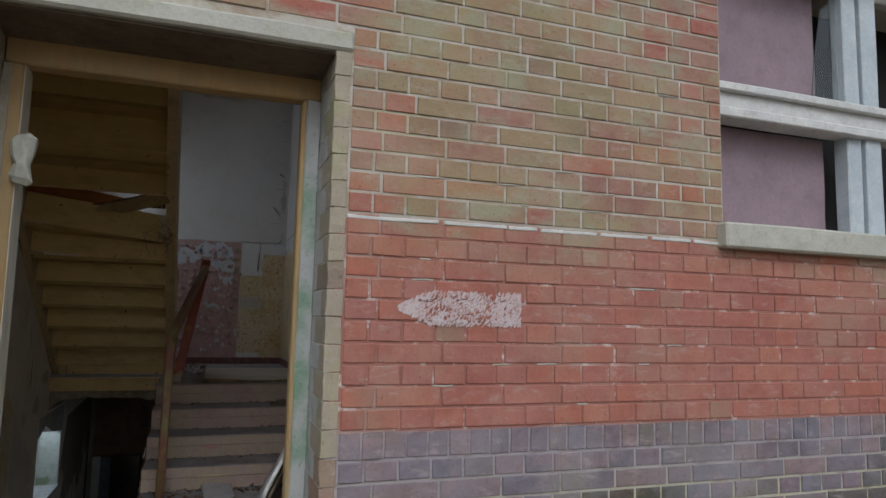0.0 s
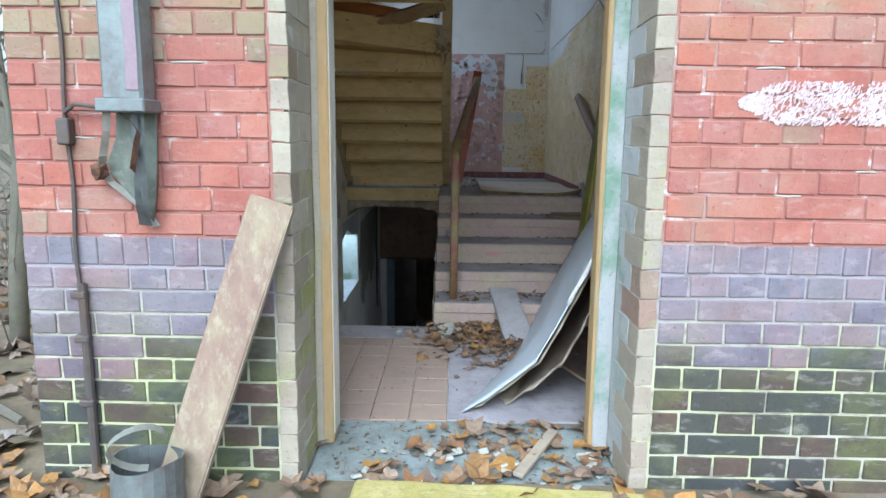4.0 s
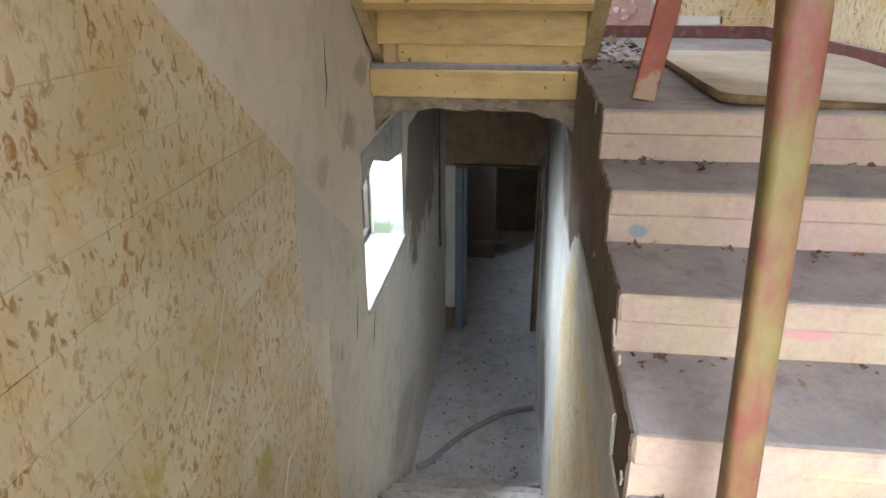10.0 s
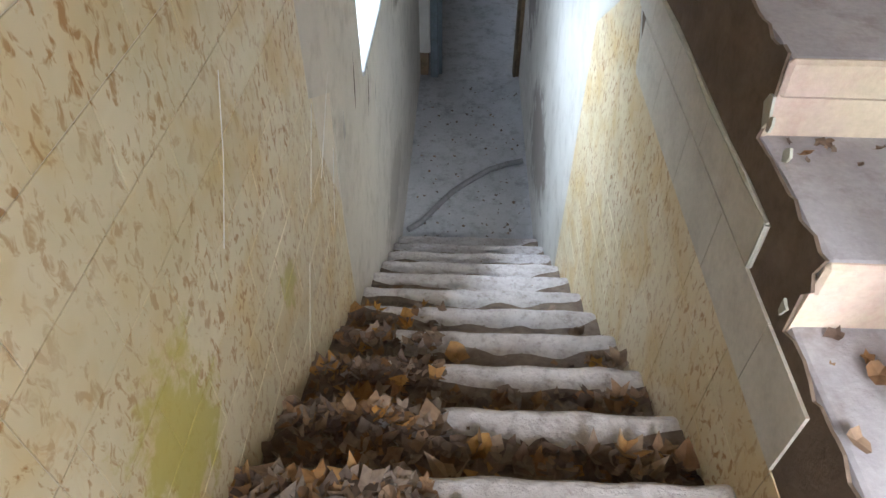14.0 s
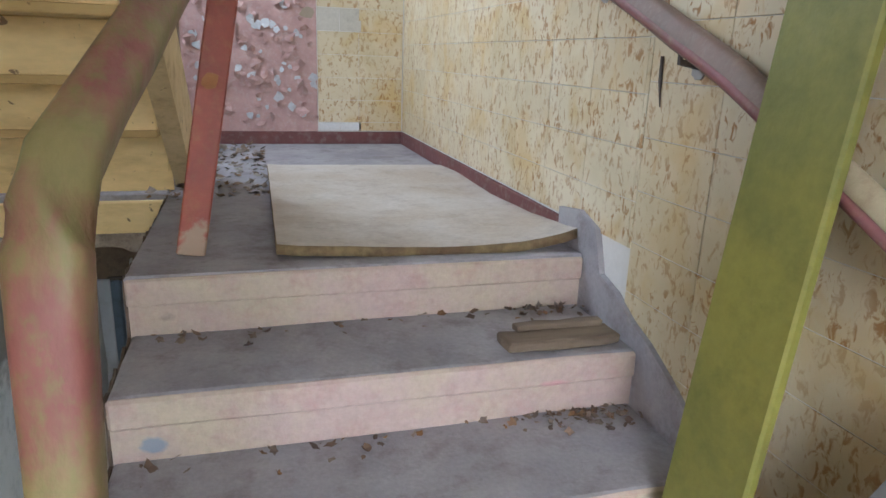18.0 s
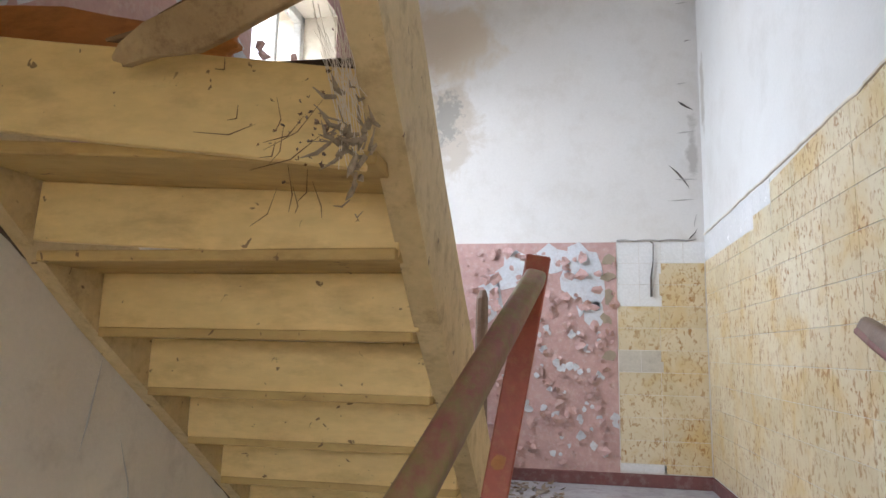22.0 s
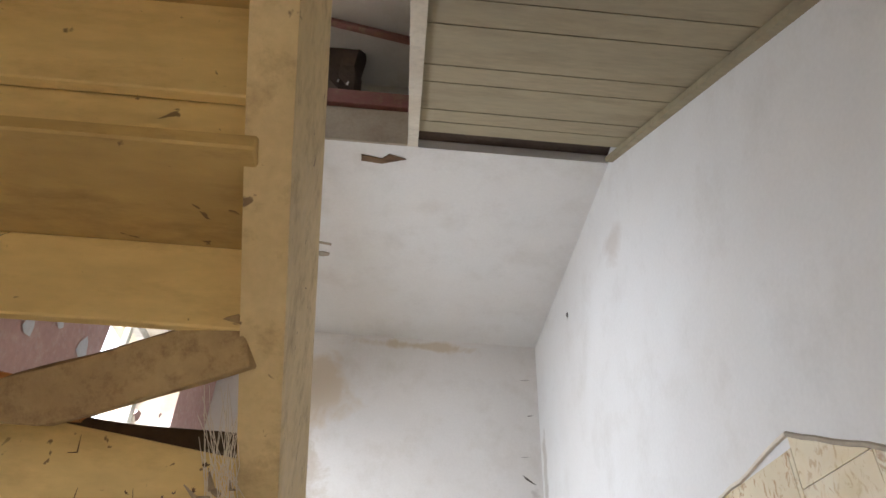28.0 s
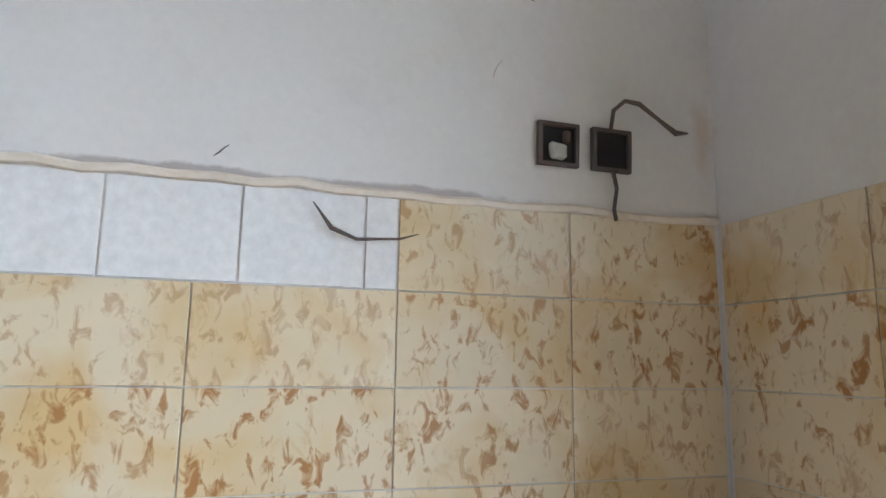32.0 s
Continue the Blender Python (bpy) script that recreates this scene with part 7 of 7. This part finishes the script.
# ---- leaves ----
def leaf_into(vs, fs, c, size, up, lobes=5, curl=0.3):
    """One lobed dry leaf, curled, laid into the lists of a joined mesh."""
    rot = Euler((random.uniform(-up, up), random.uniform(-up, up), random.uniform(0, 6.28))).to_matrix()
    k = len(vs)
    n = lobes * 2
    vs.append(tuple(Vector(c) + rot @ Vector((0, 0, -0.05 * size))))
    cr = random.uniform(-curl, curl * 1.6)
    for i in range(n):
        a = 2 * math.pi * i / n
        r = size * (1.0 if i % 2 == 0 else 0.66) * random.uniform(0.55, 1.15)
        z = cr * r * r / size + random.uniform(-0.08, 0.12) * size
        vs.append(tuple(Vector(c) + rot @ Vector((r * math.cos(a), r * math.sin(a), z))))
    for i in range(n):
        fs.append((k, k + 1 + i, k + 1 + (i + 1) % n))


def leaf_layer(name, label, count, place, sizes, material, up=0.35, curl=0.4):
    vs, fs = [], []
    for k in range(count):
        c = place()
        if c is None:
            continue
        leaf_into(vs, fs, c, random.uniform(*sizes), up, random.choice((4, 5, 5)), curl)
    me = bpy.data.meshes.new(name)
    me.from_pydata(vs, [], fs)
    me.materials.append(material)
    ob = new(name, me)
    tagged(ob, label, "leaves", kind="stuff")
    return ob


def leaf_material(name, colours):
    m, n, l, p = nodes_of(name)
    geo = n.new("ShaderNodeNewGeometry")
    c = ramp(n, l, geo.outputs["Random Per Island"], [(k / (len(colours) - 1), col) for k, col in enumerate(colours)])
    v = coords(n, l)
    c = mix(n, l, 0.55, c, ramp(n, l, noise_tex(n, l, v, 45, 4), [(0.3, (0.35, 0.3, 0.28)), (0.65, (1, 1, 1))]), "MULTIPLY")
    l.new(c, p.inputs["Base Color"])
    p.inputs["Roughness"].default_value = 0.75
    return m


ML = leaf_material("leaves_autumn", [(0.30, 0.15, 0.06), (0.20, 0.13, 0.08), (0.42, 0.22, 0.05), (0.15, 0.10, 0.07), (0.34, 0.25, 0.17), (0.24, 0.15, 0.09)])
MD = leaf_material("leaves_dark", [(0.09, 0.06, 0.045), (0.16, 0.10, 0.06), (0.22, 0.17, 0.13), (0.12, 0.08, 0.06), (0.26, 0.13, 0.04), (0.30, 0.26, 0.23)])
MY = leaf_material("leaves_yellow", [(0.50, 0.27, 0.04), (0.42, 0.20, 0.04), (0.55, 0.34, 0.07)])
MG = leaf_material("leaves_ground", [(0.30, 0.26, 0.21), (0.20, 0.14, 0.09), (0.36, 0.33, 0.29), (0.24, 0.14, 0.06), (0.14, 0.10, 0.07), (0.33, 0.18, 0.06)])
random.seed(7)


def pile(cx, cy, rx, ry, h):
    def f():
        u, v = random.gauss(0, 0.5), random.gauss(0, 0.5)
        x, y = cx + u * rx, cy + v * ry
        base = 0.005 if y < Y1 else RISE
        if x > 1.3 or x < -0.05 and y > YP:
            return None
        return (x, y, base + abs(random.gauss(0, 0.4)) * h * max(0, 1 - u * u - v * v) + 0.01)
    return f


leaf_layer("leaf_pile", "heap of brown maple leaves and rubble on the floor", 330, pile(0.30, 2.55, 0.42, 0.38, 0.06), (0.02, 0.06), ML)
leaf_layer("leaf_pile_dark", "dark leaf crumbs and dirt on the floor", 420, pile(0.45, 2.35, 0.40, 0.55, 0.03), (0.012, 0.035), MD)
leaf_layer("leaves_step", "dead leaves gathered on the lowest step", 60, lambda: (random.uniform(0.15, 1.1), Y1 + random.uniform(0.16, 0.34), RISE + random.uniform(0.005, 0.03)), (0.008, 0.03), MD)
leaf_layer("leaves_threshold", "brown leaves scattered over the door threshold", 120, lambda: (min(0.84, random.gauss(0.42, 0.32)), random.uniform(0.34, 1.1), random.uniform(0.004, 0.03)), (0.02, 0.085), ML)
leaf_layer("dirt_threshold", "dark crumbs of dirt on the door threshold", 420, lambda: (random.uniform(-0.46, 0.86), random.uniform(0.36, 1.12), 0.006), (0.004, 0.016), MD, 0.5)
leaf_layer("leaves_facade", "autumn leaves along the foot of the brick wall", 260, lambda: (random.choice((random.uniform(-1.8, -0.4), random.uniform(0.6, 3.0))), random.uniform(-0.25, 0.43), random.uniform(0.03, 0.07)), (0.03, 0.09), ML)


def on_basement_steps():
    k = min(int(abs(random.gauss(0, 2.3))), 8)
    corner = random.random()
    if corner < 0.62:
        x = XL + 0.02 + abs(random.gauss(0, 0.30 / (1 + 0.12 * k)))
    elif corner < 0.78 and k < 7:
        x = -0.04 - abs(random.gauss(0, 0.13))
    elif k < 3:
        x = random.uniform(XL + 0.03, -0.06)
    else:
        return None
    if not XL + 0.02 < x < -0.04:
        return None
    left = (-0.02 - x) / 1.09
    d = random.uniform(0.03, 0.19) if left < 0.6 or k > 4 else random.uniform(0.05, 0.31)
    if d > RB - 0.01:
        return None
    rise = max(0.2, 1 - d / 0.25) * (0.10 if k < 5 else 0.04)
    return (x, YP + RB * k + d, -HBS * (k + 1) + 0.008 + random.uniform(0, 1) * rise)


leaf_layer("leaves_basement_steps", "thick litter of dark dead leaves on the basement steps", 1800, on_basement_steps, (0.014, 0.05), MD, 0.5, 0.6)
leaf_layer("leaves_basement_brown", "curled brown maple leaves on the upper basement steps", 260, on_basement_steps, (0.03, 0.062), ML, 0.5, 0.8)
leaf_layer("leaves_basement_yellow", "yellow and orange leaves among the litter on the steps", 55, on_basement_steps, (0.018, 0.042), MY, 0.5, 0.6)
leaf_layer("crumbs_basement", "crumbs of plaster and dirt on the basement steps", 420, lambda: (lambda x, k: (x, YP + RB * k + abs(random.gauss(0, 0.10)), -HBS * (k + 1) + 0.005))(random.uniform(XL + 0.02, -0.05), random.randrange(0, 11)), (0.004, 0.011), MD, 0.8)
leaf_layer("debris_timber", "brown crumbs and web rags caught on the broken step", 40, lambda: (-0.03 - abs(random.gauss(0, 0.06)), 3.65 - random.uniform(0.0, 0.02), 2.20 + random.gauss(0, 0.05)), (0.003, 0.009), MD, 1.4, 0.8)
leaf_layer("dirt_on_steps", "dirt and leaf crumbs in the corners of the steps", 330, lambda: (lambda k, x: (x, Y1 + RUN * (k + 1) - abs(random.gauss(0, 0.05)), RISE * (k + 1) + 0.006))(random.randrange(0, 4), random.choice((random.uniform(0.02, 1.3), random.gauss(1.25, 0.1)))), (0.005, 0.022), MD, 0.7)
leaf_layer("dirt_on_landing", "flaked paint and dirt on the landing floor", 260, lambda: (random.uniform(-0.1, 0.42), random.uniform(5.4, 7.15), LAND + 0.006), (0.01, 0.04), MG, 0.4)
leaf_layer("dirt_on_floor", "crumbs of plaster on the entrance floor", 200, lambda: (random.uniform(XL + 0.05, 0.6), random.uniform(0.9, 2.8), 0.004), (0.004, 0.014), MG, 0.5)
leaf_layer("dirt_basement_floor", "rubble crumbs on the basement floor", 160, lambda: (random.uniform(XL + 0.05, -0.05), random.uniform(6.3, 8.9), ZB + 0.006), (0.005, 0.022), MD, 0.5)


def wood_floor():
    x, y = -1.7 - abs(random.gauss(0, 3.2)), random.uniform(-2.5, 12)
    if WELL[0] - 0.1 < x < WELL[1] + 0.1 and WELL[2] - 0.1 < y < WELL[3] + 0.1:
        return None
    return (x, y, 0.05 + (0.10 * min(1, (-3 - x) / 4) if x < -3 else 0))


leaf_layer("leaf_litter", "carpet of fallen leaves under the bare trees", 4200, wood_floor, (0.04, 0.11), MG, 0.5, 0.5)

# small rubble
random.seed(9)
rub = bmesh.new()
for k in range(60):
    x, y = random.choice(((random.gauss(0.35, 0.2), random.uniform(2.3, 2.8)), (random.uniform(-0.3, 0.8), random.uniform(0.45, 0.8))))
    s = random.uniform(0.008, 0.03)
    add_box(rub, (-s, -s * 0.7, 0), (s, s * 0.7, s * 0.7), s * 0.2, pose(x, y, 0.004, random.uniform(-20, 20), random.uniform(-20, 20), random.uniform(0, 90)))
tagged(part("rubble", rub, M["sill"]), "small chips of mortar on the floor", "rubble", kind="stuff")
brk = part("plaster_chunk", roughen(box((-0.09, -0.07, 0), (0.09, 0.07, 0.035), 0.01), 2, 0.02, 12), M["sill"], m=pose(0.10, 2.62, 0.02, 8, -6, 30))
tagged(brk, "pale chunk of plaster lying among the leaves", "plaster chunk")
lsl2 = part("loose_lath", roughen(box((-0.025, -0.22, 0), (0.025, 0.22, 0.02), 0.003), 2, 0.004, 8), M["plank_grey"], m=pose(0.52, 0.72, 0.03, 3, 4, -28))
tagged(lsl2, "short wooden lath on the threshold", "lath")
lsl3 = part("loose_lath", roughen(box((-0.03, -0.35, 0), (0.03, 0.35, 0.02), 0.003), 2, 0.004, 8), M["plank_grey"], m=pose(0.98, 1.55, 0.02, 3, 4, 24))
tagged(lsl3, "wooden lath lying under the bent sheet", "lath")
stone = part("pebble", roughen(box((-0.015, -0.012, 0), (0.015, 0.012, 0.02), 0.006), 1, 0.004, 40), M["near_black"], m=pose(1.22, 4.46, LAND))
tagged(stone, "small dark pebble on the edge of the landing", "pebble")

# ---- trees ----
def tree(x, y, h, lean, seed, r0):
    random.seed(seed)
    base = 0.10 * min(1, max(0, (-3 - x) / 4)) + 0.0
    ob = empty("tree", pose(x, y, base))
    tagged(ob, "slender bare tree with a few dead leaves", "tree", group="trees beside the house")
    pts, p, d = [], Vector((0, 0, -0.1)), Vector((lean[0], lean[1], 1)).normalized()
    n = 12
    for k in range(n + 1):
        pts.append(p.copy())
        d = (d + Vector((random.uniform(-0.07, 0.07), random.uniform(-0.07, 0.07), 0.03))).normalized()
        p += d * h / n
    rad = [r0 * (1 - 0.85 * k / n) for k in range(n + 1)]
    part("trunk", smooth(tube(pts, rad, 9)), M["bark"], ob)
    br = bmesh.new()
    joined, near = [], x > -4.5 and y < 7
    tips = []
    for k in range(26):
        t = random.uniform(0.12, 0.98)
        i = int(t * n)
        q = pts[i].lerp(pts[min(i + 1, n)], t * n - i)
        a = random.uniform(0, 6.28)
        dr = Vector((math.cos(a), math.sin(a), random.uniform(0.2, 0.9))).normalized()
        ln = h * random.uniform(0.10, 0.28) * (1.1 - 0.6 * t)
        bp = [q]
        for s in range(4):
            dr = (dr + Vector((random.uniform(-0.25, 0.25), random.uniform(-0.25, 0.25), random.uniform(-0.05, 0.25)))).normalized()
            bp.append(bp[-1] + dr * ln / 4)
        rr = max(0.004, rad[i] * 0.4)
        limb = tube(bp, [rr, rr * 0.7, rr * 0.45, rr * 0.3, 0.002], 5)
        if near:
            limb = part("limb", limb, M["bark"], ob)
            limb.matrix_parent_inverse.identity()
        else:
            joined.append(limb)
        for s in range(3):
            b0 = bp[random.randrange(1, 4)]
            dd = (dr + Vector((random.uniform(-0.8, 0.8), random.uniform(-0.8, 0.8), random.uniform(-0.2, 0.6)))).normalized()
            b1 = b0 + dd * ln * 0.3
            b2 = b1 + (dd + Vector((random.uniform(-0.4, 0.4), random.uniform(-0.4, 0.4), 0.1))).normalized() * ln * 0.25
            twig = tube([b0, b1, b2], [rr * 0.35, rr * 0.2, 0.0015], 4)
            if near:
                part("twig", twig, M["bark"], limb)
            else:
                joined.append(twig)
            tips += [b1, b2]
    if joined:
        for one in joined:
            me = bpy.data.meshes.new("scratch")
            one.to_mesh(me)
            one.free()
            br.from_mesh(me)
            bpy.data.meshes.remove(me)
        tagged(part("limbs", br, M["bark"], ob), kind="stuff")
    else:
        br.free()
    vs, fs = [], []
    for q in tips:
        if random.random() < 0.35:
            leaf_into(vs, fs, tuple(q), random.uniform(0.03, 0.05), 1.2)
    if vs:
        me = bpy.data.meshes.new("leaves")
        me.from_pydata(vs, [], fs)
        me.materials.append(ML)
        lo = new("leaves", me)
        lo.parent = ob
        tagged(lo, kind="stuff")


for k, (x, y, h, lean, r0) in enumerate(((-2.75, 2.1, 6.5, (0.10, 0.02), 0.062), (-3.15, 2.9, 5.0, (-0.12, 0.05), 0.035), (-3.6, 3.9, 7.0, (0.02, 0.1), 0.07), (-4.3, 3.6, 6.0, (0.1, 0), 0.05), (-5.0, 5.5, 8.0, (0, 0.05), 0.09), (-3.4, 6.2, 6.0, (-0.05, 0), 0.05),
                                         (-6.5, 7.0, 9.0, (0.05, 0), 0.10), (-4.6, 8.5, 7.0, (0, 0), 0.07), (-8.0, 6.0, 9.0, (0.08, 0), 0.10), (-7.0, 10.5, 9.0, (0, 0), 0.10), (-10, 9.5, 10, (0, 0), 0.12), (-5.6, 12, 9, (0, 0), 0.10), (-9, 14, 10, (0, 0), 0.12), (-12.5, 12, 10, (0, 0), 0.13), (-14, 16, 11, (0, 0), 0.14), (-2.6, 8.2, 4.5, (0.05, 0), 0.04))):
    tree(x, y, h, lean, 100 + k, r0)
random.seed(300)
scrub = bmesh.new()
for k in range(260):
    x, y = -2.4 - abs(random.gauss(0, 3.0)), random.uniform(1.5, 14)
    p = Vector((x, y, 0.02))
    d = Vector((random.uniform(-0.5, 0.5), random.uniform(-0.5, 0.5), 1)).normalized()
    ln = random.uniform(0.4, 1.8)
    tube([p, p + d * ln * 0.5, p + d * ln + Vector((random.uniform(-0.15, 0.15), random.uniform(-0.15, 0.15), -0.05))], [0.007, 0.005, 0.0015], 4, scrub)
tagged(part("undergrowth", scrub, M["bark"]), "thin bare twigs of undergrowth among the trees", "undergrowth", kind="stuff")
dead = part("fallen_branch", tube([(-1.95, 0.9, 0.06), (-2.3, 1.1, 0.10), (-2.7, 1.15, 0.08), (-3.3, 1.5, 0.12)], [0.022, 0.03, 0.028, 0.012], 7), M["bark"])
tagged(dead, "fallen grey branch on the leaf litter", "branch")
hill = part("backdrop", prism([(-60, -2), (-60, 7), (-40, 8), (-18, 6), (0, 7), (30, 8), (60, 6), (60, -2)], "y", 70, 71), M["bark"])
structure(hill, "grey band of distant bare woodland", "backdrop")
hill2 = part("backdrop_side", prism([(-60, -2), (-60, 7), (-20, 8), (20, 6), (60, 8), (60, -2)], "x", -62, -61), M["bark"])
structure(hill2, "grey band of distant bare woodland beside the house", "backdrop")
